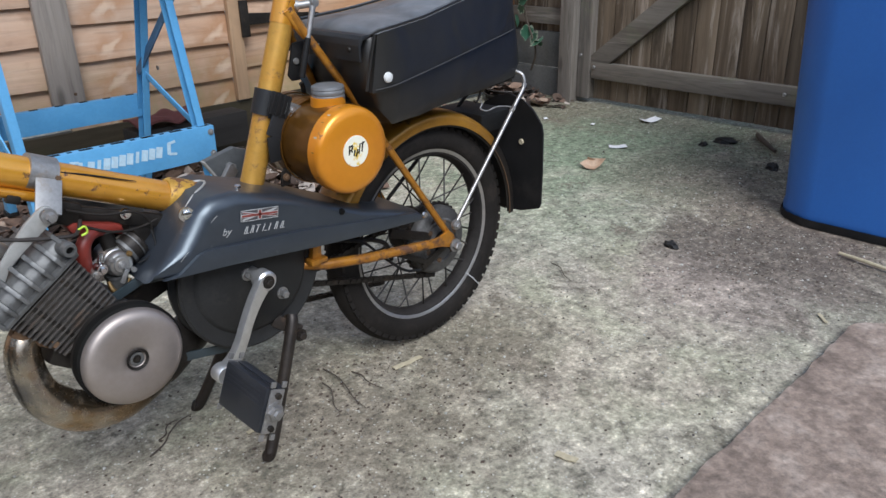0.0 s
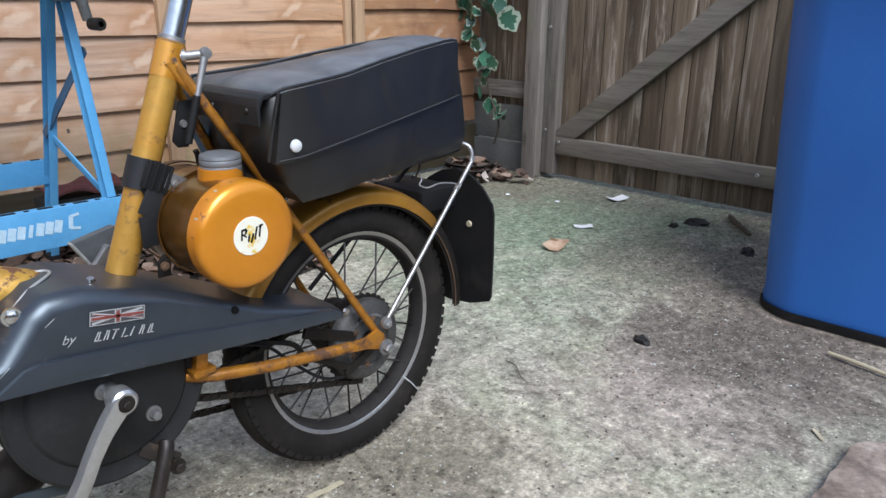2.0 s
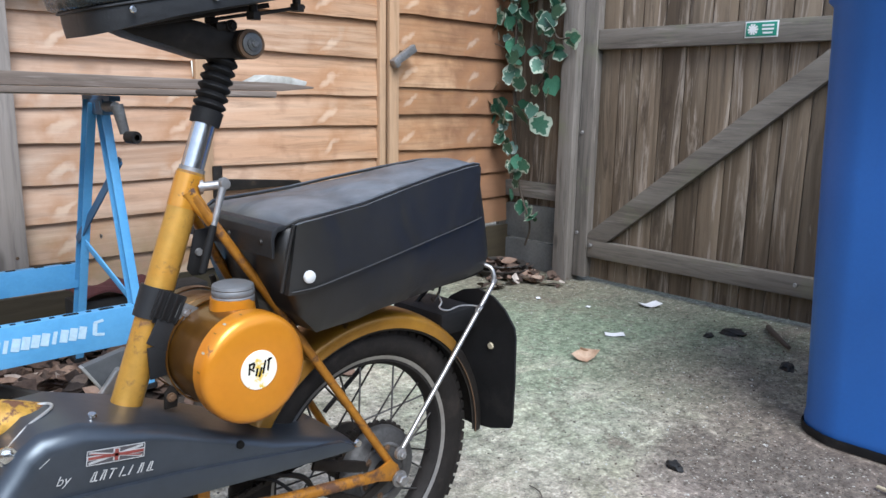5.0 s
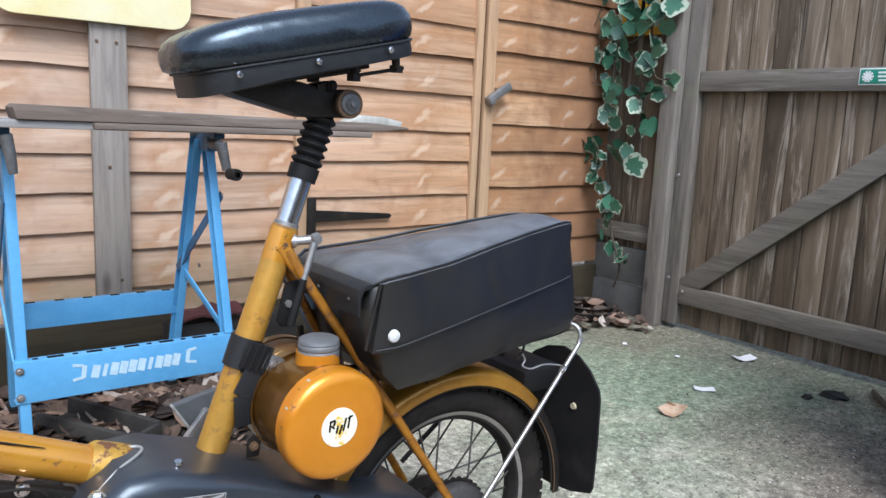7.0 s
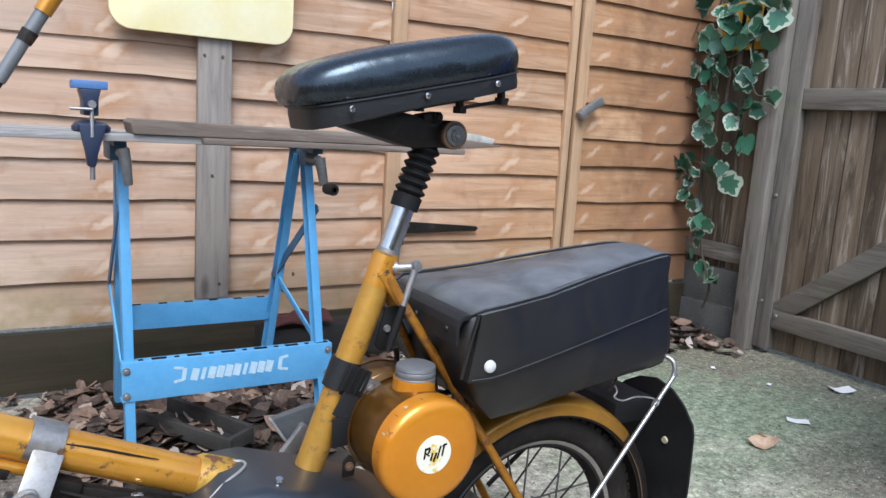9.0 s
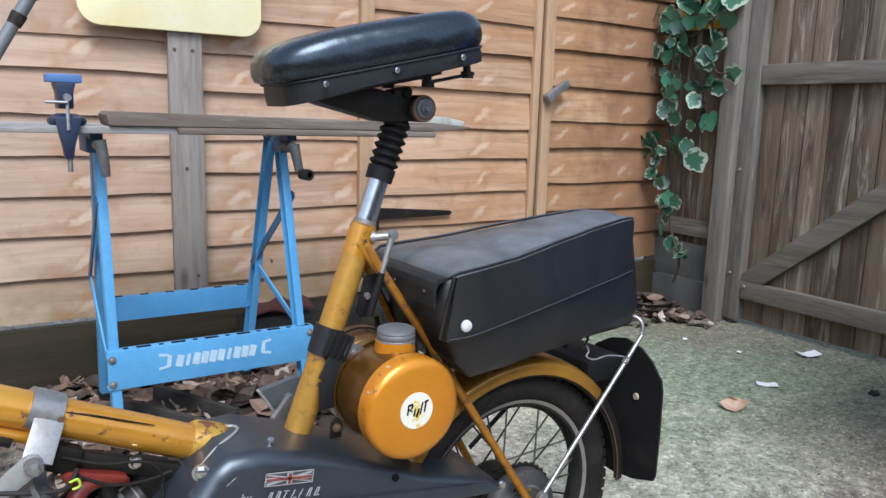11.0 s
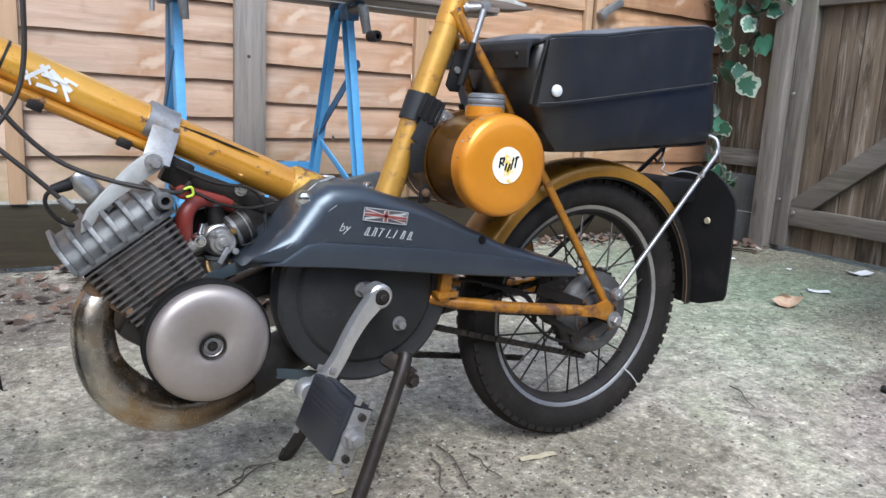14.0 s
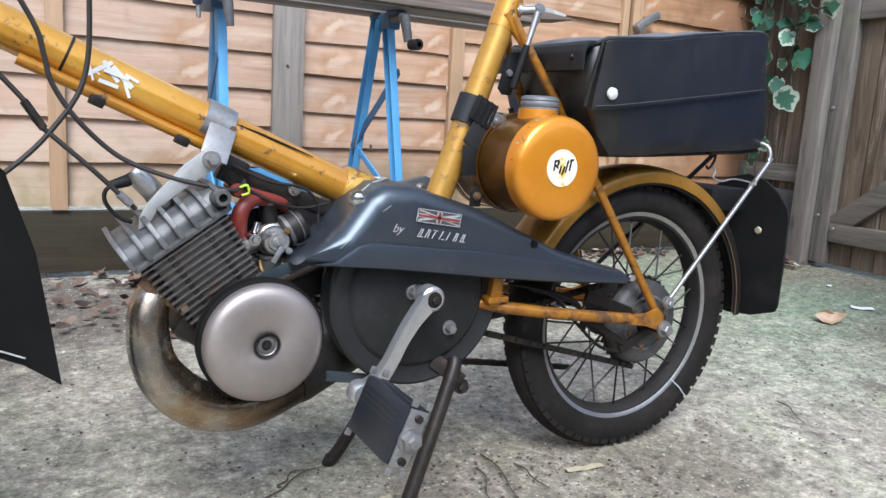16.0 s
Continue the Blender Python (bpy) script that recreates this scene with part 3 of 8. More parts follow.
M_LUMP = surface("black_lump", [(0.012, 0.012, 0.012), (0.03, 0.028, 0.026)], (0.5, 0.8), 0, 30, 120, 0.4, 0.4, 0.002)
M_LIT_TIP = surface("sunlit_plank_tip", [(0.36, 0.35, 0.30), (0.58, 0.57, 0.52)], (0.8, 0.9), 0, 30, 100, 0.2, 0.2)
M_IVY = surface("ivy_green", [(0.030, 0.11, 0.066), (0.058, 0.18, 0.105), (0.12, 0.28, 0.165)], (0.28, 0.45), 0, 30, 90, 0.3, 0.2, 0.001, vary=0.6)
M_IVYEDGE = surface("ivy_cream_edge", [(0.32, 0.40, 0.28), (0.56, 0.60, 0.47)], (0.35, 0.55), 0, 40, 90, 0.3, 0.1, 0.001, vary=0.4)
M_STEM = surface("ivy_stem", [(0.045, 0.035, 0.025), (0.08, 0.06, 0.04)], (0.7, 0.9), 0, 22, 90, 0.3, 0.2)
M_GREYCONC = surface("grey_concrete_board", [(0.10, 0.098, 0.09), (0.165, 0.16, 0.147)], (0.8, 0.95), 0, 6, 90, 0.4, 0.4, 0.003, spots=((0.065, 0.072, 0.042), 5, 0.54, 0.2))
M_DARKSTONE = surface("dark_dish_metal", [(0.05, 0.045, 0.04), (0.10, 0.09, 0.08)], (0.4, 0.6), 0.5, 9, 90, 0.3, 0.2)

# ---- mesh helpers ----


def finish(bm, sharp=38.0):
    bmesh.ops.recalc_face_normals(bm, faces=bm.faces)
    for f in bm.faces:
        f.smooth = True
    for e in bm.edges:
        e.smooth = len(e.link_faces) == 2 and e.calc_face_angle(0.0) < radians(sharp)


def part(name, bm, material, parent=None, label="", sharp=38.0):
    finish(bm, sharp)
    me = bpy.data.meshes.new(name)
    bm.to_mesh(me)
    bm.free()
    for m in material if isinstance(material, (list, tuple)) else [material]:
        me.materials.append(m)
    ob = new(name, me)
    if parent:
        ob.parent = parent
    if label:
        ob["label"] = label
    return ob


def thing(name, at, label, category, group="", kind=""):
    ob = new(name)
    ob.empty_display_size = 0.1
    ob.location = at
    return tagged(ob, label, category, group, kind)


def under(ob, parent):
    """Keep ob where it stands in the world, as a child of a parent that was moved."""
    ob.parent = parent
    ob.matrix_parent_inverse = Matrix.Translation(parent.location).inverted()
    return ob


def join(*bms):
    out = bmesh.new()
    me = bpy.data.meshes.new("tmp")
    for b in bms:
        b.to_mesh(me)
        out.from_mesh(me)
        b.free()
    bpy.data.meshes.remove(me)
    return out


def box(size, at=(0, 0, 0), turn=(0, 0, 0), bevel=0.0, seg=2):
    bm = bmesh.new()
    bmesh.ops.create_cube(bm, size=1.0)
    bmesh.ops.scale(bm, vec=size, verts=bm.verts)
    if bevel:
        bmesh.ops.bevel(bm, geom=bm.edges[:], offset=bevel, segments=seg, affect="EDGES", profile=0.6)
    bm.transform(pose(*at, *turn))
    return bm


def bar(a, b, width, thick, bevel=0.0, up=(0, 0, 1)):
    """A flat bar from a to b: width across, thick along the side nearest to up."""
    a, b = Vector(a), Vector(b)
    d = (b - a).normalized()
    w = d.cross(Vector(up))
    w = w.normalized() if w.length > 1e-4 else d.orthogonal().normalized()
    n = w.cross(d)
    bm = box(((b - a).length, width, thick), bevel=bevel)
    m = Matrix((d, w, n)).transposed().to_4x4()
    m.translation = (a + b) / 2
    bm.transform(m)
    return bm


def smooth_path(pts, per=6):
    """Catmull-Rom through the points."""
    P = [Vector(p) for p in pts]
    if len(P) < 3:
        return P
    out = []
    for i in range(len(P) - 1):
        p0, p1, p2, p3 = P[max(i - 1, 0)], P[i], P[i + 1], P[min(i + 2, len(P) - 1)]
        for s in range(per):
            t = s / per
            out.append(0.5 * ((2 * p1) + (p2 - p0) * t + (2 * p0 - 5 * p1 + 4 * p2 - p3) * t * t + (3 * p1 - p0 - 3 * p2 + p3) * t ** 3))
    return out + [P[-1]]


def tube(pts, radius, seg=14, curve=False, per=6, squash=1.0):
    """A round rod along a path; radius a number or one for each point."""
    src = [Vector(p) for p in pts]
    rad = list(radius) if isinstance(radius, (list, tuple)) else [radius] * len(src)
    if curve and len(src) > 2:
        P = smooth_path(src, per)
        R = [float(np.interp(i / per, range(len(rad)), rad)) for i in range(len(P))]
    else:
        P, R = src, rad
    bm = bmesh.new()
    d0 = (P[1] - P[0]).normalized()
    n = d0.orthogonal().normalized()
    rings = []
    for i, p in enumerate(P):
        d = (P[min(i + 1, len(P) - 1)] - P[max(i - 1, 0)]).normalized()
        n = (n - d * n.dot(d)).normalized()
        b = d.cross(n)
        rings.append([bm.verts.new(p + (n * math.cos(a) + b * math.sin(a) * squash) * R[i]) for a in (2 * math.pi * k / seg for k in range(seg))])
    for r0, r1 in zip(rings, rings[1:]):
        for k in range(seg):
            bm.faces.new((r0[k], r0[(k + 1) % seg], r1[(k + 1) % seg], r1[k]))
    bm.faces.new(rings[0][::-1])
    bm.faces.new(rings[-1])
    return bm


def lathe(profile, seg=48, start=0.0, sweep=360.0, closed=False, at=(0, 0, 0), turn=(0, 0, 0)):
    """Profile of (radius, height along +y) turned about the y axis."""
    bm = bmesh.new()
    full = abs(sweep - 360) < 1e-6
    n = seg if full else seg + 1
    rings = []
    for i in range(n):
        a = radians(start + sweep * i / seg)
        rings.append([bm.verts.new((r * math.cos(a), h, r * math.sin(a))) for r, h in profile])
    k = len(profile)
    for i in range(seg):
        r0, r1 = rings[i], rings[(i + 1) % n]
        for j in range(k if closed else k - 1):
            bm.faces.new((r0[j], r0[(j + 1) % k], r1[(j + 1) % k], r1[j]))
    if closed and not full:
        bm.faces.new(rings[0])
        bm.faces.new(rings[-1][::-1])
    bmesh.ops.remove_doubles(bm, verts=bm.verts, dist=1e-5)
    bmesh.ops.dissolve_degenerate(bm, edges=bm.edges, dist=1e-6)
    bm.transform(pose(*at, *turn))
    return bm


def slab(outline, y0, y1, bevel=0.0, seg=2):
    """An outline in x, z given thickness from y0 to y1."""
    bm = bmesh.new()
    f = bm.faces.new([bm.verts.new((x, y0, z)) for x, z in outline])
    ex = bmesh.ops.extrude_face_region(bm, geom=[f])
    bmesh.ops.translate(bm, verts=[v for v in ex["geom"] if isinstance(v, bmesh.types.BMVert)], vec=(0, y1 - y0, 0))
    bmesh.ops.recalc_face_normals(bm, faces=bm.faces)
    if bevel:
        bmesh.ops.bevel(bm, geom=bm.edges[:], offset=bevel, segments=seg, affect="EDGES", profile=0.6, clamp_overlap=True)
    return bm


def bolt(at, r=0.007, length=0.012, turn=(0, 0, 0)):
    """Hexagon head with washer, standing out along -y."""
    head = lathe([(0, -length), (r * 0.8, -length), (r, -length * 0.85), (r, 0), (0, 0)], 6, at=at, turn=turn)
    washer = lathe([(0, -0.002), (r * 1.45, -0.002), (r * 1.45, 0.001), (0, 0.001)], 16, at=at, turn=turn)
    return join(head, washer)

# ---- ground ----
FENCE_Y, GATE_X = 1.43, 1.95


def ground_height(x, y):
    h = 0.004 * noise.noise((x * 1.7, y * 1.7, 0.3)) + 0.0015 * noise.noise((x * 9, y * 9, 1.3))
    return h


def bed_height(x, y):
    """Soil and litter heaped up under the bench, towards the fence."""
    a = min(1, max(0, (y - 0.66) / 0.17)) * min(1, max(0, (x + 0.60) / 0.15)) * min(1, max(0, (0.75 - x) / 0.5))
    a = a * a * (3 - 2 * a)
    back = min(1, max(0, (y - 0.92) / 0.30))
    a *= 1 - 0.72 * back * back * (3 - 2 * back)
    return 0.095 * a * (0.92 + 0.25 * noise.noise((x * 4, y * 4, 5.0))) - 0.012


def grid_sheet(xs, ys, height):
    bm = bmesh.new()
    V = [[bm.verts.new((x, y, height(x, y))) for x in xs] for y in ys]
    for j in range(len(ys) - 1):
        for i in range(len(xs) - 1):
            bm.faces.new((V[j][i], V[j][i + 1], V[j + 1][i + 1], V[j + 1][i]))
    return bm


far = [-400, -120, -40, -15, -7, -4.5]
near = [-3 + 0.06 * i for i in range(117)]
steps = far + near + [5.5, 8, 16, 40, 120, 400]
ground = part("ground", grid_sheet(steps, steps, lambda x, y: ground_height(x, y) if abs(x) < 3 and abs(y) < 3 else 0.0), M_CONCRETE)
tagged(ground, "rough grey concrete yard with green algae", "ground", kind="structure")
xs = [-0.95 + 0.05 * i for i in range(37)]
ys = [0.55 + 0.05 * i for i in range(18)]
soil = part("soil_bed", grid_sheet(xs, ys, bed_height), M_SOIL)
tagged(soil, "dark damp soil heaped against the fence foot", "soil", kind="structure")

# ---- lap fence along the back ----
fence = thing("wall_north", (0.3, FENCE_Y, 0), "orange-brown larch lap fence with rough overlapping boards", "fence", kind="structure")
rng = random.Random(4)
# battens: x, width, proud of the boards
for bx, bw in ((-0.725, 0.042), (-1.35, 0.042), (0.481, 0.048), (1.207, 0.030), (1.259, 0.046), (-1.93, 0.05)):
    under(part("batten", box((bw, 0.022, 1.33), (bx, FENCE_Y - 0.011 - (0.008 if bw > 0.03 else 0.002), 0.855), bevel=0.003), M_BATTEN), fence)
# panels: from x, to x, lower edges of the boards
PANELS = ((-3.58, -1.95, (0.19, 0.305, 0.42, 0.54, 0.655, 0.77, 0.88, 1.0, 1.12, 1.24, 1.36)),
          (-1.905, -0.107, (0.20, 0.318, 0.437, 0.548, 0.654, 0.770, 0.886, 0.975, 1.09, 1.21, 1.33, 1.43)),
          (-0.104, 0.462, (0.16, 0.268, 0.384, 0.489, 0.604, 0.702, 0.845, 0.955, 1.06, 1.18, 1.30, 1.42)),
          (0.500, 1.196, (0.185, 0.295, 0.405, 0.518, 0.641, 0.751, 0.887, 1.022, 1.137, 1.26, 1.38)),
          (1.282, 1.98, (0.20, 0.315, 0.428, 0.541, 0.682, 0.788, 0.922, 1.062, 1.182, 1.30, 1.42)))
for x0, x1, edges in PANELS:
    for z in edges:
        bm = bmesh.new()
        n = max(3, int((x1 - x0) / 0.06))
        seed = rng.uniform(0, 50)
        rows = []
        for i in range(n + 1):
            x = x0 + (x1 - x0) * i / n
            wave = 0.007 * noise.noise((x * 2.2, seed, 0)) + 0.003 * noise.noise((x * 9, seed, 3))
            lo, hi = wave, 0.15
            yb = FENCE_Y + 0.006
            rows.append([bm.verts.new(p) for p in ((x, yb - 0.016, lo), (x, yb - 0.013, lo + 0.05), (x, yb + 0.004, hi), (x, yb + 0.010, hi), (x, yb - 0.003, lo))])
        for r0, r1 in zip(rows, rows[1:]):
            for k in range(5):
                bm.faces.new((r0[k], r0[(k + 1) % 5], r1[(k + 1) % 5], r1[k]))
        bm.faces.new(rows[0])
        bm.faces.new(rows[-1][::-1])
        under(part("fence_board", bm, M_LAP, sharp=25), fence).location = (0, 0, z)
under(part("fence_post", box((0.09, 0.08, 1.55), (1.235, FENCE_Y + 0.055, 0.775), bevel=0.004), M_BATTEN), fence)
under(part("gravel_board", box((5.56, 0.03, 0.17), (-0.80, FENCE_Y - 0.004, 0.10), bevel=0.004), M_GRAVELBOARD, label="dark mossy gravel board"), fence)
under(part("capping_rail", box((5.5, 0.05, 0.03), (-0.80, FENCE_Y, 1.54), bevel=0.004), M_BATTEN), fence)
under(part("hinge_strap", join(slab([(0.515, 0.436), (0.515, 0.478), (0.825, 0.456), (0.836, 0.447), (0.825, 0.439)], FENCE_Y - 0.027, FENCE_Y - 0.022, 0.001), box((0.032, 0.008, 0.12), (0.512, FENCE_Y - 0.037, 0.46), bevel=0.002)), M_BLACKMETAL, label="old black strap hinge"), fence)
clip = join(bar((1.243, FENCE_Y - 0.05, 0.876), (1.345, FENCE_Y - 0.045, 0.934), 0.03, 0.022, 0.004, up=(0, -1, 0)), bar((1.236, FENCE_Y - 0.05, 0.866), (1.256, FENCE_Y - 0.05, 0.880), 0.034, 0.03, 0.004, up=(0, -1, 0)))
tagged(part("turn_catch", clip, M_STEEL), "grey weathered turn catch screwed to a fence batten", "catch")

# ---- pale board on a stake ----
sign = thing("sign_board", (-0.11, FENCE_Y - 0.05, 0.2), "faded yellow board with rounded corners on a grey stake", "sign")
under(part("stake", box((0.094, 0.022, 0.98), (-0.105, FENCE_Y - 0.034, 0.747), bevel=0.003), M_STAKE), sign)
corner = []
for cx, cz, a0 in ((0.057, 1.058, -90), (0.057, 1.38, 0), (-0.327, 1.38, 90), (-0.327, 1.058, 180)):
    corner += [(cx + 0.055 * math.cos(radians(a0 + 15 * i)), cz + 0.055 * math.sin(radians(a0 + 15 * i))) for i in range(7)]
under(part("panel", slab(corner, FENCE_Y - 0.062, FENCE_Y - 0.047, 0.002), M_YELLOWSIGN), sign)
for i in range(5):
    under(part("bar", box((0.017, 0.002, 0.05), (-0.08 + 0.026 * i, FENCE_Y - 0.0625, 1.158), bevel=0.0004), M_INK), sign)
for bx, bz in ((-0.135, 0.955), (-0.085, 0.955), (-0.11, 0.62), (-0.085, 0.30)):
    under(part("nail", lathe([(0, -0.003), (0.004, -0.003), (0.005, 0), (0, 0)], 8, at=(bx, FENCE_Y - 0.045, bz)), M_RUST), sign)

# ---- corner, gate and side fence ----
side = thing("wall_east", (GATE_X + 0.03, 1.3, 0), "dark weathered vertical boards over grey gravel boards", "fence", kind="structure")
for z0, z1, x in ((0.0, 0.125, 1.962), (0.13, 0.285, 1.972)):
    under(part("gravel_board", box((0.03, 0.335, z1 - z0), (x, 1.2575, (z0 + z1) / 2), bevel=0.003), M_GREYCONC), side)
under(part("rail", box((0.03, 0.335, 0.07), (1.962, 1.2575, 0.355), bevel=0.003), M_GREYRAIL), side)
for i in range(5):
    under(part("fence_board", box((0.018, 0.087, 1.4), (1.99, 1.1 + 0.09 * i, 0.83), bevel=0.002), M_GATE), side)
for i in range(24):
    under(part("fence_board", box((0.018, 0.097, 1.52), (1.99, -0.86 - 0.1 * i, 0.76), bevel=0.002), M_GATE), side)

post = part("gate_post", box((0.11, 0.072, 1.6), (GATE_X - 0.012, 1.054, 0.79), bevel=0.005), M_GREYWOOD)
tagged(post, "weathered grey square timber gate post", "post", kind="structure")
gate = thing("door_1", (GATE_X, 0.2, 0.02), "closed weathered brown ledged and braced wooden garden gate", "gate", kind="structure")
gy0, gy1 = -0.62, 1.012
rng = random.Random(9)
y = gy0
while y < gy1 - 0.02:
    w = min(rng.uniform(0.088, 0.10), gy1 - y)
    under(part("gate_board", box((0.018, w - 0.004, 1.53), (GATE_X + 0.03 + rng.uniform(-0.002, 0.002), y + w / 2, 0.78), bevel=0.002), M_GATE), gate)
    y += w
under(part("stile", box((0.045, 0.064, 1.45), (GATE_X - 0.002, 0.984, 0.745), bevel=0.004), M_GREYWOOD), gate)
under(part("rail", box((0.036, gy1 - gy0 - 0.062, 0.072), (GATE_X, (gy0 + gy1) / 2 - 0.031, 0.144), bevel=0.004), M_GREYRAIL), gate)
under(part("rail", box((0.036, gy1 - gy0 - 0.062, 0.076), (GATE_X, (gy0 + gy1) / 2 - 0.031, 0.985), bevel=0.004), M_GREYRAIL), gate)
under(part("rail", box((0.036, gy1 - gy0 - 0.062, 0.08), (GATE_X, (gy0 + gy1) / 2 - 0.031, 1.475), bevel=0.004), M_GREYRAIL), gate)
under(part("brace", bar((GATE_X, 0.945, 0.162), (GATE_X, -0.06, 0.985), 0.080, 0.034, 0.004, up=(1, 0, 0)), M_GREYRAIL), gate)
for by, bz in ((1.0, 0.205), (0.93, 0.16), (0.1, 0.15), (1.0, 0.62)):
    under(part("bolt_head", lathe([(0, -0.006), (0.006, -0.006), (0.008, 0), (0, 0)], 10, at=(GATE_X - 0.024, by, bz), turn=(0, 0, -90)), M_STEEL), gate)

# plain fence closing the yard behind the camera and to the far side
for nm, sz, at in (("wall_south", (6.4, 0.05, 1.5), (-0.4, -3.9, 0.75)), ("wall_west", (0.05, 5.4, 1.5), (-3.6, -1.2, 0.75))):
    w_ = part(nm, box(sz, at, bevel=0.004), M_BATTEN if nm == "wall_west" else M_GREYWOOD)
    tagged(w_, "plain weathered timber yard fence", "fence", kind="structure")

# ---- blue bin ----
bin_outline = []
for cx, cy, a0, r in ((1.17, -0.33, 95, 0.095), (1.17, -0.78, 180, 0.095), (1.52, -0.78, 270, 0.095), (1.52, -0.33, 0, 0.095)):
    bin_outline += [(cx + r * math.cos(radians(a0 + 90 * i / 6)), cy + r * math.sin(radians(a0 + 90 * i / 6))) for i in range(7)]
bin_mid = Vector((1.35, -0.55))
bm = bmesh.new()
rings = []
for h, s, drop in ((0.0, 0.985, 0), (0.012, 1.0, 0), (0.035, 1.004, 0), (0.05, 0.995, 0), (0.3, 1.03, 0), (0.6, 1.065, 0), (0.95, 1.10, 0), (0.96, 1.13, 0), (1.0, 1.13, 0), (1.04, 1.05, 0), (1.06, 0.6, 0)):
    ring = []
    for x, y in bin_outline:
        bow = 0.028 * max(0, 1 - ((y + 0.55) / 0.26) ** 2) * (-1 if x < 1.35 else 1)
        ring.append(bm.verts.new((bin_mid.x + (x + bow - bin_mid.x) * s, bin_mid.y + (y - bin_mid.y) * s, h)))
    rings.append(ring)
for r0, r1 in zip(rings, rings[1:]):
    for i in range(len(r0)):
        bm.faces.new((r0[i], r0[(i + 1) % len(r0)], r1[(i + 1) % len(r0)], r1[i]))
bm.faces.new(rings[0][::-1])
bm.faces.new(rings[-1])
blue_bin = thing("bin", (bin_mid.x, bin_mid.y, 0), "smooth deep blue plastic bin standing on the concrete", "bin")
under(part("body", bm, M_BIN, sharp=50), blue_bin)
bm = bmesh.new()
rings = []
for h, s in ((0.001, 1.012), (0.014, 1.016), (0.022, 1.012)):
    ring = []
    for x, y in bin_outline:
        bow = 0.028 * max(0, 1 - ((y + 0.55) / 0.26) ** 2) * (-1 if x < 1.35 else 1)
        ring.append(bm.verts.new((bin_mid.x + (x + bow - bin_mid.x) * s, bin_mid.y + (y - bin_mid.y) * s, h)))
    rings.append(ring)
for r0, r1 in zip(rings, rings[1:]):
    for i in range(len(r0)):
        bm.faces.new((r0[i], r0[(i + 1) % len(r0)], r1[(i + 1) % len(r0)], r1[i]))
under(part("base_rim", bm, M_RUBBER), blue_bin)

# ---- flat board on the ground ----
bo = []
for cx, cy, a0, r in ((0.525, -0.70, 10, 0.09), (-0.72, -0.645, 90, 0.05), (-0.72, -1.15, 180, 0.05), (0.46, -1.15, 270, 0.05)):
    bo += [(cx + r * math.cos(radians(a0 + 14 * i)), cy + r * math.sin(radians(a0 + 14 * i))) for i in range(7)]
fine_bo = []
for i in range(len(bo)):
    p_, q_ = Vector(bo[i]), Vector(bo[(i + 1) % len(bo)])
    steps_ = max(1, int((q_ - p_).length / 0.018))
    for k in range(steps_):
        c_ = p_.lerp(q_, k / steps_)
        wob = 0.006 * noise.noise((c_.x * 26, c_.y * 26, 2.0)) + 0.005 * noise.noise((c_.x * 8, c_.y * 8, 5.0))
        fine_bo.append((c_.x + wob, c_.y + wob))
bo = fine_bo
bm = slab([(x, y) for x, y in bo], 0, 0.02, 0.004)
bm.transform(Matrix(((1, 0, 0, 0), (0, 0, 1, 0), (0, 1, 0, 0.003), (0, 0, 0, 1))))
tagged(part("ground_board", bm, M_BOARD), "flat worn brown board with a rounded corner on the concrete", "board")

# small sign on the middle rail of the gate
plate = thing("gate_sign", (GATE_X - 0.02, 0.30, 0.99), "small green sign with white border and bars on the gate rail", "sign")
under(part("plate", box((0.003, 0.112, 0.053), (GATE_X - 0.0195, 0.3015, 0.992), bevel=0.0008), M_WHITE), plate)
under(part("panel", box((0.0015, 0.104, 0.045), (GATE_X - 0.0216, 0.3015, 0.992), bevel=0.0004), M_SIGNGREEN), plate)
for a_ in range(0, 180, 36):
    under(part("star_bar", box((0.0008, 0.036, 0.006), (GATE_X - 0.0226 - 0.0001 * a_ / 36, 0.330, 0.992), (a_, 0, 0)), M_WHITE), plate)
for i in range(3):
    under(part("bar", box((0.0008, 0.040 - 0.007 * (i == 2), 0.006), (GATE_X - 0.0226, 0.279, 1.004 - 0.012 * i)), M_WHITE), plate)

# ---- moped ----
moped = thing("moped", (0, 0, 0), "old gold-painted moped with black seat, engine and centre stand", "moped")
AXLE = (0, 0, 0.211)


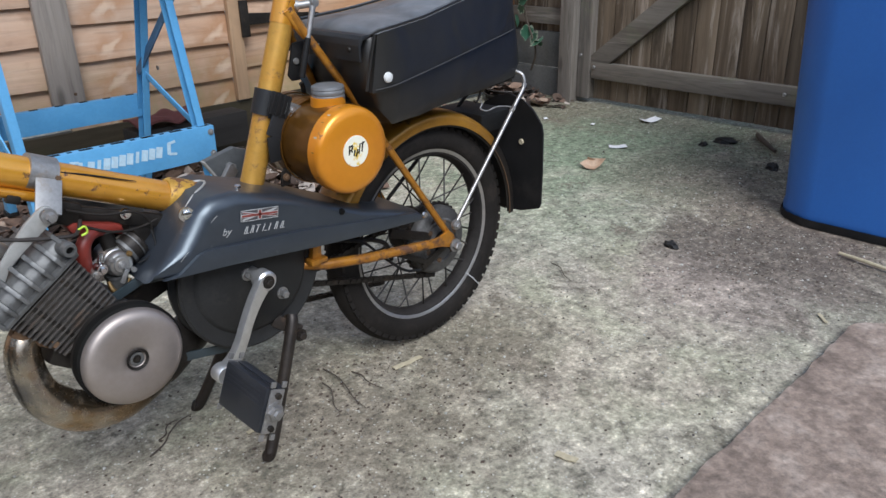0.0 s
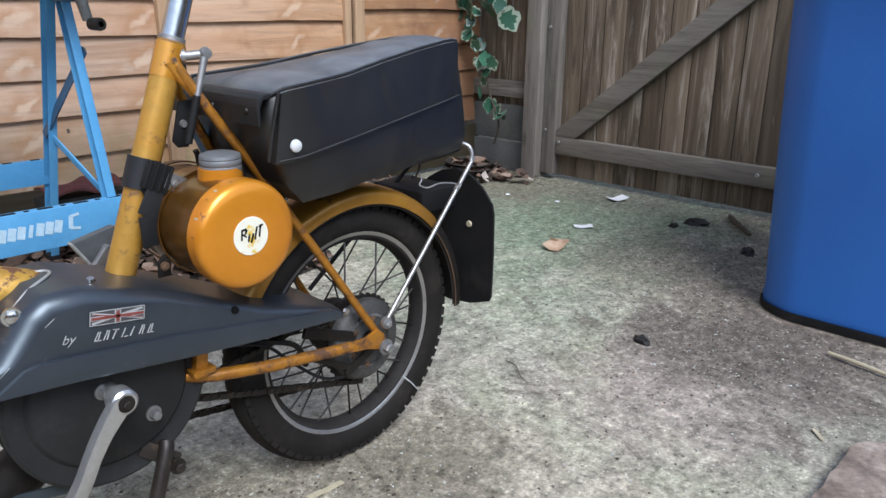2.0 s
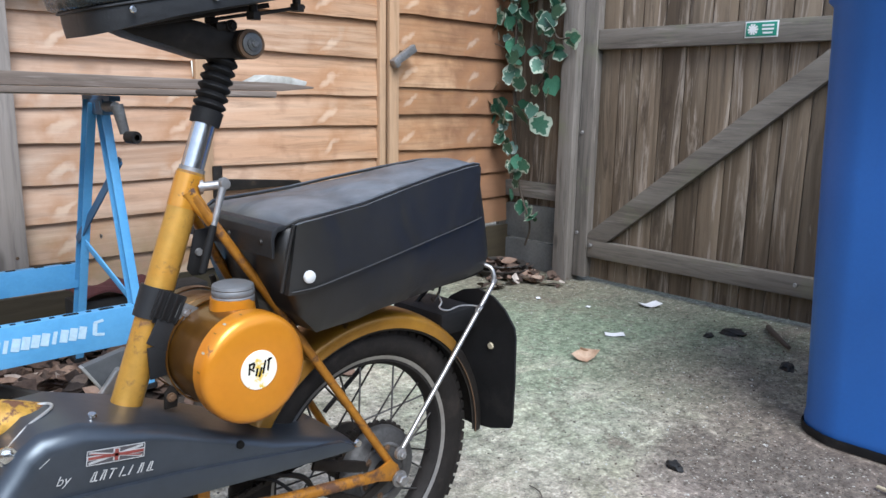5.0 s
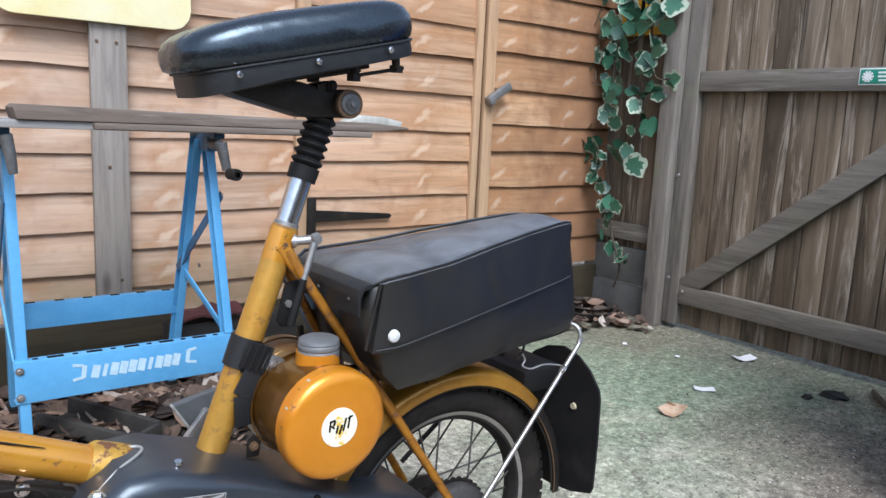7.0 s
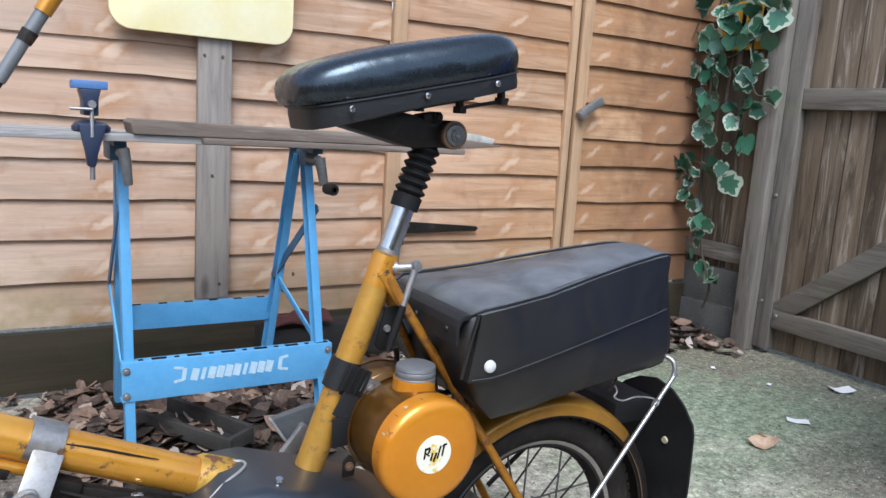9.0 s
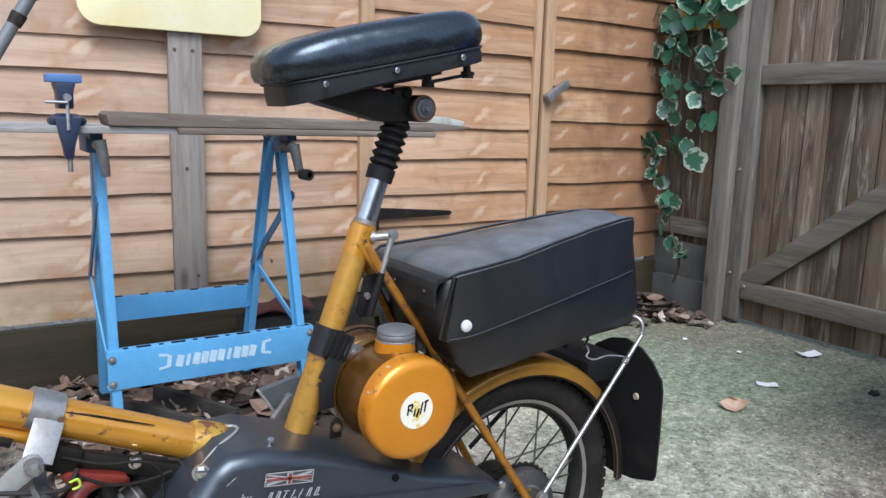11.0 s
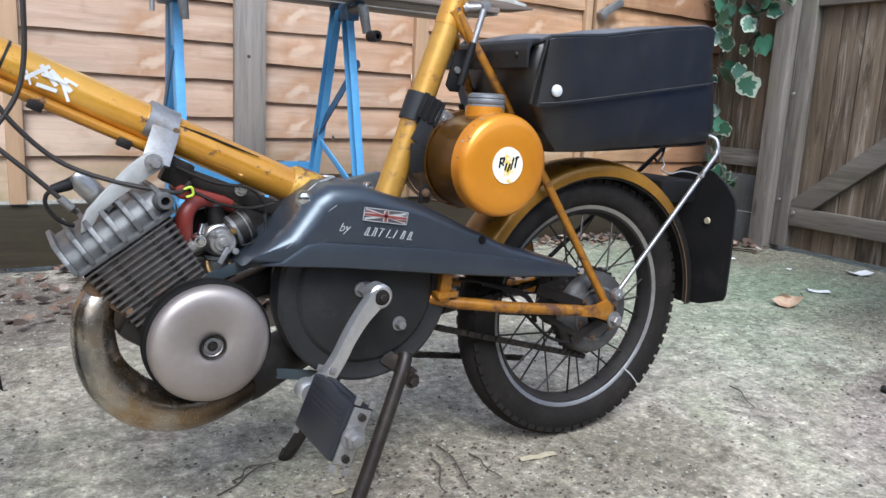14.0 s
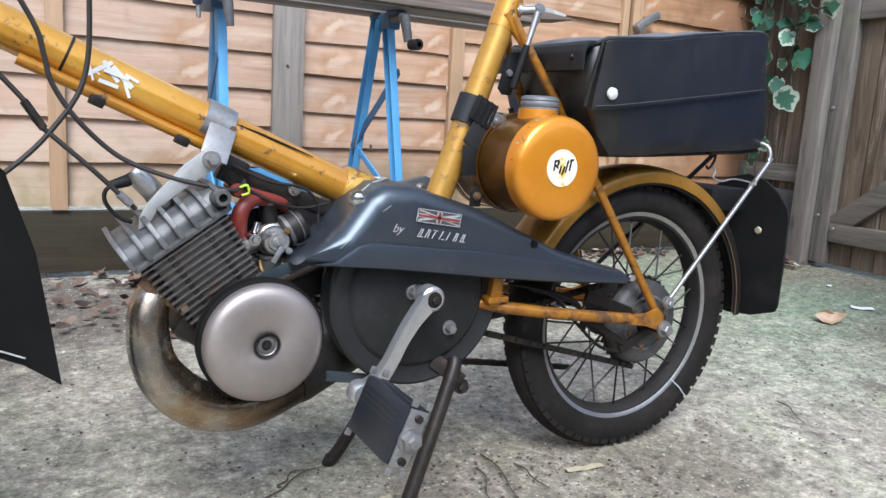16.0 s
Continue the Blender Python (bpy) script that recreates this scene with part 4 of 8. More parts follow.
def wheel(name, x):
    """Spoked wheel about the y axis: hub with brake plate, rim, tyre and spokes."""
    at = (x, 0, 0.211)
    hub = part(name, join(lathe([(0, -0.062), (0.016, -0.062), (0.018, -0.05), (0.046, -0.047), (0.05, -0.042), (0.05, -0.012), (0.03, -0.008), (0.026, 0.03), (0.044, 0.034), (0.044, 0.04), (0, 0.042)], 36, at=at),
                          lathe([(0, -0.085), (0.008, -0.085), (0.008, 0.085), (0, 0.085)], 10, at=at),
                          box((0.07, 0.01, 0.014), (x + 0.01, -0.052, 0.236), (0, 35, 0), 0.002)), M_BLACKMETAL, moped, "oil-black cast hub and brake plate")
    prof = []
    for a in range(-125, 126, 12):
        prof.append((0.1825 + 0.0295 * math.cos(radians(a)), 0.0265 * math.sin(radians(a))))
    tyre = lathe([(0.160, -0.0145)] + prof + [(0.160, 0.0145), (0.152, 0.0)], 72, closed=True, at=at)
    blocks = []
    for i in range(66):
        a = 2 * math.pi * i / 66
        for side_, off in ((-1, 0), (1, 0.5), (0, 0.25)):
            b = a + off * 2 * math.pi / 66
            r = 0.1988 if side_ else 0.2047
            blocks.append(box((0.009, 0.013, 0.0135), (x + r * math.cos(b), side_ * 0.0170, 0.211 + r * math.sin(b)), (0, -math.degrees(b), 0)))
    part("tyre", tyre, M_TYRE, hub, "dusty black knobbly tyre")
    tagged(part("tread", join(*blocks), M_TYRE, hub), kind="stuff")
    rim = part("rim", lathe([(0.1572, -0.0165), (0.1635, -0.0185), (0.165, -0.0170), (0.163, -0.0150), (0.157, -0.014), (0.154, -0.010), (0.150, -0.007), (0.150, 0.007), (0.154, 0.010), (0.157, 0.014), (0.163, 0.0150), (0.165, 0.0170), (0.1635, 0.0185), (0.1572, 0.0165), (0.1515, 0.010), (0.1485, 0.005), (0.1485, -0.005), (0.1515, -0.010)], 96, closed=True, at=at), M_RIM, hub, "dull chromed steel rim")
    part("rim_well", lathe([(0.1530, -0.0150), (0.1568, -0.0160), (0.1510, -0.010), (0.1480, -0.005), (0.1480, 0.005), (0.1510, 0.010), (0.1568, 0.0160), (0.1530, 0.0150), (0.1465, 0.005), (0.1465, -0.005)], 96, closed=True, at=at), M_WELL, hub, "dirty brown-grey inner rim")
    for i in range(28):
        s = -1 if i % 2 else 1
        lean = 38 if (i // 2) % 2 else -38
        a = 360 / 28 * i
        y0 = 0.036 if s > 0 else -0.030
        p = Vector((0.04 * math.cos(radians(lean)), y0, 0.04 * math.sin(radians(lean))))
        q = Vector((0.146, 0.004 * s, 0))
        ob = part("spoke", tube([p, q], 0.0016, 5), M_SPOKE if i % 3 else M_BLACKMETAL, hub)
        ob.matrix_local = pose(*at, 0, -a, 0)
    return hub


rear = wheel("rear_wheel", 0.0)
# sprocket and pedal chain
teeth = []
for i in range(36):
    a0 = 2 * math.pi * i / 36
    teeth += [(0.0665 * math.cos(a0), 0.211 + 0.0665 * math.sin(a0)), (0.0705 * math.cos(a0 + 0.06), 0.211 + 0.0705 * math.sin(a0 + 0.06)), (0.0705 * math.cos(a0 + 0.1), 0.211 + 0.0705 * math.sin(a0 + 0.1))]
part("sprocket", slab(teeth, -0.036, -0.032), M_BLACKMETAL, moped)
part("brake_drum", lathe([(0.02, -0.058), (0.030, -0.0585), (0.036, -0.056), (0.056, -0.0545), (0.062, -0.0505), (0.0645, -0.045), (0.0645, -0.037), (0.02, -0.037)], 56, closed=True, at=AXLE), M_DRUM, moped, "dusty grey brake drum")
part("axle_nut", bolt((0.004, -0.088, 0.211), 0.0085, 0.012), M_STEEL, moped)
part("brake_arm", bar((0.004, -0.064, 0.205), (-0.055, -0.064, 0.178), 0.013, 0.004, 0.001, up=(0, 1, 0)), M_BLACKMETAL, moped)
part("drum_ring", lathe([(0.0385, -0.0572), (0.0410, -0.0580), (0.0435, -0.0570), (0.0435, -0.0540), (0.0385, -0.0540)], 48, closed=True, at=AXLE), M_DRUM, moped, "cast ring on the brake drum")
part("torque_stay", bar((-0.048, -0.066, 0.188), (-0.135, -0.066, 0.236), 0.009, 0.004, 0.001, up=(0, 1, 0)), M_BLACKMETAL, moped)
part("brake_cable", tube([(-0.06, -0.064, 0.176), (-0.10, -0.066, 0.19), (-0.15, -0.068, 0.232), (-0.19, -0.064, 0.27), (-0.25, -0.05, 0.285)], 0.0024, 8, True), M_RUBBER, moped)
for a_ in range(0, 360, 60):
    part("hub_bolt", bolt((0.036 * math.cos(radians(a_ + 20)), -0.0565, 0.211 + 0.036 * math.sin(radians(a_ + 20))), 0.0035, 0.004), M_RUST, moped)
part("chain_adjuster", tube([(0.004, -0.083, 0.222), (-0.05, -0.082, 0.2275)], 0.003, 8), M_RUST, moped)
part("valve_stem", tube([(0.106, -0.012, 0.100), (0.117, -0.027, 0.086), (0.127, -0.034, 0.071)], [0.0011, 0.0013, 0.0009], 8), M_FADEDPRINT, moped, "pale tag on the rim")


def chain_run(a, b, name="chain"):
    a, b = Vector(a), Vector(b)
    n = int((b - a).length / 0.0127)
    links = []
    for i in range(n):
        p, q = a.lerp(b, i / n), a.lerp(b, (i + 1) / n)
        off = Vector((0, 0.0035 if i % 2 else 0.0022, 0))
        for s in (-1, 1):
            links.append(bar(p + off * s, q + off * s, 0.008, 0.0012, up=(0, 1, 0)))
        links.append(lathe([(0, -0.005), (0.0038, -0.005), (0.0038, 0.005), (0, 0.005)], 8, at=p))
    return part(name, join(*links), M_BLACKMETAL, moped, "greasy black roller chain")


chain_run((-0.30, -0.036, 0.232), (-0.012, -0.036, 0.2805))
chain_run((-0.33, -0.036, 0.231), (0.0, -0.036, 0.1375))
chain_run((-0.35, 0.04, 0.164), (-0.06, 0.04, 0.118))
part("tensioner", join(bar((-0.12, -0.055, 0.262), (-0.02, -0.055, 0.225), 0.016, 0.006, 0.002, up=(0, 1, 0)), tube([(-0.21, -0.05, 0.275), (-0.16, -0.055, 0.262), (-0.13, -0.055, 0.244), (-0.115, -0.05, 0.21)], 0.004, 8, True)), M_BLACKMETAL, moped)

# rear mudguard, flap and stays
mg = []
for a in range(-90, 91, 15):
    mg.append((0.2235 + 0.0105 * math.cos(radians(a)), 0.041 * math.sin(radians(a))))
mg = [(0.2095, -0.0425), (0.2165, -0.0425)] + mg + [(0.2165, 0.0425), (0.2095, 0.0425)]
inner = [(r - (0.0018 if abs(h) < 0.042 else 0.0), h * 0.965) for r, h in mg[::-1]]


def guard(x, start, sweep):
    g_ = part("mudguard", lathe(mg + inner, 48, start + 46, sweep - 46, True, at=(x, 0, 0.211)), M_GUARD, moped, "dull gold-painted curved mudguard")
    part("tail", lathe([(r - 0.001, h * 0.985) for r, h in mg + inner], 20, start, 46, True, at=(x, 0, 0.211)), M_BLACKMETAL, g_, "black lower end")
    part("edge_bead", tube([(x + 0.2100 * math.cos(radians(a_)), -0.0425, 0.211 + 0.2100 * math.sin(radians(a_))) for a_ in range(int(start), int(start) + 47, 3)], 0.0011, 6), M_RUST, g_)
    lining = [(r - 0.0026, h * 0.94) for r, h in mg] + [(r - 0.0040, h * 0.91) for r, h in mg[::-1]]
    part("lining", lathe(lining, 48, start + 1, sweep - 2, True, at=(x, 0, 0.211)), M_BLACKMETAL, g_, "black underside")


guard(0.0, -2, 160)
half = [(0.0, 0.434), (-0.035, 0.426), (-0.062, 0.410), (-0.086, 0.386), (-0.091, 0.370), (-0.097, 0.300), (-0.100, 0.232), (-0.096, 0.222), (-0.05, 0.205), (0.0, 0.198)]
ring_ = half + [(-y_, z_) for y_, z_ in half[-2:0:-1]]
flap = bmesh.new()
sheets = [[flap.verts.new((0.238 + dx + 0.012 * min(1, max(0, (z_ - 0.21) / 0.17)) - 0.9 * y_ * y_, y_ - 0.003, z_)) for y_, z_ in ring_] for dx in (0, 0.004)]
hub_ = [flap.verts.new((0.244 + dx, -0.003, 0.31)) for dx in (0, 0.004)]
for i in range(len(ring_)):
    j = (i + 1) % len(ring_)
    flap.faces.new((hub_[0], sheets[0][i], sheets[0][j]))
    flap.faces.new((hub_[1], sheets[1][j], sheets[1][i]))
    flap.faces.new((sheets[0][i], sheets[1][i], sheets[1][j], sheets[0][j]))
mudflap = part("mudflap", flap, M_RUBBER, moped, "black rubber mudflap", 50)
part("rivet", lathe([(0, -0.003), (0.005, -0.003), (0.006, 0), (0, 0)], 10, at=(0.2425, -0.042, 0.345), turn=(0, 0, -90)), M_CHIP, mudflap)
part("rack_stay", join(tube([(0.002, -0.092, 0.254), (0.030, -0.088, 0.280), (0.214, -0.060, 0.447), (0.224, -0.058, 0.459), (0.227, -0.057, 0.470), (0.225, -0.050, 0.482), (0.215, -0.030, 0.488)], 0.0036, 10, True, 8)), M_RIM, moped, "bright bent rack stay rod")
part("stay_eye", join(lathe([(0, -0.003), (0.009, -0.003), (0.009, 0.003), (0, 0.003)], 14, at=(0.002, -0.092, 0.252)), bolt((0.002, -0.095, 0.251), 0.005, 0.006)), M_STEEL, moped)
part("rack_stay", tube([(0.002, 0.092, 0.254), (0.030, 0.088, 0.280), (0.214, 0.060, 0.447), (0.224, 0.058, 0.459), (0.227, 0.057, 0.470), (0.225, 0.050, 0.482), (0.215, 0.030, 0.488)], 0.0038, 10, True, 8), M_BLACKMETAL, moped)
for yy in (-0.05, 0.0, 0.05):
    part("rack_rail", tube([(-0.2, yy, 0.515), (-0.15, yy, 0.462), (0.15, yy * 0.8, 0.470), (0.225, yy * 0.6, 0.474)], 0.004, 8, True), M_BLACKMETAL, moped)
part("rack_cross", tube([(0.1, -0.05, 0.468), (0.1, 0.05, 0.468)], 0.004, 8), M_BLACKMETAL, moped)
part("rack_hook", tube([(0.135, -0.03, 0.472), (0.128, -0.035, 0.455), (0.118, -0.035, 0.443), (0.113, -0.034, 0.447)], 0.002, 8, True), M_BLACKMETAL, moped)
part("tail_lamp_wire", tube([(0.128, -0.030, 0.452), (0.134, -0.034, 0.438), (0.128, -0.036, 0.430), (0.142, -0.040, 0.424), (0.165, -0.044, 0.428), (0.190, -0.050, 0.425), (0.204, -0.056, 0.420)], 0.0014, 8, True), M_STEEL, moped, "thin bent tail lamp wire")
# black block added to fill in between bag, mudguard and flap
part("tail_bracket", box((0.085, 0.120, 0.038), (0.192, 0.040, 0.392), bevel=0.008), M_RUBBER, moped, "black block behind the mudguard")
part("cable_tie", lathe([(0.006, -0.002), (0.0075, -0.002), (0.0075, 0.002), (0.006, 0.002)], 14, closed=True, at=(0.186, -0.064, 0.4225), turn=(30, 0, 60)), M_STEEL, moped)

# gold tubes
part("main_tube", tube([(-0.43, 0, 0.389), (-0.783, 0, 0.541), (-0.92, 0, 0.600)], 0.0208, 32), M_TUBE, moped, "gold-painted main tube, scratched and rust-spotted")
part("tube_seam", tube([(-0.7665, 0, 0.5339), (-0.7690, 0, 0.5350)], 0.0211, 32), M_BLACKMETAL, moped)
part("tube_lug", tube([(-0.40, 0, 0.379), (-0.448, 0, 0.3985), (-0.470, 0, 0.4085), (-0.474, 0, 0.410)], [0.0265, 0.0265, 0.0245, 0.021], 24), M_RUSTGOLD, moped, "rust-pitted gold lug")
part("paint_crack", tube([(-0.602, -0.0172, 0.4755), (-0.575, -0.0168, 0.4660), (-0.545, -0.0172, 0.4545), (-0.514, -0.0168, 0.4425)], [0.0008, 0.0014, 0.0012, 0.0005], 6, True), M_BLACKMETAL, moped, "dark crack in the tube's paint")
part("lug_end", tube([(-0.452, -0.004, 0.3965), (-0.436, -0.006, 0.3885), (-0.424, -0.008, 0.3825), (-0.420, -0.008, 0.3805)], [0.0262, 0.0278, 0.0270, 0.0235], 28), M_RUSTGOLD, moped, "rounded rust-pitted lug end")
part("pump_tube", tube([(-0.81, -0.02, 0.528), (-0.63, -0.012, 0.449)], 0.0062, 12), M_GOLD, moped)
for cx_, cy_, cz_ in ((-0.742, -0.02, 0.492), (-0.66, -0.016, 0.456)):
    part("pump_clip", box((0.015, 0.012, 0.010), (cx_, cy_, cz_), (0, 24, 0), 0.002), M_BLACKMETAL, moped)
part("head_tube", tube([(-0.90, 0, 0.54), (-0.945, 0, 0.67)], 0.024, 20), M_GOLD, moped)
part("seat_tube", tube([(-0.340, 0, 0.385), (-0.262, 0, 0.604), (-0.245, 0, 0.655)], [0.0176, 0.0168, 0.0160], 28), M_GOLD_WORN, moped, "gold seat tube, paint worn and bruised")
part("seat_lug", join(tube([(-0.259, 0, 0.614), (-0.246, 0, 0.652)], 0.0172, 24), tube([(-0.256, -0.010, 0.634), (-0.232, -0.02, 0.596)], [0.0105, 0.0068], 14), tube([(-0.256, 0.010, 0.634), (-0.232, 0.02, 0.596)], [0.0105, 0.0068], 14)), M_GOLD, moped)
for s in (-1, 1):
    part("seat_stay", tube([(-0.252, s * 0.016, 0.628), (-0.16, s * 0.05, 0.479), (-0.002, s * 0.077, 0.230)], 0.0060, 14), M_STAY, moped)
    part("chain_stay", tube([(-0.345, s * 0.015, 0.270), (-0.31, s * 0.05, 0.2655), (-0.27, s * 0.072, 0.259), (-0.19, s * 0.081, 0.247), (-0.06, s * 0.083, 0.230)], 0.0082, 14), M_STAY, moped)
    part("drop_out", slab([(-0.062, 0.222), (-0.03, 0.217), (0.002, 0.206), (0.010, 0.214), (0.004, 0.232), (-0.008, 0.243), (-0.03, 0.236), (-0.06, 0.237)], s * 0.080, s * 0.086, 0.0025), M_STAY, moped)
part("stay_bracket", join(bar((-0.287, -0.07, 0.262), (-0.282, -0.07, 0.31), 0.016, 0.012, 0.002, up=(0, 1, 0)), box((0.03, 0.02, 0.008), (-0.285, -0.072, 0.272), bevel=0.002)), M_STAY, moped)

# seat post, bellows and saddle
post_dir = Vector((0.093, 0, 0.27)).normalized()
top = Vector((-0.245, 0, 0.655))
part("seat_post", tube([top - post_dir * 0.02, top + post_dir * 0.075], 0.0134, 20), M_CHROME, moped, "chromed telescopic seat post")
part("post_collar", tube([top - post_dir * 0.002, top + post_dir * 0.005], 0.0150, 20), M_STEEL, moped)
ring = [(top + post_dir * 0.058, 0.0175), (top + post_dir * 0.075, 0.0182)]
for i in range(6):
    ring += [(top + post_dir * (0.076 + 0.0105 * i), 0.0142), (top + post_dir * (0.0805 + 0.0105 * i), 0.0192), (top + post_dir * (0.0825 + 0.0105 * i), 0.0192)]
ring += [(top + post_dir * 0.141, 0.0142), (top + post_dir * 0.156, 0.0155)]
part("bellows", tube([p for p, _ in ring], [r for _, r in ring], 24), M_RUBBER, moped, "black rubber bellows")


def seat_point(s, t, h):
    """Saddle coordinates: s along from nose to tail, t across, h up."""
    return Vector((-0.373 + s * 0.270 - h * 0.16, t, 0.8045 + s * 0.062 + h))


def seat_ring(grow, h, n=44, ahead=0.0, dip=0.0):
    """One level of the saddle; the crown falls away to the nose and a little to the tail."""
    out = []
    for i in range(n):
        a = 2 * math.pi * i / n
        c, s_ = math.cos(a), math.sin(a)
        e = 0.62 if c > 0 else 0.50
        u = 0.5 + 0.5 * (abs(c) ** e) * (1 if c > 0 else -1) * grow
        hw = (0.066 + 0.026 * min(1, max(0, u)) ** 1.2) * grow
        fall = 1 - 0.17 * max(0, (0.42 - u) / 0.42) ** 1.6 - 0.10 * max(0, (u - 0.85) / 0.15) ** 2
        out.append(seat_point(u + ahead, hw * (abs(s_) ** e) * (1 if s_ > 0 else -1), 0.022 + (h - 0.022) * fall if h > 0.03 else h - dip * max(0, (0.35 - u) / 0.35)))
    return out


def loft(rings):
    bm_ = bmesh.new()
    V = [[bm_.verts.new(p) for p in r] for r in rings]
    n = len(V[0])
    for r0, r1 in zip(V, V[1:]):
        for i in range(n):
            bm_.faces.new((r0[i], r0[(i + 1) % n], r1[(i + 1) % n], r1[i]))
    bm_.faces.new(V[0][::-1])
    bm_.faces.new(V[-1])
    return bm_


saddle = part("saddle", loft([seat_ring(0.92, 0.0185), seat_ring(0.985, 0.0185), seat_ring(1.02, 0.0212), seat_ring(1.035, 0.0285), seat_ring(1.038, 0.038), seat_ring(1.025, 0.047), seat_ring(0.985, 0.0555), seat_ring(0.92, 0.061), seat_ring(0.82, 0.0645), seat_ring(0.64, 0.0665), seat_ring(0.36, 0.0676), seat_ring(0.14, 0.068)]), M_LEATHER, moped, "shiny black leather saddle pad", 60)
part("skirt", loft([seat_ring(0.955, -0.0015, ahead=0.020, dip=0.007), seat_ring(0.980, -0.001, ahead=0.020, dip=0.007), seat_ring(0.988, 0.007, ahead=0.020), seat_ring(0.980, 0.0190, ahead=0.018), seat_ring(0.95, 0.0195, ahead=0.018)]), M_SKIRT, saddle, "matt black stitched saddle skirt", 60)
part("seam_piping", tube(seat_ring(0.994, 0.0170, 60, 0.016) + [seat_ring(0.994, 0.0170, 60, 0.016)[0]], 0.0017, 6), M_SKIRT, saddle)
for s_, t_ in ((0.160, 0.0712), (0.478, 0.0786), (0.797, 0.0860)):
    for k in (-1, 1):
        p = seat_point(s_, k * t_, 0.0100)
        part("stud", lathe([(0, -0.0025), (0.0025, -0.0025), (0.0038, -0.001), (0.0038, 0.002), (0, 0.002)], 12, at=p, turn=(0, 0, 0 if k < 0 else 180)), M_CHROME, saddle)
part("saddle_arm", join(slab([(-0.335, 0.812), (-0.31, 0.803), (-0.228, 0.784), (-0.178, 0.786), (-0.170, 0.800), (-0.175, 0.815), (-0.212, 0.818), (-0.235, 0.824), (-0.27, 0.828)], -0.022, 0.022, 0.004),
                        bar((-0.31, 0, 0.814), (-0.15, 0, 0.849), 0.05, 0.006, 0.001), lathe([(0, -0.034), (0.014, -0.034), (0.017, -0.03), (0.017, 0.03), (0.014, 0.034), (0, 0.034)], 20, at=(-0.182, 0, 0.802))), M_BLACKMETAL, moped, "worn black saddle bracket")
part("saddle_clamp_bolt", join(lathe([(0, -0.040), (0.0105, -0.0405), (0.0125, -0.0395), (0.0130, -0.034), (0, -0.034)], 24, at=(-0.182, 0, 0.802)), lathe([(0.0050, -0.0425), (0.0075, -0.0425), (0.0075, -0.040), (0.0050, -0.040)], 20, closed=True, at=(-0.182, 0, 0.802)), bolt((-0.182, -0.0415, 0.802), 0.0042, 0.005)), M_CAST, moped, "dull rust-stained clamp bolt")
part("clamp_ring", lathe([(0.0132, -0.0385), (0.0168, -0.0375), (0.0172, -0.033), (0.0132, -0.033)], 28, closed=True, at=(-0.182, 0, 0.802)), M_RUST, moped)
part("clamp_lug", join(box((0.026, 0.030, 0.010), (-0.205, -0.008, 0.8215), (0, -12, 0), 0.003), bolt((-0.200, -0.024, 0.822), 0.0045, 0.006)), M_BLACKMETAL, moped)
for yy in (-0.05, 0.05):
    for bx, bz in ((-0.186, 0.832), (-0.128, 0.846)):
        part("spring_bolt", join(tube([(bx, yy, bz - 0.004), (bx - 0.002, yy, bz + 0.03)], 0.005, 10), lathe([(0, -0.004), (0.009, -0.004), (0.009, 0.004), (0, 0.004)], 6, at=(bx, yy, bz), turn=(90, 0, 0))), M_BLACKMETAL, moped)
    part("spring_rod", tube([(-0.19, yy, 0.833), (-0.118, yy, 0.848)], 0.0022, 8), M_BLACKMETAL, moped)
part("quick_lever", join(tube([(-0.243, -0.012, 0.638), (-0.219, -0.022, 0.6405)], 0.0055, 14), lathe([(0.0052, -0.002), (0.0085, -0.002), (0.0085, 0.002), (0.0052, 0.002)], 20, closed=True, at=(-0.240, -0.013, 0.6385), turn=(0, 0, 70)), lathe([(0, -0.006), (0.006, -0.0055), (0.0078, 0), (0.006, 0.0055), (0, 0.006)], 16, at=(-0.217, -0.024, 0.6415)), tube([(-0.217, -0.025, 0.645), (-0.2265, -0.026, 0.6144), (-0.234, -0.027, 0.5926)], [0.0048, 0.0042, 0.0040], 12)), M_STEEL, moped, "pale chromed seat clamp lever")
part("lever_grip", tube([(-0.2335, -0.027, 0.594), (-0.2415, -0.026, 0.5676), (-0.2492, -0.025, 0.5391)], [0.0044, 0.0052, 0.0046], 12), M_RUBBER, moped, "black sleeved lever end")
part("wiring_plate", slab([(-0.2446, 0.5856), (-0.218, 0.589), (-0.2361, 0.5305), (-0.250, 0.531), (-0.2564, 0.5391)], -0.002, 0.002, 0.0015), M_RUBBER, moped, "black plastic tab")
part("tab_rivet", lathe([(0, -0.003), (0.0042, -0.0028), (0.005, 0.0), (0, 0.0)], 14, at=(-0.2413, -0.002, 0.5592)), M_STEEL, moped)
part("rack_bracket", slab([(-0.1464, 0.4818), (-0.1061, 0.4607), (-0.123, 0.4539), (-0.140, 0.466)], -0.032, -0.028, 0.001), M_CAST, moped)

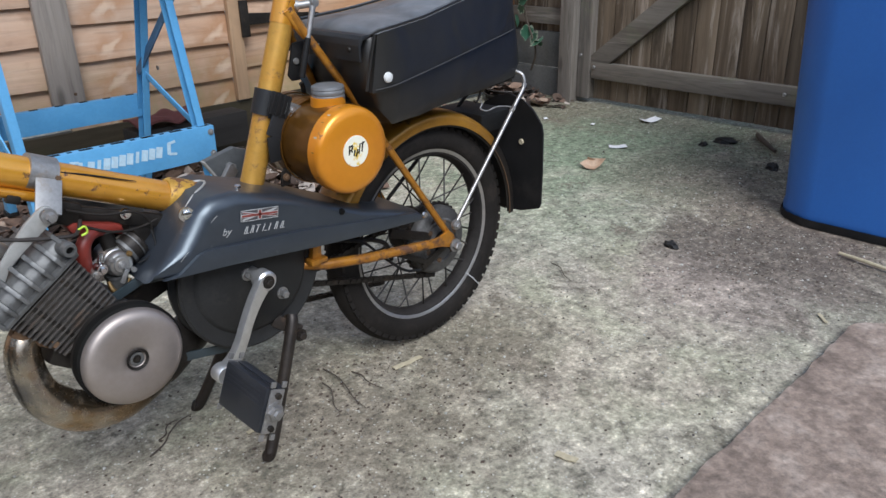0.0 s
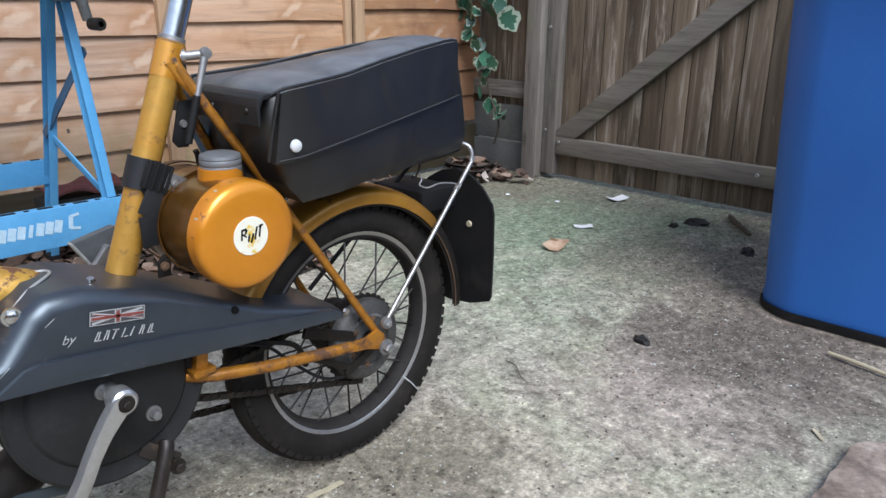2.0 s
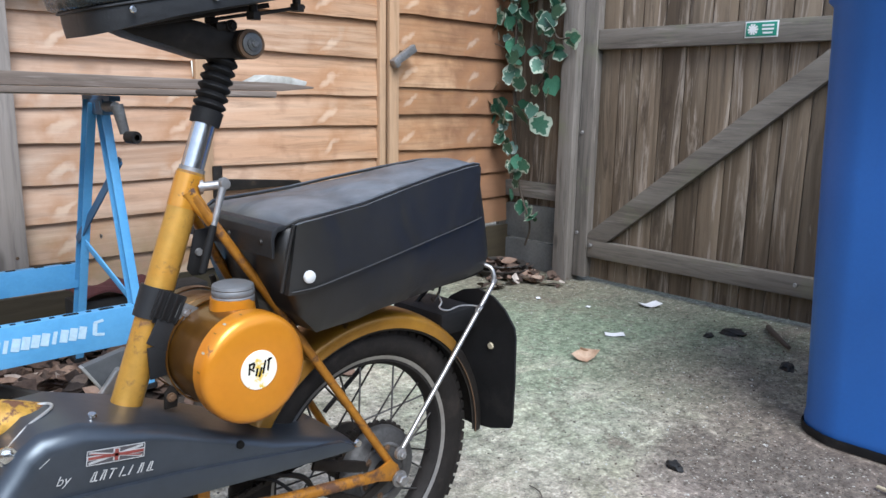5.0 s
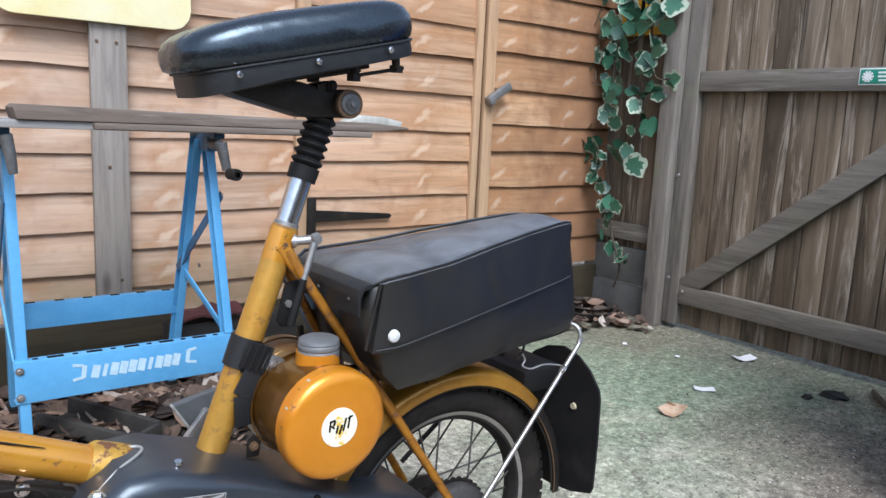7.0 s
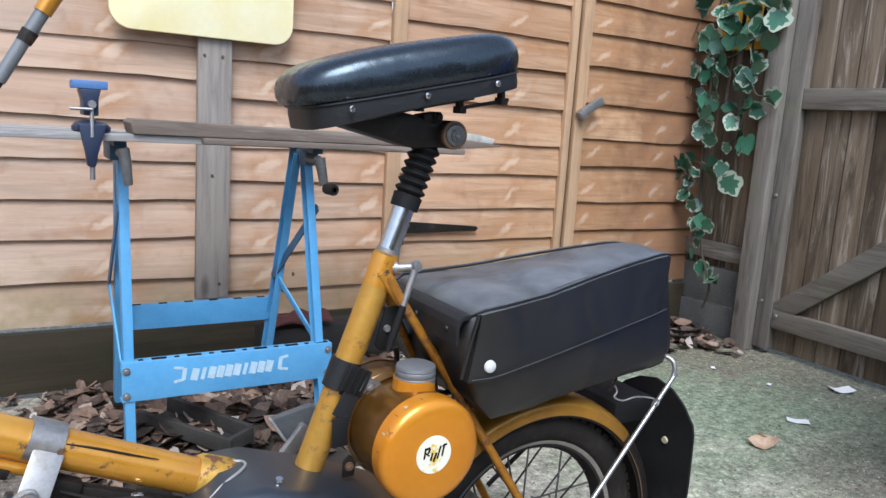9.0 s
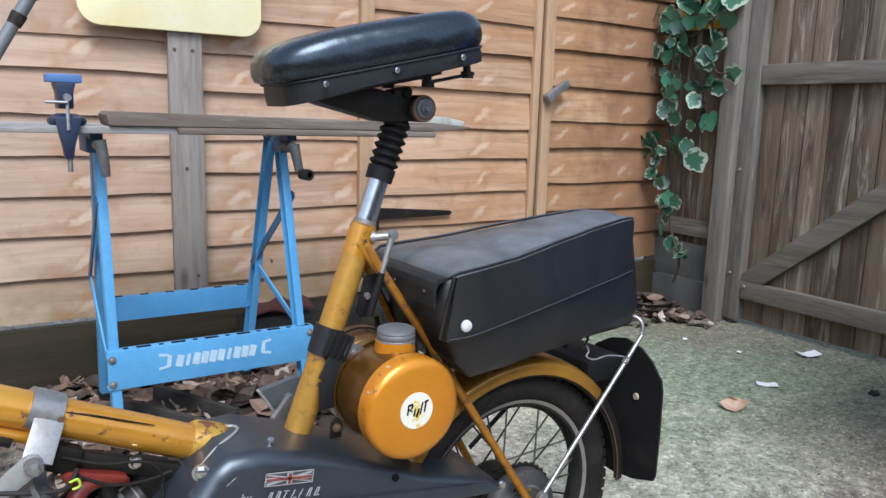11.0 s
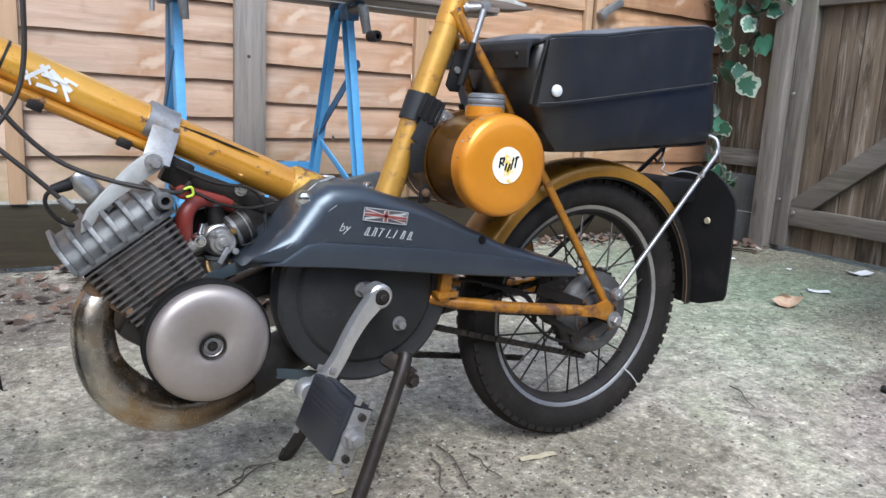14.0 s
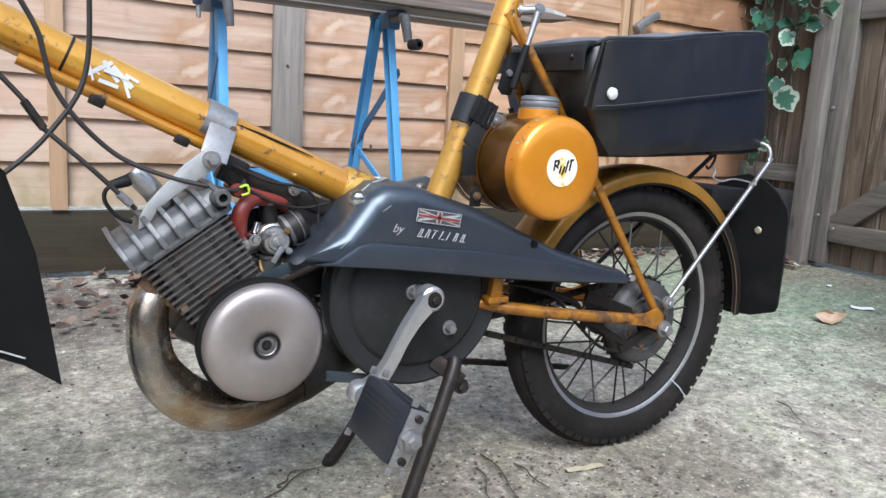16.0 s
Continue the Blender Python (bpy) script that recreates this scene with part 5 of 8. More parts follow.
# fuel tank
R = 0.0648
TX, TZ, T0, T1 = -0.2355, 0.4425, -0.121, 0.045
tank = part("fuel_tank", lathe([(0.0555, T0 + 0.02), (R - 0.003, T0 + 0.022), (R - 0.003, -0.012), (R - 0.001, -0.01), (R - 0.001, 0.0), (R - 0.003, 0.002), (R - 0.003, T1 - 0.012), (R - 0.012, T1), (0, T1 + 0.004)], 64, at=(TX, 0, TZ)), M_TANK, moped, "drum-shaped fuel tank, brown-gold from dark reflections painted in")
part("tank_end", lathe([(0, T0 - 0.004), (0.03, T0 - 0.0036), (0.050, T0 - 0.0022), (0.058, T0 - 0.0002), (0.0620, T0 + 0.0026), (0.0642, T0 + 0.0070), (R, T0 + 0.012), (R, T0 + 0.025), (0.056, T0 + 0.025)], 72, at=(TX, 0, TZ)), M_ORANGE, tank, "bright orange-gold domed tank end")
part("filler_neck", lathe([(0.0, 0), (0.027, 0), (0.025, 0.02), (0.0, 0.02)], 32, at=(-0.230, -0.058, 0.494), turn=(90, 0, 0)), M_ORANGE, tank)
bands = [(0.0, 0.0235), (0.0190, 0.0235), (0.0235, 0.0215), (0.0245, 0.0180), (0.0235, 0.0168), (0.0245, 0.0155), (0.0245, 0.0105), (0.0235, 0.0092), (0.0245, 0.0080), (0.0245, 0.002), (0.022, 0.0), (0, 0.0)]
part("filler_cap", lathe(bands, 40, at=(-0.2285, -0.058, 0.507), turn=(90, 0, 0)), M_CAP, tank, "grey plastic filler cap")
part("sticker", lathe([(0, T0 - 0.0052), (0.0225, T0 - 0.0050), (0.0228, T0 - 0.0042), (0, T0 - 0.0042)], 40, at=(TX - 0.001, 0, TZ + 0.0015)), M_STICKER, tank, "round cream sticker with black scrawl")
strokes = []
for dx, dz, h, lean, w in ((-0.0125, 0.003, 0.013, 6, 0.0017), (-0.0095, 0.0085, 0.007, 78, 0.002), (-0.0070, 0.0055, 0.006, 24, 0.002), (-0.0090, 0.0015, 0.006, -52, 0.0018), (-0.0035, -0.002, 0.009, 14, 0.002), (0.0010, -0.003, 0.011, 20, 0.0022), (0.0060, 0.002, 0.0155, 14, 0.0018), (0.0115, 0.004, 0.0145, 10, 0.0018), (0.0130, 0.0095, 0.006, 70, 0.0018)):
    strokes.append(box((w, 0.0012, h), (TX - 0.001 + dx, T0 - 0.0054, TZ + 0.002 + dz), (0, lean, 0)))
part("sticker_print", join(*strokes), M_INK, tank)
part("tank_strap", join(lathe([(R - 0.001, 0.004), (R + 0.0008, 0.004), (R + 0.0008, 0.018), (R - 0.001, 0.018)], 64, closed=True, at=(TX, -0.035, TZ)), lathe([(R - 0.001, 0.03), (R + 0.0008, 0.03), (R + 0.0008, 0.042), (R - 0.001, 0.042)], 64, closed=True, at=(TX, 0.0, TZ))), M_TANK, tank)
for a_, h_ in ((100, 0.004), (118, 0.006), (131, 0.003), (152, 0.005), (171, 0.004), (205, 0.003), (64, 0.003)):
    part("paint_chip", lathe([(R + 0.0002, T0 + 0.0095), (R + 0.0004, T0 + 0.0125), (R + 0.0002, T0 + 0.0155)], 6, a_, h_ * 420, at=(TX, 0, TZ)), M_CHIP if a_ in (118, 152) else M_GUARD, tank)
part("tank_bracket", join(slab([(-0.305, 0.385), (-0.290, 0.385), (-0.287, 0.405), (-0.296, 0.413), (-0.304, 0.405)], -0.030, -0.026, 0.001)), M_BLACKMETAL, moped)
part("bracket_bolt", bolt((-0.297, -0.031, 0.399), 0.0038, 0.004), M_RUST, moped)
part("tank_tab", bar((-0.30, -0.02, 0.51), (-0.262, -0.03, 0.49), 0.02, 0.006, 0.001, up=(0, 1, 0)), M_CAST, moped)
# rubber strap round the seat tube
st = Vector((-0.2985, 0, 0.507))
strap_turn = math.degrees(math.atan2(post_dir.x, post_dir.z))
strap = part("tie_strap", join(tube([st - post_dir * 0.0185, st + post_dir * 0.0185], 0.0192, 28), bar(st + Vector((-0.006, -0.020, -0.004)), st + Vector((0.014, -0.024, -0.013)), 0.030, 0.003, 0.001, up=(0, 1, 0))), M_STRAP, moped, "black webbing strap round the seat tube")
part("strap_tail", join(bar((-0.287, -0.024, 0.500), (-0.311, -0.030, 0.462), 0.026, 0.003, 0.001, up=(0, 1, 0)), bar((-0.311, -0.030, 0.464), (-0.308, -0.026, 0.425), 0.021, 0.003, 0.001, up=(0, 1, 0)), bar((-0.284, -0.024, 0.497), (-0.270, -0.030, 0.488), 0.022, 0.003, 0.001, up=(0, 1, 0))), M_STRAP, strap, "loose end of the strap")
at_buckle = pose(st.x + 0.006, -0.0262, st.z - 0.001, 0, strap_turn + 6, 0)
plate_ = box((0.034, 0.0030, 0.033), bevel=0.001)
plate_.transform(at_buckle)
buckle = part("strap_buckle", plate_, M_RUBBER, strap, "black plastic ladder buckle")
for i in range(4):
    rung = box((0.0034, 0.0035, 0.033), (-0.0135 + 0.009 * i, -0.0028, 0), bevel=0.001)
    rung.transform(at_buckle)
    part("rung", rung, M_RUBBER, buckle)
part("buckle_pin", bolt((-0.2745, -0.030, 0.4965), 0.0032, 0.004), M_STEEL, strap)

# belt cover with its raised rib
OUT = [(-0.552, 0.328), (-0.505, 0.367), (-0.472, 0.404), (-0.452, 0.4165), (-0.414, 0.4175), (-0.375, 0.405), (-0.328, 0.391), (-0.261, 0.362), (-0.198, 0.334), (-0.14, 0.317), (-0.085, 0.302), (-0.076, 0.293), (-0.078, 0.282), (-0.203, 0.291), (-0.306, 0.302), (-0.434, 0.318)]
def rounded_cover():
    """The cover's outline drawn in step by step to a well rounded upper front edge."""
    n = len(OUT)
    nrm = []
    for i in range(n):
        p0, p1 = Vector((*OUT[i - 1], 0)), Vector((*OUT[(i + 1) % n], 0))
        d = (p1 - p0).normalized()
        nrm.append(Vector((-d.y, d.x)))
    deep = [0.014, 0.022, 0.024, 0.022, 0.020, 0.018, 0.015, 0.012, 0.010, 0.008, 0.006, 0.004, 0.003, 0.003, 0.004, 0.005]
    bm_ = bmesh.new()
    rings_ = []
    for back in (0.035, -0.072):
        rings_.append([bm_.verts.new((x, back, z)) for x, z in OUT])
    for k in range(1, 6):
        a_ = radians(18 * k)
        rings_.append([bm_.verts.new((x - nrm[i].x * deep[i] * (1 - math.cos(a_)), -0.072 - 0.020 * math.sin(a_), z - nrm[i].y * deep[i] * (1 - math.cos(a_)))) for i, (x, z) in enumerate(OUT)])
    for r0, r1 in zip(rings_, rings_[1:]):
        for i in range(n):
            bm_.faces.new((r0[i], r0[(i + 1) % n], r1[(i + 1) % n], r1[i]))
    bm_.faces.new(rings_[0][::-1])
    bm_.faces.new(rings_[-1])
    return bm_


cover = part("belt_cover", rounded_cover(), M_CASE, moped, "dark grey scuffed plastic belt cover", 40)
RIB = [(-0.535, 0.331), (-0.512, 0.333), (-0.482, 0.351), (-0.468, 0.3535), (-0.32, 0.338), (-0.10, 0.3035), (-0.084, 0.2945), (-0.086, 0.287), (-0.203, 0.2955), (-0.306, 0.306), (-0.434, 0.322)]
part("rib", slab(RIB, -0.098, -0.088, 0.004, 2), M_CASE, cover)
for sx, sz, a_, ln in ((-0.452, 0.392, 35, 0.012), (-0.5, 0.353, 38, 0.016)):
    part("scratch", box((ln, 0.0004, 0.0006), (sx, -0.0923 if sz > 0.34 else -0.0983, sz), (0, -a_, 0)), M_FADEDPRINT, cover)
part("trim_edge", tube([(-0.484, -0.062, 0.3935), (-0.470, -0.054, 0.4035), (-0.452, -0.045, 0.4145), (-0.430, -0.030, 0.4185), (-0.420, -0.016, 0.4185), (-0.422, -0.005, 0.4180), (-0.432, -0.002, 0.4180)], 0.0018, 8, True), M_PLATE, cover, "pale trim round the tube opening")
part("cover_screw", bolt((-0.478, -0.07, 0.400), 0.007, 0.006, turn=(0, 0, -20)), M_CHROME, cover)
part("cover_screw", lathe([(0, -0.003), (0.0045, -0.003), (0.006, 0), (0, 0)], 14, at=(-0.075, -0.094, 0.293)), M_CHROME, cover)
part("cover_screw", lathe([(0, -0.002), (0.0045, -0.002), (0.005, 0.002), (0, 0.002)], 14, at=(-0.245, -0.0925, 0.345)), M_INK, cover)
part("cover_screw", lathe([(0, -0.002), (0.004, -0.002), (0.005, 0.001), (0, 0.001)], 14, at=(-0.395, -0.06, 0.415), turn=(-80, 0, 0)), M_CHROME, cover)
# badge and printed words on the cover
slope = 8.0


def on_cover(u, v):
    """A point of the badge: u along, v up, from its upper left corner."""
    c, s_ = math.cos(radians(slope)), math.sin(radians(slope))
    v *= 0.8
    return (-0.413 + u * c + v * s_, -0.0935, 0.3915 - u * s_ + v * c)


def print_bar(u0, v0, u1, v1, width, lift=0.0):
    a, b = Vector(on_cover(u0, v0)), Vector(on_cover(u1, v1))
    off = Vector((0, -lift, 0))
    return bar(a + off, b + off, width, 0.0008, up=(0, 1, 0))


part("badge", print_bar(0, -0.0085, 0.058, -0.0085, 0.0142), M_FLAGBLUE, cover, "small union flag badge")
part("badge_white", join(print_bar(0.0005, -0.0085, 0.0575, -0.0085, 0.0046, 0.0005), print_bar(0.029, -0.0005, 0.029, -0.0165, 0.0065, 0.0005), print_bar(0.002, -0.0015, 0.056, -0.0155, 0.0024, 0.0004), print_bar(0.002, -0.0155, 0.056, -0.0015, 0.0024, 0.0004), print_bar(0, 0.0008, 0.058, 0.0008, 0.0008, 0.0003), print_bar(0, -0.0178, 0.058, -0.0178, 0.0008, 0.0003), print_bar(0, 0.001, 0, -0.018, 0.0008, 0.0003), print_bar(0.058, 0.001, 0.058, -0.018, 0.0008, 0.0003)), M_FADEDPRINT, cover)
part("badge_red", join(print_bar(0.001, -0.0085, 0.057, -0.0085, 0.0028, 0.001), print_bar(0.029, -0.001, 0.029, -0.016, 0.0036, 0.001), print_bar(0.003, -0.0028, 0.024, -0.0075, 0.001, 0.0009), print_bar(0.034, -0.0095, 0.055, -0.0143, 0.001, 0.0009)), M_FLAGRED, cover)
word = bpy.data.curves.new("word", "FONT")
word.body, word.size, word.extrude, word.shear = "by", 0.0138, 0.0002, 0.35
tmp = new("word", word)
dg = bpy.context.evaluated_depsgraph_get()
wm = bpy.data.meshes.new_from_object(tmp.evaluated_get(dg))
bpy.data.objects.remove(tmp)
wm.materials.append(M_FADEDPRINT)
wob = new("printed_word", wm)
wob.parent = cover
px_, _, pz_ = on_cover(-0.028, -0.0375)
wob.matrix_local = pose(px_, -0.0931, pz_, 90, 0, 0) @ pose(0, 0, 0, 0, 0, -slope)
marks = []
for i in range(7):
    u = 0.005 + 0.0096 * i
    marks.append(print_bar(u, -0.040, u + 0.0042, -0.0275, 0.0011))
    if i != 4:
        marks.append(print_bar(u + (0.003 if i % 2 else 0.0005), -0.0275 if i % 3 else -0.0395, u + 0.0068, -0.028 if i % 3 else -0.0395, 0.0010))
    if i in (0, 1, 5, 6):
        marks.append(print_bar(u + 0.0035, -0.040, u + 0.0062, -0.0275, 0.0011))
for m_ in marks:
    part("bar", m_, M_FADEDPRINT, cover)

# big driven pulley, crank and pedals
PX, PZ = -0.3905, 0.2825
part("pulley", lathe([(0.0, -0.068), (0.085, -0.068), (0.088, -0.066), (0.092, -0.062), (0.103, -0.063), (0.111, -0.066), (0.1148, -0.064), (0.1148, -0.058), (0.10, -0.05), (0.10, -0.044), (0.1148, -0.036), (0.1148, -0.03), (0, -0.03)], 80, at=(PX, 0, PZ)), M_PULLEY, moped, "dusty black drive pulley")
for p in ((-0.3485, -0.068, 0.238), (-0.402, -0.068, 0.287)):
    part("pulley_bolt", bolt(p, 0.0065, 0.012), M_STEEL, moped)
part("belt", join(bar((-0.602, -0.047, 0.1935), (-0.53, -0.047, 0.1915), 0.0035, 0.013, 0.001), bar((-0.532, -0.047, 0.1920), (-0.425, -0.047, 0.1705), 0.0035, 0.013, 0.001), bar((-0.592, -0.047, 0.305), (-0.36, -0.047, 0.385), 0.0035, 0.013, 0.001)), M_BELT, moped, "drive belt, sky reflection painted blue-grey")
c0, c1 = Vector((-0.397, -0.105, 0.288)), Vector((-0.497, -0.142, 0.198))


def flat_arm(centre, widths, y_at, thick, bevel):
    """A forged arm of flat section along a curve in x, z; y_at gives its offset at either end."""
    P_ = smooth_path([(x_, 0, z_) for x_, z_ in centre], 5)
    W_ = [float(np.interp(i / 5, range(len(widths)), widths)) for i in range(len(P_))]
    left_, right_ = [], []
    for i, p_ in enumerate(P_):
        d_ = (P_[min(i + 1, len(P_) - 1)] - P_[max(i - 1, 0)]).normalized()
        n_ = Vector((-d_.z, 0, d_.x))
        left_.append(p_ + n_ * W_[i])
        right_.append(p_ - n_ * W_[i])
    bm_ = slab([(q.x, q.z) for q in left_ + right_[::-1]], -thick / 2, thick / 2, bevel, 2)
    x0_, x1_ = centre[0][0], centre[-1][0]
    for v_ in bm_.verts:
        v_.co.y += y_at[0] + (y_at[1] - y_at[0]) * min(1, max(0, (v_.co.x - x0_) / (x1_ - x0_)))
    return bm_


part("crank", join(flat_arm(((-0.397, 0.288), (-0.407, 0.281), (-0.424, 0.266), (-0.441, 0.246), (-0.456, 0.224), (-0.474, 0.206), (-0.497, 0.198)), (0.0125, 0.0120, 0.0100, 0.0088, 0.0088, 0.0095, 0.011), (-0.106, -0.142), 0.014, 0.004), lathe([(0, -0.010), (0.012, -0.010), (0.0150, -0.007), (0.0150, 0.01), (0, 0.01)], 28, at=c0), tube([c0 + Vector((0, 0.006, 0)), (-0.392, 0.0, 0.288)], 0.009, 12), lathe([(0, -0.009), (0.011, -0.009), (0.013, -0.006), (0.013, 0.009), (0, 0.009)], 20, at=c1)), M_CRANK, moped, "polished alloy crank arm")
part("crank_bolt", join(lathe([(0, -0.0112), (0.0095, -0.0112), (0.0095, -0.0098), (0, -0.0098)], 20, at=c0), bolt(c0 + Vector((0, -0.0112, 0)), 0.0050, 0.005)), M_BLACKMETAL, moped)


def pedal(centre, out, tilt, tall, long_, mat_, ribs):
    """Rubber block pedal; out is -1 for the side towards the camera."""
    c = Vector(centre)
    sp = lathe([(0, -long_ / 2 - 0.006), (0.006, -long_ / 2 - 0.006), (0.006, long_ / 2 + 0.006), (0, long_ / 2 + 0.006)], 12, at=c)
    p_ = part("pedal", sp, M_STEEL, moped, "grey-black rubber block pedal")
    for dx, sx in ((-0.0075, -1), (0.0075, 1)):
        blk = box((0.0135, long_, tall), (dx, 0, 0), bevel=0.004)
        blk.transform(pose(*c, 0, tilt, 0))
        part("rubber_block", blk, mat_, p_)
        for k in range(ribs):
            rib_ = box((0.0016, long_ - 0.016, 0.0018), (sx * 0.0145, 0, tall * 0.35 - 0.0055 * k), bevel=0.0005)
            rib_.transform(pose(*c, 0, tilt, 0))
            part("rib", rib_, mat_, p_)
    for s_ in (-1, 1):
        pl = box((0.020, 0.003, tall - 0.002), (0, s_ * (long_ / 2 + 0.0025), 0), bevel=0.001)
        notch = [box((0.007, 0.003, 0.008), (e_, s_ * (long_ / 2 + 0.0025), f_ * (tall / 2 + 0.005)), bevel=0.001) for e_ in (-0.008, 0.008) for f_ in (-1, 1)]
        pl = join(pl, *notch)
        pl.transform(pose(*c, 0, tilt, 0))
        part("end_plate", pl, M_STEEL, p_)
    side_turn = (0, 0, 0 if out < 0 else 180)
    nut = join(lathe([(0, -0.013), (0.0055, -0.013), (0.0065, -0.010), (0.0100, -0.009), (0.0105, -0.002), (0, -0.002)], 6, turn=side_turn), lathe([(0, -0.003), (0.0125, -0.003), (0.0125, 0.0), (0, 0.0)], 20, turn=side_turn))
    nut.transform(pose(c.x, c.y + out * (long_ / 2 + 0.004), c.z, 0, tilt, 0))
    part("pedal_nut", nut, M_STEEL, p_)
    for dz in (-0.36, 0.36):
        n_ = lathe([(0, -0.005), (0.004, -0.005), (0.004, 0), (0, 0)], 6, at=(0, 0, dz * tall), turn=side_turn)
        n_.transform(pose(c.x, c.y + out * (long_ / 2 + 0.004), c.z, 0, tilt, 0))
        part("plate_bolt", n_, M_BLACKMETAL, p_)


pedal((-0.496, -0.209, 0.1935), -1, 22, 0.060, 0.094, M_PEDAL, 4)
far_pedal = part("pedal", slab([(-0.335, 0.395), (-0.306, 0.350), (-0.258, 0.350), (-0.252, 0.398), (-0.278, 0.408)], 0.146, 0.160, 0.002), M_FARPEDAL, moped, "worn grey flat pedal")
part("edge_strip", bar((-0.3365, 0.149, 0.396), (-0.3065, 0.149, 0.349), 0.0035, 0.012, 0.001, up=(0, 1, 0)), M_PLATE, far_pedal, "bright edge strip")
part("spindle", tube([(-0.292, 0.132, 0.380), (-0.292, 0.19, 0.380)], 0.006, 12), M_STEEL, far_pedal)
part("crank", join(tube([(-0.392, 0.0, 0.288), (-0.392, 0.09, 0.288)], 0.009, 12), bar((-0.392, 0.094, 0.288), (-0.292, 0.134, 0.380), 0.02, 0.012, 0.004, up=(0, 1, 0))), M_ALU, moped)

# centre stand
part("stand_leg", tube([(-0.338, -0.070, 0.196), (-0.346, -0.078, 0.178), (-0.388, -0.096, 0.088), (-0.424, -0.110, 0.013), (-0.434, -0.113, 0.009)], 0.0092, 14, True), M_STAND, moped)
part("stand_leg", tube([(-0.338, 0.058, 0.196), (-0.346, 0.062, 0.178), (-0.392, 0.075, 0.088), (-0.434, 0.086, 0.013), (-0.446, 0.089, 0.009)], 0.0092, 14, True), M_STAND, moped)
part("stand_pivot", join(tube([(-0.342, -0.066, 0.186), (-0.342, 0.066, 0.186)], 0.011, 16), box((0.06, 0.1, 0.06), (-0.355, 0, 0.205), bevel=0.006), bar((-0.365, -0.062, 0.196), (-0.328, -0.074, 0.166), 0.020, 0.006, 0.002, up=(0, 1, 0)), bolt((-0.331, -0.078, 0.162), 0.007, 0.010)), M_STAND, moped)

# engine: crankcase, spun cover, barrel, head, exhaust, carburettor
FX, FZ = -0.5945, 0.2545
part("crankcase", join(lathe([(0, -0.098), (0.063, -0.098), (0.066, -0.094), (0.066, -0.086), (0.058, -0.08), (0.05, -0.02), (0.05, 0.05), (0, 0.05)], 48, at=(FX, 0, FZ)), box((0.11, 0.09, 0.085), (-0.612, -0.02, 0.262), (0, 35, 0), 0.012), box((0.14, 0.03, 0.03), (-0.52, 0.0, 0.285), (0, -20, 0), 0.006)), M_BLACKMETAL, moped, "greasy dark crankcase")
part("clutch_cover", lathe([(0, -0.117), (0.008, -0.117), (0.0100, -0.1190), (0.013, -0.1215), (0.022, -0.1228), (0.034, -0.1240), (0.044, -0.1238), (0.053, -0.1220), (0.0585, -0.1195), (0.0618, -0.1160), (0.0632, -0.112), (0.0634, -0.106), (0.0634, -0.098), (0.060, -0.096)], 96, at=(FX, 0, FZ)), M_DISC, moped, "spun metal clutch cover disc", 60)
part("cover_lip", lathe([(0.0630, -0.108), (0.0668, -0.106), (0.0668, -0.094), (0.0630, -0.094)], 80, closed=True, at=(FX, 0, FZ)), M_INK, moped)
part("cover_hub", join(lathe([(0, -0.119), (0.0045, -0.1195), (0.008, -0.1185), (0.0115, -0.116), (0.0115, -0.112), (0, -0.112)], 24, at=(FX, 0, FZ)), lathe([(0, -0.1225), (0.0035, -0.1225), (0.0035, -0.118), (0, -0.118)], 6, at=(FX, 0, FZ))), M_BLACKMETAL, moped)
part("hub_ring", lathe([(0.0110, -0.1205), (0.0122, -0.1235), (0.0136, -0.1242), (0.0142, -0.1225), (0.0125, -0.118)], 40, closed=True, at=(FX, 0, FZ)), M_BLACKMETAL, moped, "dark oily ring")
part("hub_washer", lathe([(0.0055, -0.1205), (0.009, -0.1205), (0.009, -0.118), (0.0055, -0.118)], 28, closed=True, at=(FX, 0, FZ)), M_CAST, moped)
UP = Vector((-0.57, 0, 0.822)).normalized()
WID = Vector((0.822, 0, 0.57)).normalized()


def engine_box(d0, d1, w0, w1, y0, y1, bevel=0.0):
    """A block in engine axes: d along the cylinder, w across it."""
    bm_ = box((w1 - w0, y1 - y0, d1 - d0), ((w0 + w1) / 2, (y0 + y1) / 2, (d0 + d1) / 2), bevel=bevel)
    m_ = Matrix((WID, Vector((0, 1, 0)), UP)).transposed().to_4x4()
    m_.translation = (FX, 0, FZ)
    bm_.transform(m_)
    return bm_


barrel = part("barrel", engine_box(0.04, 0.128, -0.0425, 0.0400, -0.0728, 0.038, 0.008), M_BARREL, moped, "oily finned cylinder barrel")
for i in range(11):
    d = 0.050 + 0.0071 * i
    part("fin", engine_box(d, d + 0.0026, -0.0465 - 0.0007 * i, 0.0425 + 0.0007 * i, -0.0765, 0.046, 0.0010), M_BARREL, barrel)
for w in (-0.022, 0.022):
    part("stud_web", engine_box(0.048, 0.128, w - 0.0032, w + 0.0032, -0.0752, -0.062, 0.002), M_BLACKMETAL, barrel)
crown_turn = Matrix((Vector((0, 1, 0)), WID, UP)).transposed().to_4x4()
crown_turn.translation = (FX, 0, FZ)
crown = slab([(-0.0705, 0.1285), (-0.0700, 0.1420), (-0.0635, 0.1515), (-0.0510, 0.1560), (0.028, 0.1560), (0.042, 0.150), (0.045, 0.1285)], -0.0560, 0.0535, 0.003)
crown.transform(crown_turn)
head = part("cylinder_head", crown, M_CAST, moped, "finned cast alloy cylinder head")
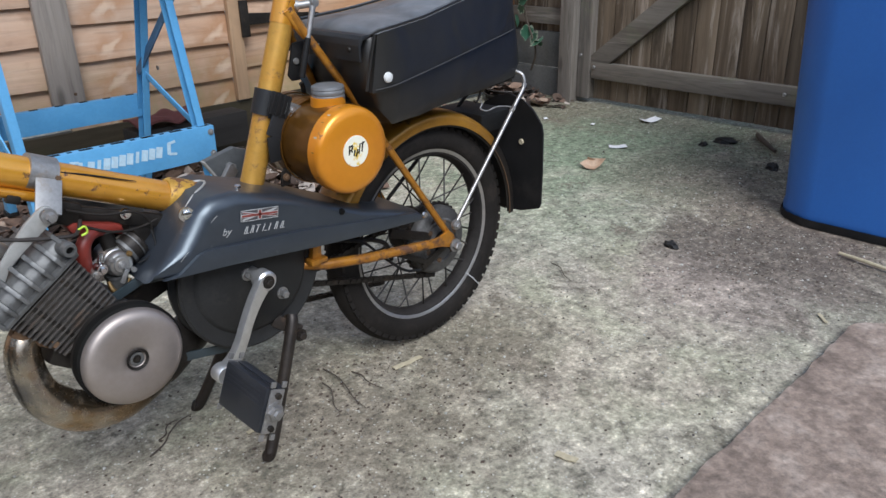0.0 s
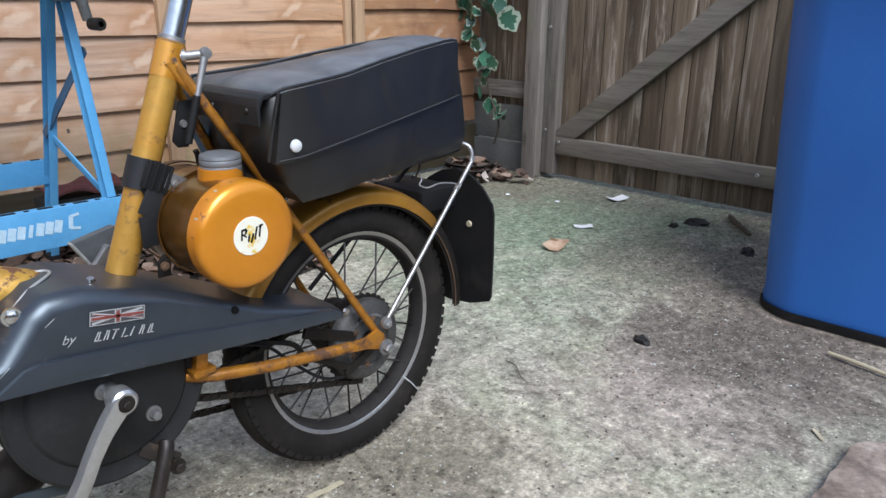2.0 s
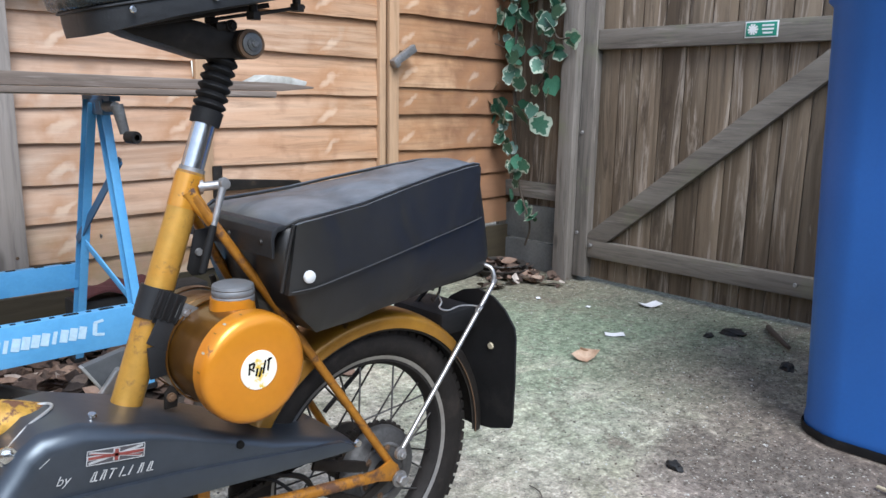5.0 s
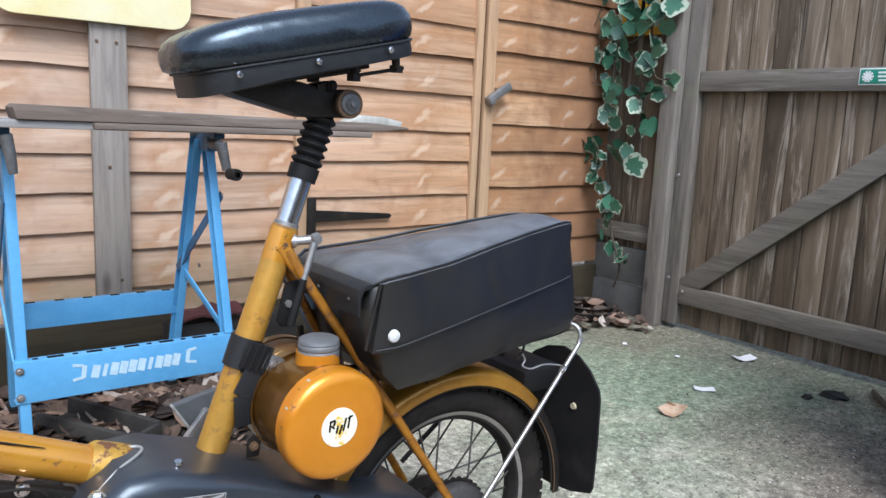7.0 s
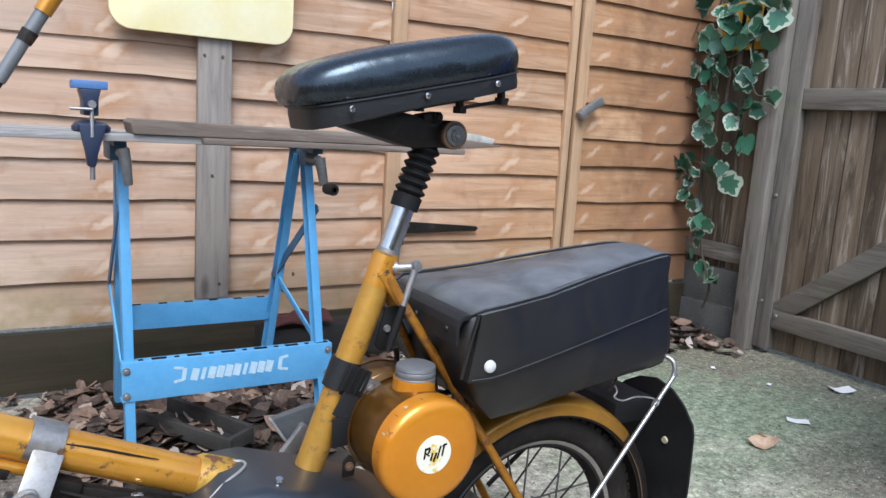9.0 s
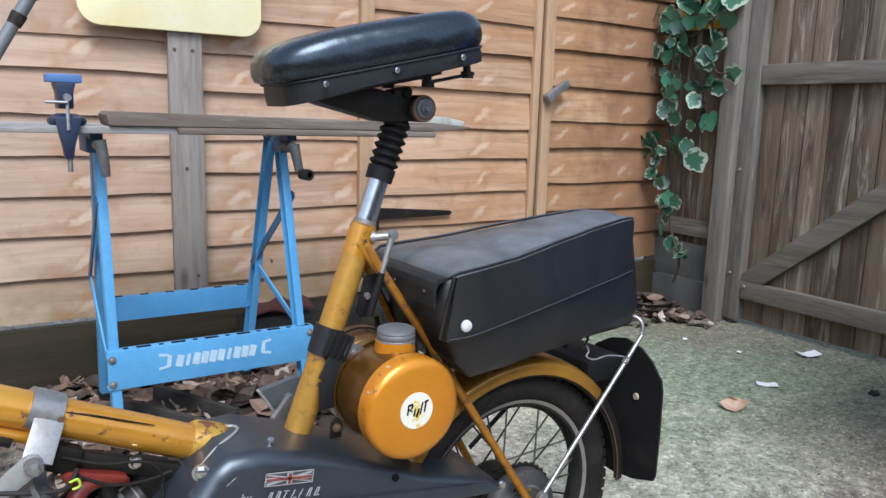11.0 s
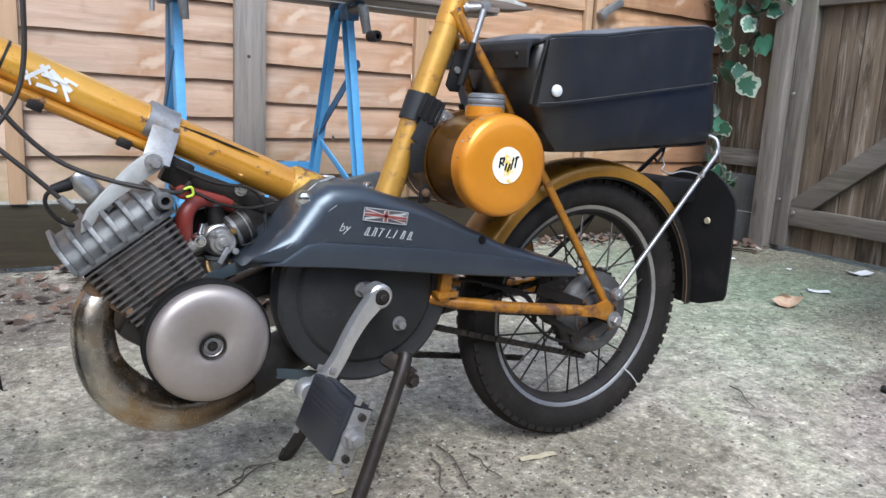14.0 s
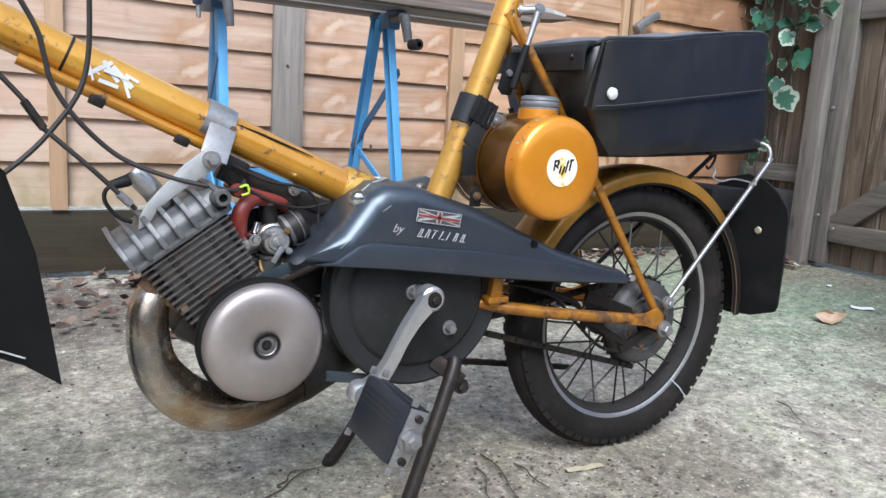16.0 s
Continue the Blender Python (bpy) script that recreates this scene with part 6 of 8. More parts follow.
part("lower_flange", engine_box(0.1265, 0.1325, -0.0575, 0.0565, -0.0795, 0.052, 0.002), M_CAST, head)
for i in range(7):
    w = -0.0565 + 0.0185 * i
    lift = 0.1665 - 0.0006 * (i - 2.2) ** 2
    fin = slab([(-0.0815, 0.131), (-0.0805, 0.1450), (-0.070, lift - 0.006), (-0.056, lift), (0.03, lift), (0.046, 0.155), (0.049, 0.131)], w - 0.0027, w + 0.0027, 0.0012)
    fin.transform(crown_turn)
    part("fin", fin, M_CAST, head)
boss_at = Vector((-0.6325, -0.083, 0.4030))
part("boss", join(tube([boss_at + Vector((0.0, 0.05, -0.008)), boss_at], [0.011, 0.0092], 20), lathe([(0.0045, -0.006), (0.0078, -0.006), (0.0088, -0.003), (0.0088, 0.002), (0.0045, 0.002)], 24, closed=True, at=boss_at)), M_CAST, head, "threaded boss on the head")
part("boss_hole", lathe([(0, -0.0015), (0.0046, -0.0015), (0.0046, 0.001), (0, 0.001)], 16, at=boss_at), M_INK, head)
part("spark_plug", join(tube([(-0.680, -0.026, 0.391), (-0.6862, -0.028, 0.398), (-0.707, -0.030, 0.4205), (-0.711, -0.030, 0.4245)], [0.0105, 0.0115, 0.0115, 0.0085], 20), lathe([(0, -0.004), (0.013, -0.004), (0.013, 0.004), (0, 0.004)], 6, at=(-0.682, -0.026, 0.393), turn=(90, 42, 0))), M_ALU, moped, "grey metal spark plug cap")
part("plug_cap", tube([(-0.708, -0.031, 0.419), (-0.7166, -0.032, 0.4141), (-0.7315, -0.033, 0.4092)], [0.0060, 0.0062, 0.0050], 14), M_RUBBER, moped)
part("exhaust", tube([(-0.665, -0.03, 0.300), (-0.686, -0.045, 0.303), (-0.700, -0.052, 0.278), (-0.697, -0.055, 0.232), (-0.679, -0.055, 0.198), (-0.646, -0.053, 0.172), (-0.60, -0.048, 0.164), (-0.55, -0.035, 0.175), (-0.49, -0.01, 0.192), (-0.41, 0.03, 0.205)], [0.016, 0.0175, 0.0205, 0.0225, 0.0255, 0.027, 0.0275, 0.028, 0.028, 0.024], 28, True, 7), M_PIPE, moped, "fat scorched steel exhaust pipe")
part("silencer", tube([(-0.540, -0.032, 0.1785), (-0.53, -0.028, 0.181), (-0.49, -0.01, 0.192), (-0.41, 0.03, 0.205)], [0.0282, 0.0305, 0.031, 0.028], 28, True, 7), M_BLACKMETAL, moped, "sooty black silencer")
part("exhaust_flange", join(box((0.05, 0.012, 0.02), (-0.685, -0.06, 0.303), (0, 40, 0), 0.003), bolt((-0.668, -0.068, 0.288), 0.005, 0.008)), M_RUST, moped)
part("engine_plate", slab([(-0.6484, 0.4456), (-0.6440, 0.4485), (-0.6384, 0.4499), (-0.6320, 0.4480), (-0.6285, 0.4420), (-0.6290, 0.4350), (-0.6335, 0.4290), (-0.655, 0.4145), (-0.672, 0.4020), (-0.690, 0.3870), (-0.698, 0.372), (-0.7083, 0.3662), (-0.7075, 0.3780), (-0.7025, 0.3903), (-0.6815, 0.4145), (-0.6621, 0.4351)], -0.053, -0.047, 0.0015), M_PLATE, moped, "pale alloy engine mounting plate")
part("engine_plate_bolt", join(bolt((-0.6376, -0.060, 0.4395), 0.0062, 0.011), lathe([(0, -0.0015), (0.0088, -0.0015), (0.0088, 0.0015), (0, 0.0015)], 20, at=(-0.6376, -0.0545, 0.4395))), M_STEEL, moped)
clampdir = Vector((-0.353, 0, 0.154)).normalized()
cc = Vector((-0.622, 0, 0.4748))
part("tube_clamp", join(tube([cc - clampdir * 0.016, cc + clampdir * 0.016], 0.0228, 28), bar((-0.618, -0.022, 0.472), (-0.634, -0.046, 0.438), 0.029, 0.004, 0.001, up=(0, -1, 0.35))), M_STEEL, moped, "bare steel tube clamp")
part("clamp_bolt", tube([cc + Vector((0.014, -0.020, -0.004)), cc + Vector((0.014, -0.0255, -0.004))], 0.0032, 8), M_RUST, moped)
decal = []
for a, b, w in (((-0.752, 0.529), (-0.738, 0.519), 0.003), ((-0.750, 0.518), (-0.727, 0.531), 0.004), ((-0.735, 0.532), (-0.722, 0.512), 0.004), ((-0.740, 0.513), (-0.722, 0.507), 0.004), ((-0.727, 0.527), (-0.709, 0.507), 0.005), ((-0.715, 0.520), (-0.703, 0.513), 0.003), ((-0.716, 0.512), (-0.712, 0.497), 0.003), ((-0.748, 0.526), (-0.745, 0.512), 0.002), ((-0.735, 0.523), (-0.712, 0.515), 0.003)):
    lift_ = 0.0204 + 0.00022 * len(decal)
    decal.append(bar((a[0], -lift_, a[1]), (b[0], -lift_, b[1]), w, 0.0004, up=(0, 1, 0)))
part("frame_decal", join(*decal), M_WHITE, moped, "worn white decal scrawl on the tube")

CX, CZ = -0.5635, 0.3490
carb = part("carburettor", join(lathe([(0, -0.048), (0.0095, -0.048), (0.0105, -0.0463), (0.0140, -0.0458), (0.0162, -0.0430), (0.0168, -0.034), (0.0185, -0.033), (0.0185, -0.024), (0.0150, -0.022), (0.0150, 0.01), (0, 0.01)], 32, at=(CX, 0, CZ)), box((0.040, 0.026, 0.022), (CX + 0.006, -0.018, CZ + 0.008), (0, -24, 0), 0.004), tube([(CX - 0.036, -0.022, CZ - 0.012), (CX - 0.006, -0.02, CZ + 0.002)], [0.0095, 0.0115], 18)), M_ALU, moped, "cast alloy carburettor")
part("carb_screw", join(lathe([(0, -0.0495), (0.0052, -0.0495), (0.0058, -0.047), (0, -0.047)], 18, at=(CX, 0, CZ)), bolt((CX, -0.050, CZ), 0.0028, 0.004)), M_STEEL, carb)
part("banjo", join(lathe([(0, -0.006), (0.0062, -0.006), (0.0078, -0.003), (0.0078, 0.004), (0, 0.004)], 18, at=(-0.5905, -0.046, 0.3535)), bolt((-0.5905, -0.053, 0.3535), 0.0045, 0.006), tube([(-0.589, -0.044, 0.358), (-0.585, -0.042, 0.3705)], 0.0032, 10)), M_CHROME, carb, "bright banjo union")
part("inlet_flange", join(box((0.009, 0.012, 0.030), (-0.601, -0.040, 0.3405), (0, 28, 0), 0.002), bolt((-0.6035, -0.048, 0.333), 0.0042, 0.006), bolt((-0.598, -0.048, 0.347), 0.0042, 0.006)), M_ALU, carb)
part("float_bowl", join(lathe([(0, -0.022), (0.012, -0.021), (0.0135, -0.016), (0.0135, -0.003), (0.0152, -0.002), (0.0152, 0.002), (0, 0.002)], 28, at=(CX - 0.002, -0.026, CZ - 0.019), turn=(90, 0, 0))), M_CAST, carb, "dark float bowl")
part("bowl_nut", lathe([(0, -0.006), (0.005, -0.006), (0.005, 0), (0, 0)], 6, at=(CX - 0.002, -0.026, CZ - 0.041), turn=(90, 0, 0)), M_BRASS, carb)
part("throttle_lever", bar((CX + 0.004, -0.0515, CZ - 0.005), (CX - 0.006, -0.0525, CZ - 0.022), 0.006, 0.0028, 0.001, up=(0, 1, 0)), M_STEEL, carb)
part("cover_screw", bolt((CX - 0.012, -0.048, CZ + 0.011), 0.0026, 0.004), M_STEEL, carb)
part("cover_screw", bolt((CX + 0.013, -0.048, CZ - 0.010), 0.0026, 0.004), M_STEEL, carb)
part("cover_screw", bolt((CX + 0.011, -0.048, CZ + 0.013), 0.0026, 0.004), M_BRASS, carb)
part("mixing_chamber", tube([(CX + 0.002, -0.018, CZ + 0.012), (CX - 0.004, -0.016, CZ + 0.040)], [0.0105, 0.0100], 20), M_BLACKMETAL, carb)
part("carb_top", lathe([(0.0102, 0), (0.0115, 0), (0.0115, 0.007), (0.0085, 0.010), (0.003, 0.012), (0, 0.012)], 20, at=(CX - 0.004, -0.016, CZ + 0.0385), turn=(90, 0, 0)), M_CAST, carb)
part("air_filter", tube([(CX + 0.012, -0.026, CZ + 0.006), (CX + 0.034, -0.024, CZ + 0.017), (CX + 0.037, -0.024, CZ + 0.0185)], [0.0185, 0.0195, 0.016], 28), M_BLACKMETAL, carb, "round black air filter")
part("filter_band", tube([(CX + 0.0145, -0.026, CZ + 0.0072), (CX + 0.0185, -0.0257, CZ + 0.0092)], 0.0199, 28), M_CAST, carb, "dull filter clip")
part("filter_band", tube([(CX + 0.0270, -0.025, CZ + 0.0135), (CX + 0.0285, -0.0248, CZ + 0.0142)], 0.0200, 28), M_CAST, carb)
# black sheet added to stand for the shade behind the carburettor
part("inner_shield", slab([(-0.625, 0.352), (-0.60, 0.372), (-0.545, 0.385), (-0.49, 0.372), (-0.50, 0.335), (-0.56, 0.318), (-0.61, 0.325)], 0.016, 0.022, 0.002), M_BLACKMETAL, moped, "black sheet added as the shade behind the carburettor")
part("air_box", box((0.062, 0.05, 0.046), (-0.508, 0.012, 0.362), (0, 18, 0), 0.010), M_BLACKMETAL, moped, "grimy black air box")
part("overflow_hose", tube([(-0.578, -0.03, 0.325), (-0.577, -0.036, 0.315), (-0.570, -0.038, 0.309), (-0.560, -0.036, 0.312), (-0.552, -0.032, 0.322)], 0.0032, 10, True), M_BRASS, moped, "brown overflow hose")
part("choke_cable", tube([(CX + 0.020, -0.047, CZ - 0.004), (CX + 0.036, -0.046, CZ - 0.001), (CX + 0.050, -0.040, CZ + 0.010), (CX + 0.052, -0.03, CZ + 0.028)], 0.0013, 8, True), M_RUBBER, moped)
part("inlet_pipe", tube([(-0.64, -0.02, 0.325), (-0.620, -0.030, 0.332), (-0.602, -0.032, 0.340)], [0.012, 0.0125, 0.0125], 16, True), M_CAST, moped)
part("intake_hose", tube([(-0.601, -0.03, 0.345), (-0.604, -0.034, 0.362), (-0.600, -0.034, 0.384), (-0.585, -0.028, 0.394), (-0.560, -0.018, 0.390), (-0.545, -0.015, 0.382)], [0.0088, 0.0098, 0.0092, 0.0080, 0.0062, 0.005], 16, True), M_RED, moped, "dull red plastic intake elbow")
part("intake_lid", slab([(-0.612, 0.4085), (-0.604, 0.4125), (-0.556, 0.3985), (-0.545, 0.3930), (-0.549, 0.3865), (-0.575, 0.3905), (-0.606, 0.3965)], -0.028, 0.010, 0.003), M_RED, moped, "flat red plastic intake lid")
part("coil_bracket", join(bar((-0.62, -0.01, 0.43), (-0.47, -0.01, 0.372), 0.014, 0.018, 0.003), box((0.03, 0.02, 0.03), (-0.607, -0.015, 0.425), (0, 25, 0), 0.004)), M_BLACKMETAL, moped)
part("bracket_bolt", bolt((-0.537, -0.02, 0.405), 0.005, 0.008), M_CHROME, moped)
part("wire_tag", tube([(-0.606, -0.045, 0.409), (-0.598, -0.047, 0.412), (-0.596, -0.046, 0.404), (-0.603, -0.045, 0.401)], 0.0014, 8, True), surface("lime_tape", [(0.5, 0.7, 0.05), (0.55, 0.75, 0.08)], (0.5, 0.6), 0, 10, 60, 0.1, 0), moped)
cables = (
    ("control_cable", M_CABLE, 0.0025, [(-0.83, -0.055, 0.62), (-0.796, -0.05, 0.560), (-0.788, -0.05, 0.531), (-0.782, -0.05, 0.506), (-0.761, -0.05, 0.473), (-0.724, -0.05, 0.439), (-0.677, -0.052, 0.420), (-0.620, -0.055, 0.408), (-0.606, -0.045, 0.408), (-0.596, -0.03, 0.415)]),
    ("control_cable", M_CABLE, 0.0025, [(-0.765, -0.05, 0.74), (-0.750, -0.05, 0.64), (-0.749, -0.05, 0.586), (-0.751, -0.05, 0.534), (-0.760, -0.05, 0.499), (-0.783, -0.05, 0.464), (-0.807, -0.05, 0.437), (-0.840, -0.05, 0.410), (-0.90, -0.05, 0.375)]),
    ("control_cable", M_CABLE, 0.0025, [(-0.86, -0.05, 0.55), (-0.807, -0.05, 0.491), (-0.797, -0.05, 0.471), (-0.778, -0.05, 0.453), (-0.750, -0.05, 0.427), (-0.722, -0.048, 0.399), (-0.710, -0.045, 0.387)]),
    ("ignition_lead", M_BLACKMETAL, 0.0022, [(-0.730, -0.033, 0.4098), (-0.7365, -0.033, 0.404), (-0.7375, -0.033, 0.394), (-0.7301, -0.033, 0.3818), (-0.7209, -0.033, 0.3747), (-0.712, -0.033, 0.372)]),
    ("wire", M_BLACKMETAL, 0.0018, [(-0.61, -0.03, 0.432), (-0.57, -0.03, 0.415), (-0.53, -0.03, 0.408), (-0.512, -0.03, 0.39), (-0.51, -0.03, 0.37)]),
    ("wire", M_BLACKMETAL, 0.0018, [(-0.60, -0.03, 0.41), (-0.565, -0.035, 0.392), (-0.53, -0.03, 0.385), (-0.50, -0.03, 0.39)]),
    ("fuel_hose", M_BLACKMETAL, 0.003, [(-0.50, -0.04, 0.33), (-0.515, -0.045, 0.345), (-0.53, -0.045, 0.34)]),
)
for nm, mt, rr_, pts in cables:
    part(nm, tube(pts, rr_, 8, True, 8), mt, moped)
part("cable_adjuster", tube([(-0.806, -0.05, 0.489), (-0.790, -0.05, 0.464)], 0.0040, 10), M_BLACKMETAL, moped)
part("cable_adjuster", tube([(-0.726, -0.049, 0.403), (-0.715, -0.047, 0.392)], 0.0042, 10), M_STEEL, moped)

# front end, mostly out of view
front = wheel("front_wheel", -1.08)
guard(-1.08, 20, 150)
fl = bmesh.new()
rows = []
for z, xr in ((0.47, -0.860), (0.43, -0.822), (0.36, -0.801), (0.29, -0.791), (0.238, -0.784)):
    line = []
    for k, (dx, y_) in enumerate(((0.0, -0.128), (-0.03, -0.112), (-0.075, -0.102), (-0.13, -0.098), (-0.19, -0.098))):
        zz = z + (0.017 * k if z < 0.26 else 0)
        line.append((fl.verts.new((xr + dx, y_, zz)), fl.verts.new((xr + dx, y_ + 0.004, zz))))
    rows.append(line)
for a, b in zip(rows, rows[1:]):
    for k in range(4):
        fl.faces.new((a[k][0], a[k + 1][0], b[k + 1][0], b[k][0]))
        fl.faces.new((a[k + 1][1], a[k][1], b[k][1], b[k + 1][1]))
    fl.faces.new((a[0][1], a[0][0], b[0][0], b[0][1]))
    fl.faces.new((a[4][0], a[4][1], b[4][1], b[4][0]))
for a in (rows[0], rows[-1]):
    for k in range(4):
        fl.faces.new((a[k][0], a[k][1], a[k + 1][1], a[k + 1][0]))
part("mudflap", fl, M_INK, moped, "black front mudflap with a white scuff")
part("scuff", bar((-0.838, -0.109, 0.272), (-0.812, -0.121, 0.264), 0.0013, 0.001, up=(0.3, 1, 0)), M_FADEDPRINT, moped)
for s in (-1, 1):
    part("fork_leg", tube([(-0.935, s * 0.06, 0.64), (-0.97, s * 0.065, 0.48), (-1.06, s * 0.07, 0.225)], 0.013, 14), M_GOLD, moped)
part("fork_crown", join(box((0.04, 0.15, 0.03), (-0.945, 0, 0.655), (0, -18, 0), 0.008), tube([(-0.945, 0, 0.65), (-0.975, 0, 0.80)], 0.014, 16)), M_GOLD, moped)
lever = part("lever_cable", tube([(-0.93, -0.05, 0.70), (-0.85, -0.10, 0.722), (-0.745, -0.12, 0.735), (-0.688, -0.122, 0.772), (-0.654, -0.122, 0.823), (-0.613, -0.122, 0.894), (-0.582, -0.122, 0.948), (-0.56, -0.124, 1.0)], 0.0042, 12, True), M_RUBBER, moped, "thick grey-black control cable")
part("sleeve", tube([(-0.652, -0.122, 0.826), (-0.634, -0.122, 0.858)], 0.0052, 14), M_CAP, lever)
part("sleeve", tube([(-0.629, -0.122, 0.866), (-0.620, -0.122, 0.882)], 0.0055, 14), M_CAP, lever)
part("sleeve_ring", tube([(-0.634, -0.122, 0.857), (-0.629, -0.122, 0.866)], [0.0058, 0.0066], 14), M_BLACKMETAL, lever)
part("collar", tube([(-0.6205, -0.122, 0.881), (-0.609, -0.122, 0.901)], [0.0068, 0.0072], 20), M_GOLD, lever, "gold-painted cable collar")

# ---- bag on the rack ----
bag = thing("rack_bag", (0, 0, 0.47), "black vinyl bag with a buttoned side flap on the rear rack", "bag")


def bag_ring(x, yn, yf, zt, zb, cut=0.02, crown=0.012):
    """Section across the bag: near side yn, far side yf."""
    w = yf - yn
    pts = [(yn + 0.012, zb), (yn + 0.002, zb + cut), (yn, (zb + zt) / 2), (yn + 0.001, zt - 0.008), (yn + 0.007, zt), (yn + w * 0.3, zt + crown), (yn + w * 0.5, zt + crown * 1.15), (yn + w * 0.7, zt + crown), (yf - 0.007, zt), (yf - 0.001, zt - 0.008), (yf, (zb + zt) / 2), (yf - 0.002, zb + cut), (yf - 0.012, zb)]
    return [Vector((x, y_, z_)) for y_, z_ in pts]


stations = ((-0.192, -0.094, 0.084, 0.590, 0.556, 0.010, 0.0), (-0.186, -0.103, 0.091, 0.598, 0.528, 0.02, 0.002), (-0.170, -0.110, 0.095, 0.604, 0.492, 0.02, 0.004), (-0.14, -0.1085, 0.093, 0.607, 0.461, 0.02, 0.006), (-0.07, -0.099, 0.084, 0.614, 0.461, 0.02, 0.006), (0.0, -0.087, 0.072, 0.626, 0.465, 0.02, 0.005), (0.08, -0.073, 0.058, 0.638, 0.470, 0.02, 0.006), (0.15, -0.061, 0.047, 0.647, 0.474, 0.02, 0.006), (0.184, -0.0535, 0.040, 0.649, 0.478, 0.02, 0.004), (0.192, -0.050, 0.037, 0.645, 0.484, 0.02, 0.002))
fine_x = sorted(set([s[0] for s in stations] + [-0.16 + 0.34 * i / 34 for i in range(35)]))
stations = [tuple([x] + [float(np.interp(x, [s[0] for s in stations], [s[j] for s in stations])) for j in range(1, 7)]) for x in fine_x]


def crease(p, top_z):
    """Sagging vinyl: broad dents on the lid, light ripples down the sides."""
    lid = 0.9 if p.z > top_z + 0.0005 else 0.2
    return lid * (0.0085 * noise.noise((p.x * 11, p.y * 8, 2.0)) + 0.0020 * noise.noise((p.x * 30, p.y * 18, 7.0)))


bm = bmesh.new()
V = [[bm.verts.new(p + Vector((max(0, p.x - 0.08) / 0.112 * (s[3] - p.z) / 0.17 * 0.036, 0.0025 * noise.noise(p * 14) + 0.0012 * noise.noise(p * 31), crease(p, s[3])))) for p in bag_ring(*s)] for s in stations]
for r0, r1 in zip(V, V[1:]):
    for i in range(len(r0)):
        bm.faces.new((r0[i], r0[(i + 1) % len(r0)], r1[(i + 1) % len(r0)], r1[i]))
bm.faces.new(V[0][::-1])
bm.faces.new(V[-1])
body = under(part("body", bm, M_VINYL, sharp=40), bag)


def near_side(x, z, lift=0.002):
    xs_ = [s[0] for s in stations]
    return Vector((x, float(np.interp(x, xs_, [s[1] for s in stations])) - lift, z))


def zt_at(x):
    return float(np.interp(x, [s[0] for s in stations], [s[3] for s in stations]))


fb = bmesh.new()
cols_ = []
for i in range(43):
    x = -0.176 + 0.366 * i / 42
    low = 0.519 + 0.046 * min(1, max(0, (x + 0.176) / 0.366))
    if i == 0:
        x_low = x - 0.010
    else:
        x_low = x
    col_ = []
    for k in range(5):
        z = zt_at(x) - 0.002 + (low - zt_at(x)) * k / 4
        xx = x + (x_low - x) * k / 4
        ripple = 0.0036 * noise.noise((x * 15, z * 5, 2.0)) + 0.0015 * noise.noise((x * 38, z * 9, 4.0))
        p = near_side(xx, z, 0.0055 + ripple)
        col_.append((fb.verts.new(p), fb.verts.new(p + Vector((0, 0.009, 0)))))
    cols_.append(col_)
for a, b in zip(cols_, cols_[1:]):
    for k in range(4):
        fb.faces.new((a[k][0], a[k + 1][0], b[k + 1][0], b[k][0]))
    fb.faces.new((a[4][0], a[4][1], b[4][1], b[4][0]))
    fb.faces.new((a[0][1], a[0][0], b[0][0], b[0][1]))
for c_ in (cols_[0], cols_[-1]):
    for k in range(4):
        fb.faces.new((c_[k][0], c_[k][1], c_[k + 1][1], c_[k + 1][0]))
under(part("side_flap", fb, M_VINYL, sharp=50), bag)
seam = [near_side(-0.176 + 0.366 * i / 20 - (0.008 if i == 0 else 0), 0.5215 + 0.046 * i / 20, 0.0100) for i in range(21)]
under(part("stitching", tube(seam, 0.0009, 5), surface("grey_thread", [(0.035, 0.035, 0.035), (0.055, 0.055, 0.055)], (0.6, 0.8), 0, 40, 200, 0.3, 0)), bag)
piping = [near_side(x, zt_at(x) + 0.0012, 0.001) for x in [-0.19 + 0.38 * i / 20 for i in range(21)]]
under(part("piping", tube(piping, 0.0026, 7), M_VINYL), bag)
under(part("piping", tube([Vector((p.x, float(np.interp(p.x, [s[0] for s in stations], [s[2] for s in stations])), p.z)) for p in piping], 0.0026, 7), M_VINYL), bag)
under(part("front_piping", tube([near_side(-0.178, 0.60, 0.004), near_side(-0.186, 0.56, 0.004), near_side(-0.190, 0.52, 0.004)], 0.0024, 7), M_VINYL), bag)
under(part("snap_button", lathe([(0, -0.004), (0.004, -0.0038), (0.0072, -0.002), (0.0078, 0.001), (0, 0.001)], 20, at=near_side(-0.163, 0.538, 0.009)), M_WHITE, label="white snap button"), bag)
for yy in (-0.088, -0.015, 0.06):
    under(part("stud", lathe([(0, -0.002), (0.003, -0.0018), (0.0042, 0.001), (0, 0.001)], 14, at=(-0.2085, yy, 0.580), turn=(0, 0, -90)), M_BLACKMETAL), bag)
strip_ = slab([(-0.188, 0.6005), (-0.200, 0.5995), (-0.206, 0.595), (-0.208, 0.586), (-0.207, 0.564), (-0.2035, 0.563), (-0.203, 0.585), (-0.199, 0.593), (-0.188, 0.595)], -0.110, 0.097, 0.0012)
under(part("front_fold", strip_, M_SKIRT, label="matt black studded strip across the bag's front"), bag)

# ---- portable workbench ----
bench = thing("workbench", (-0.2, 0.9, 0.09), "sky-blue folding portable workbench standing on leaf litter", "workbench")


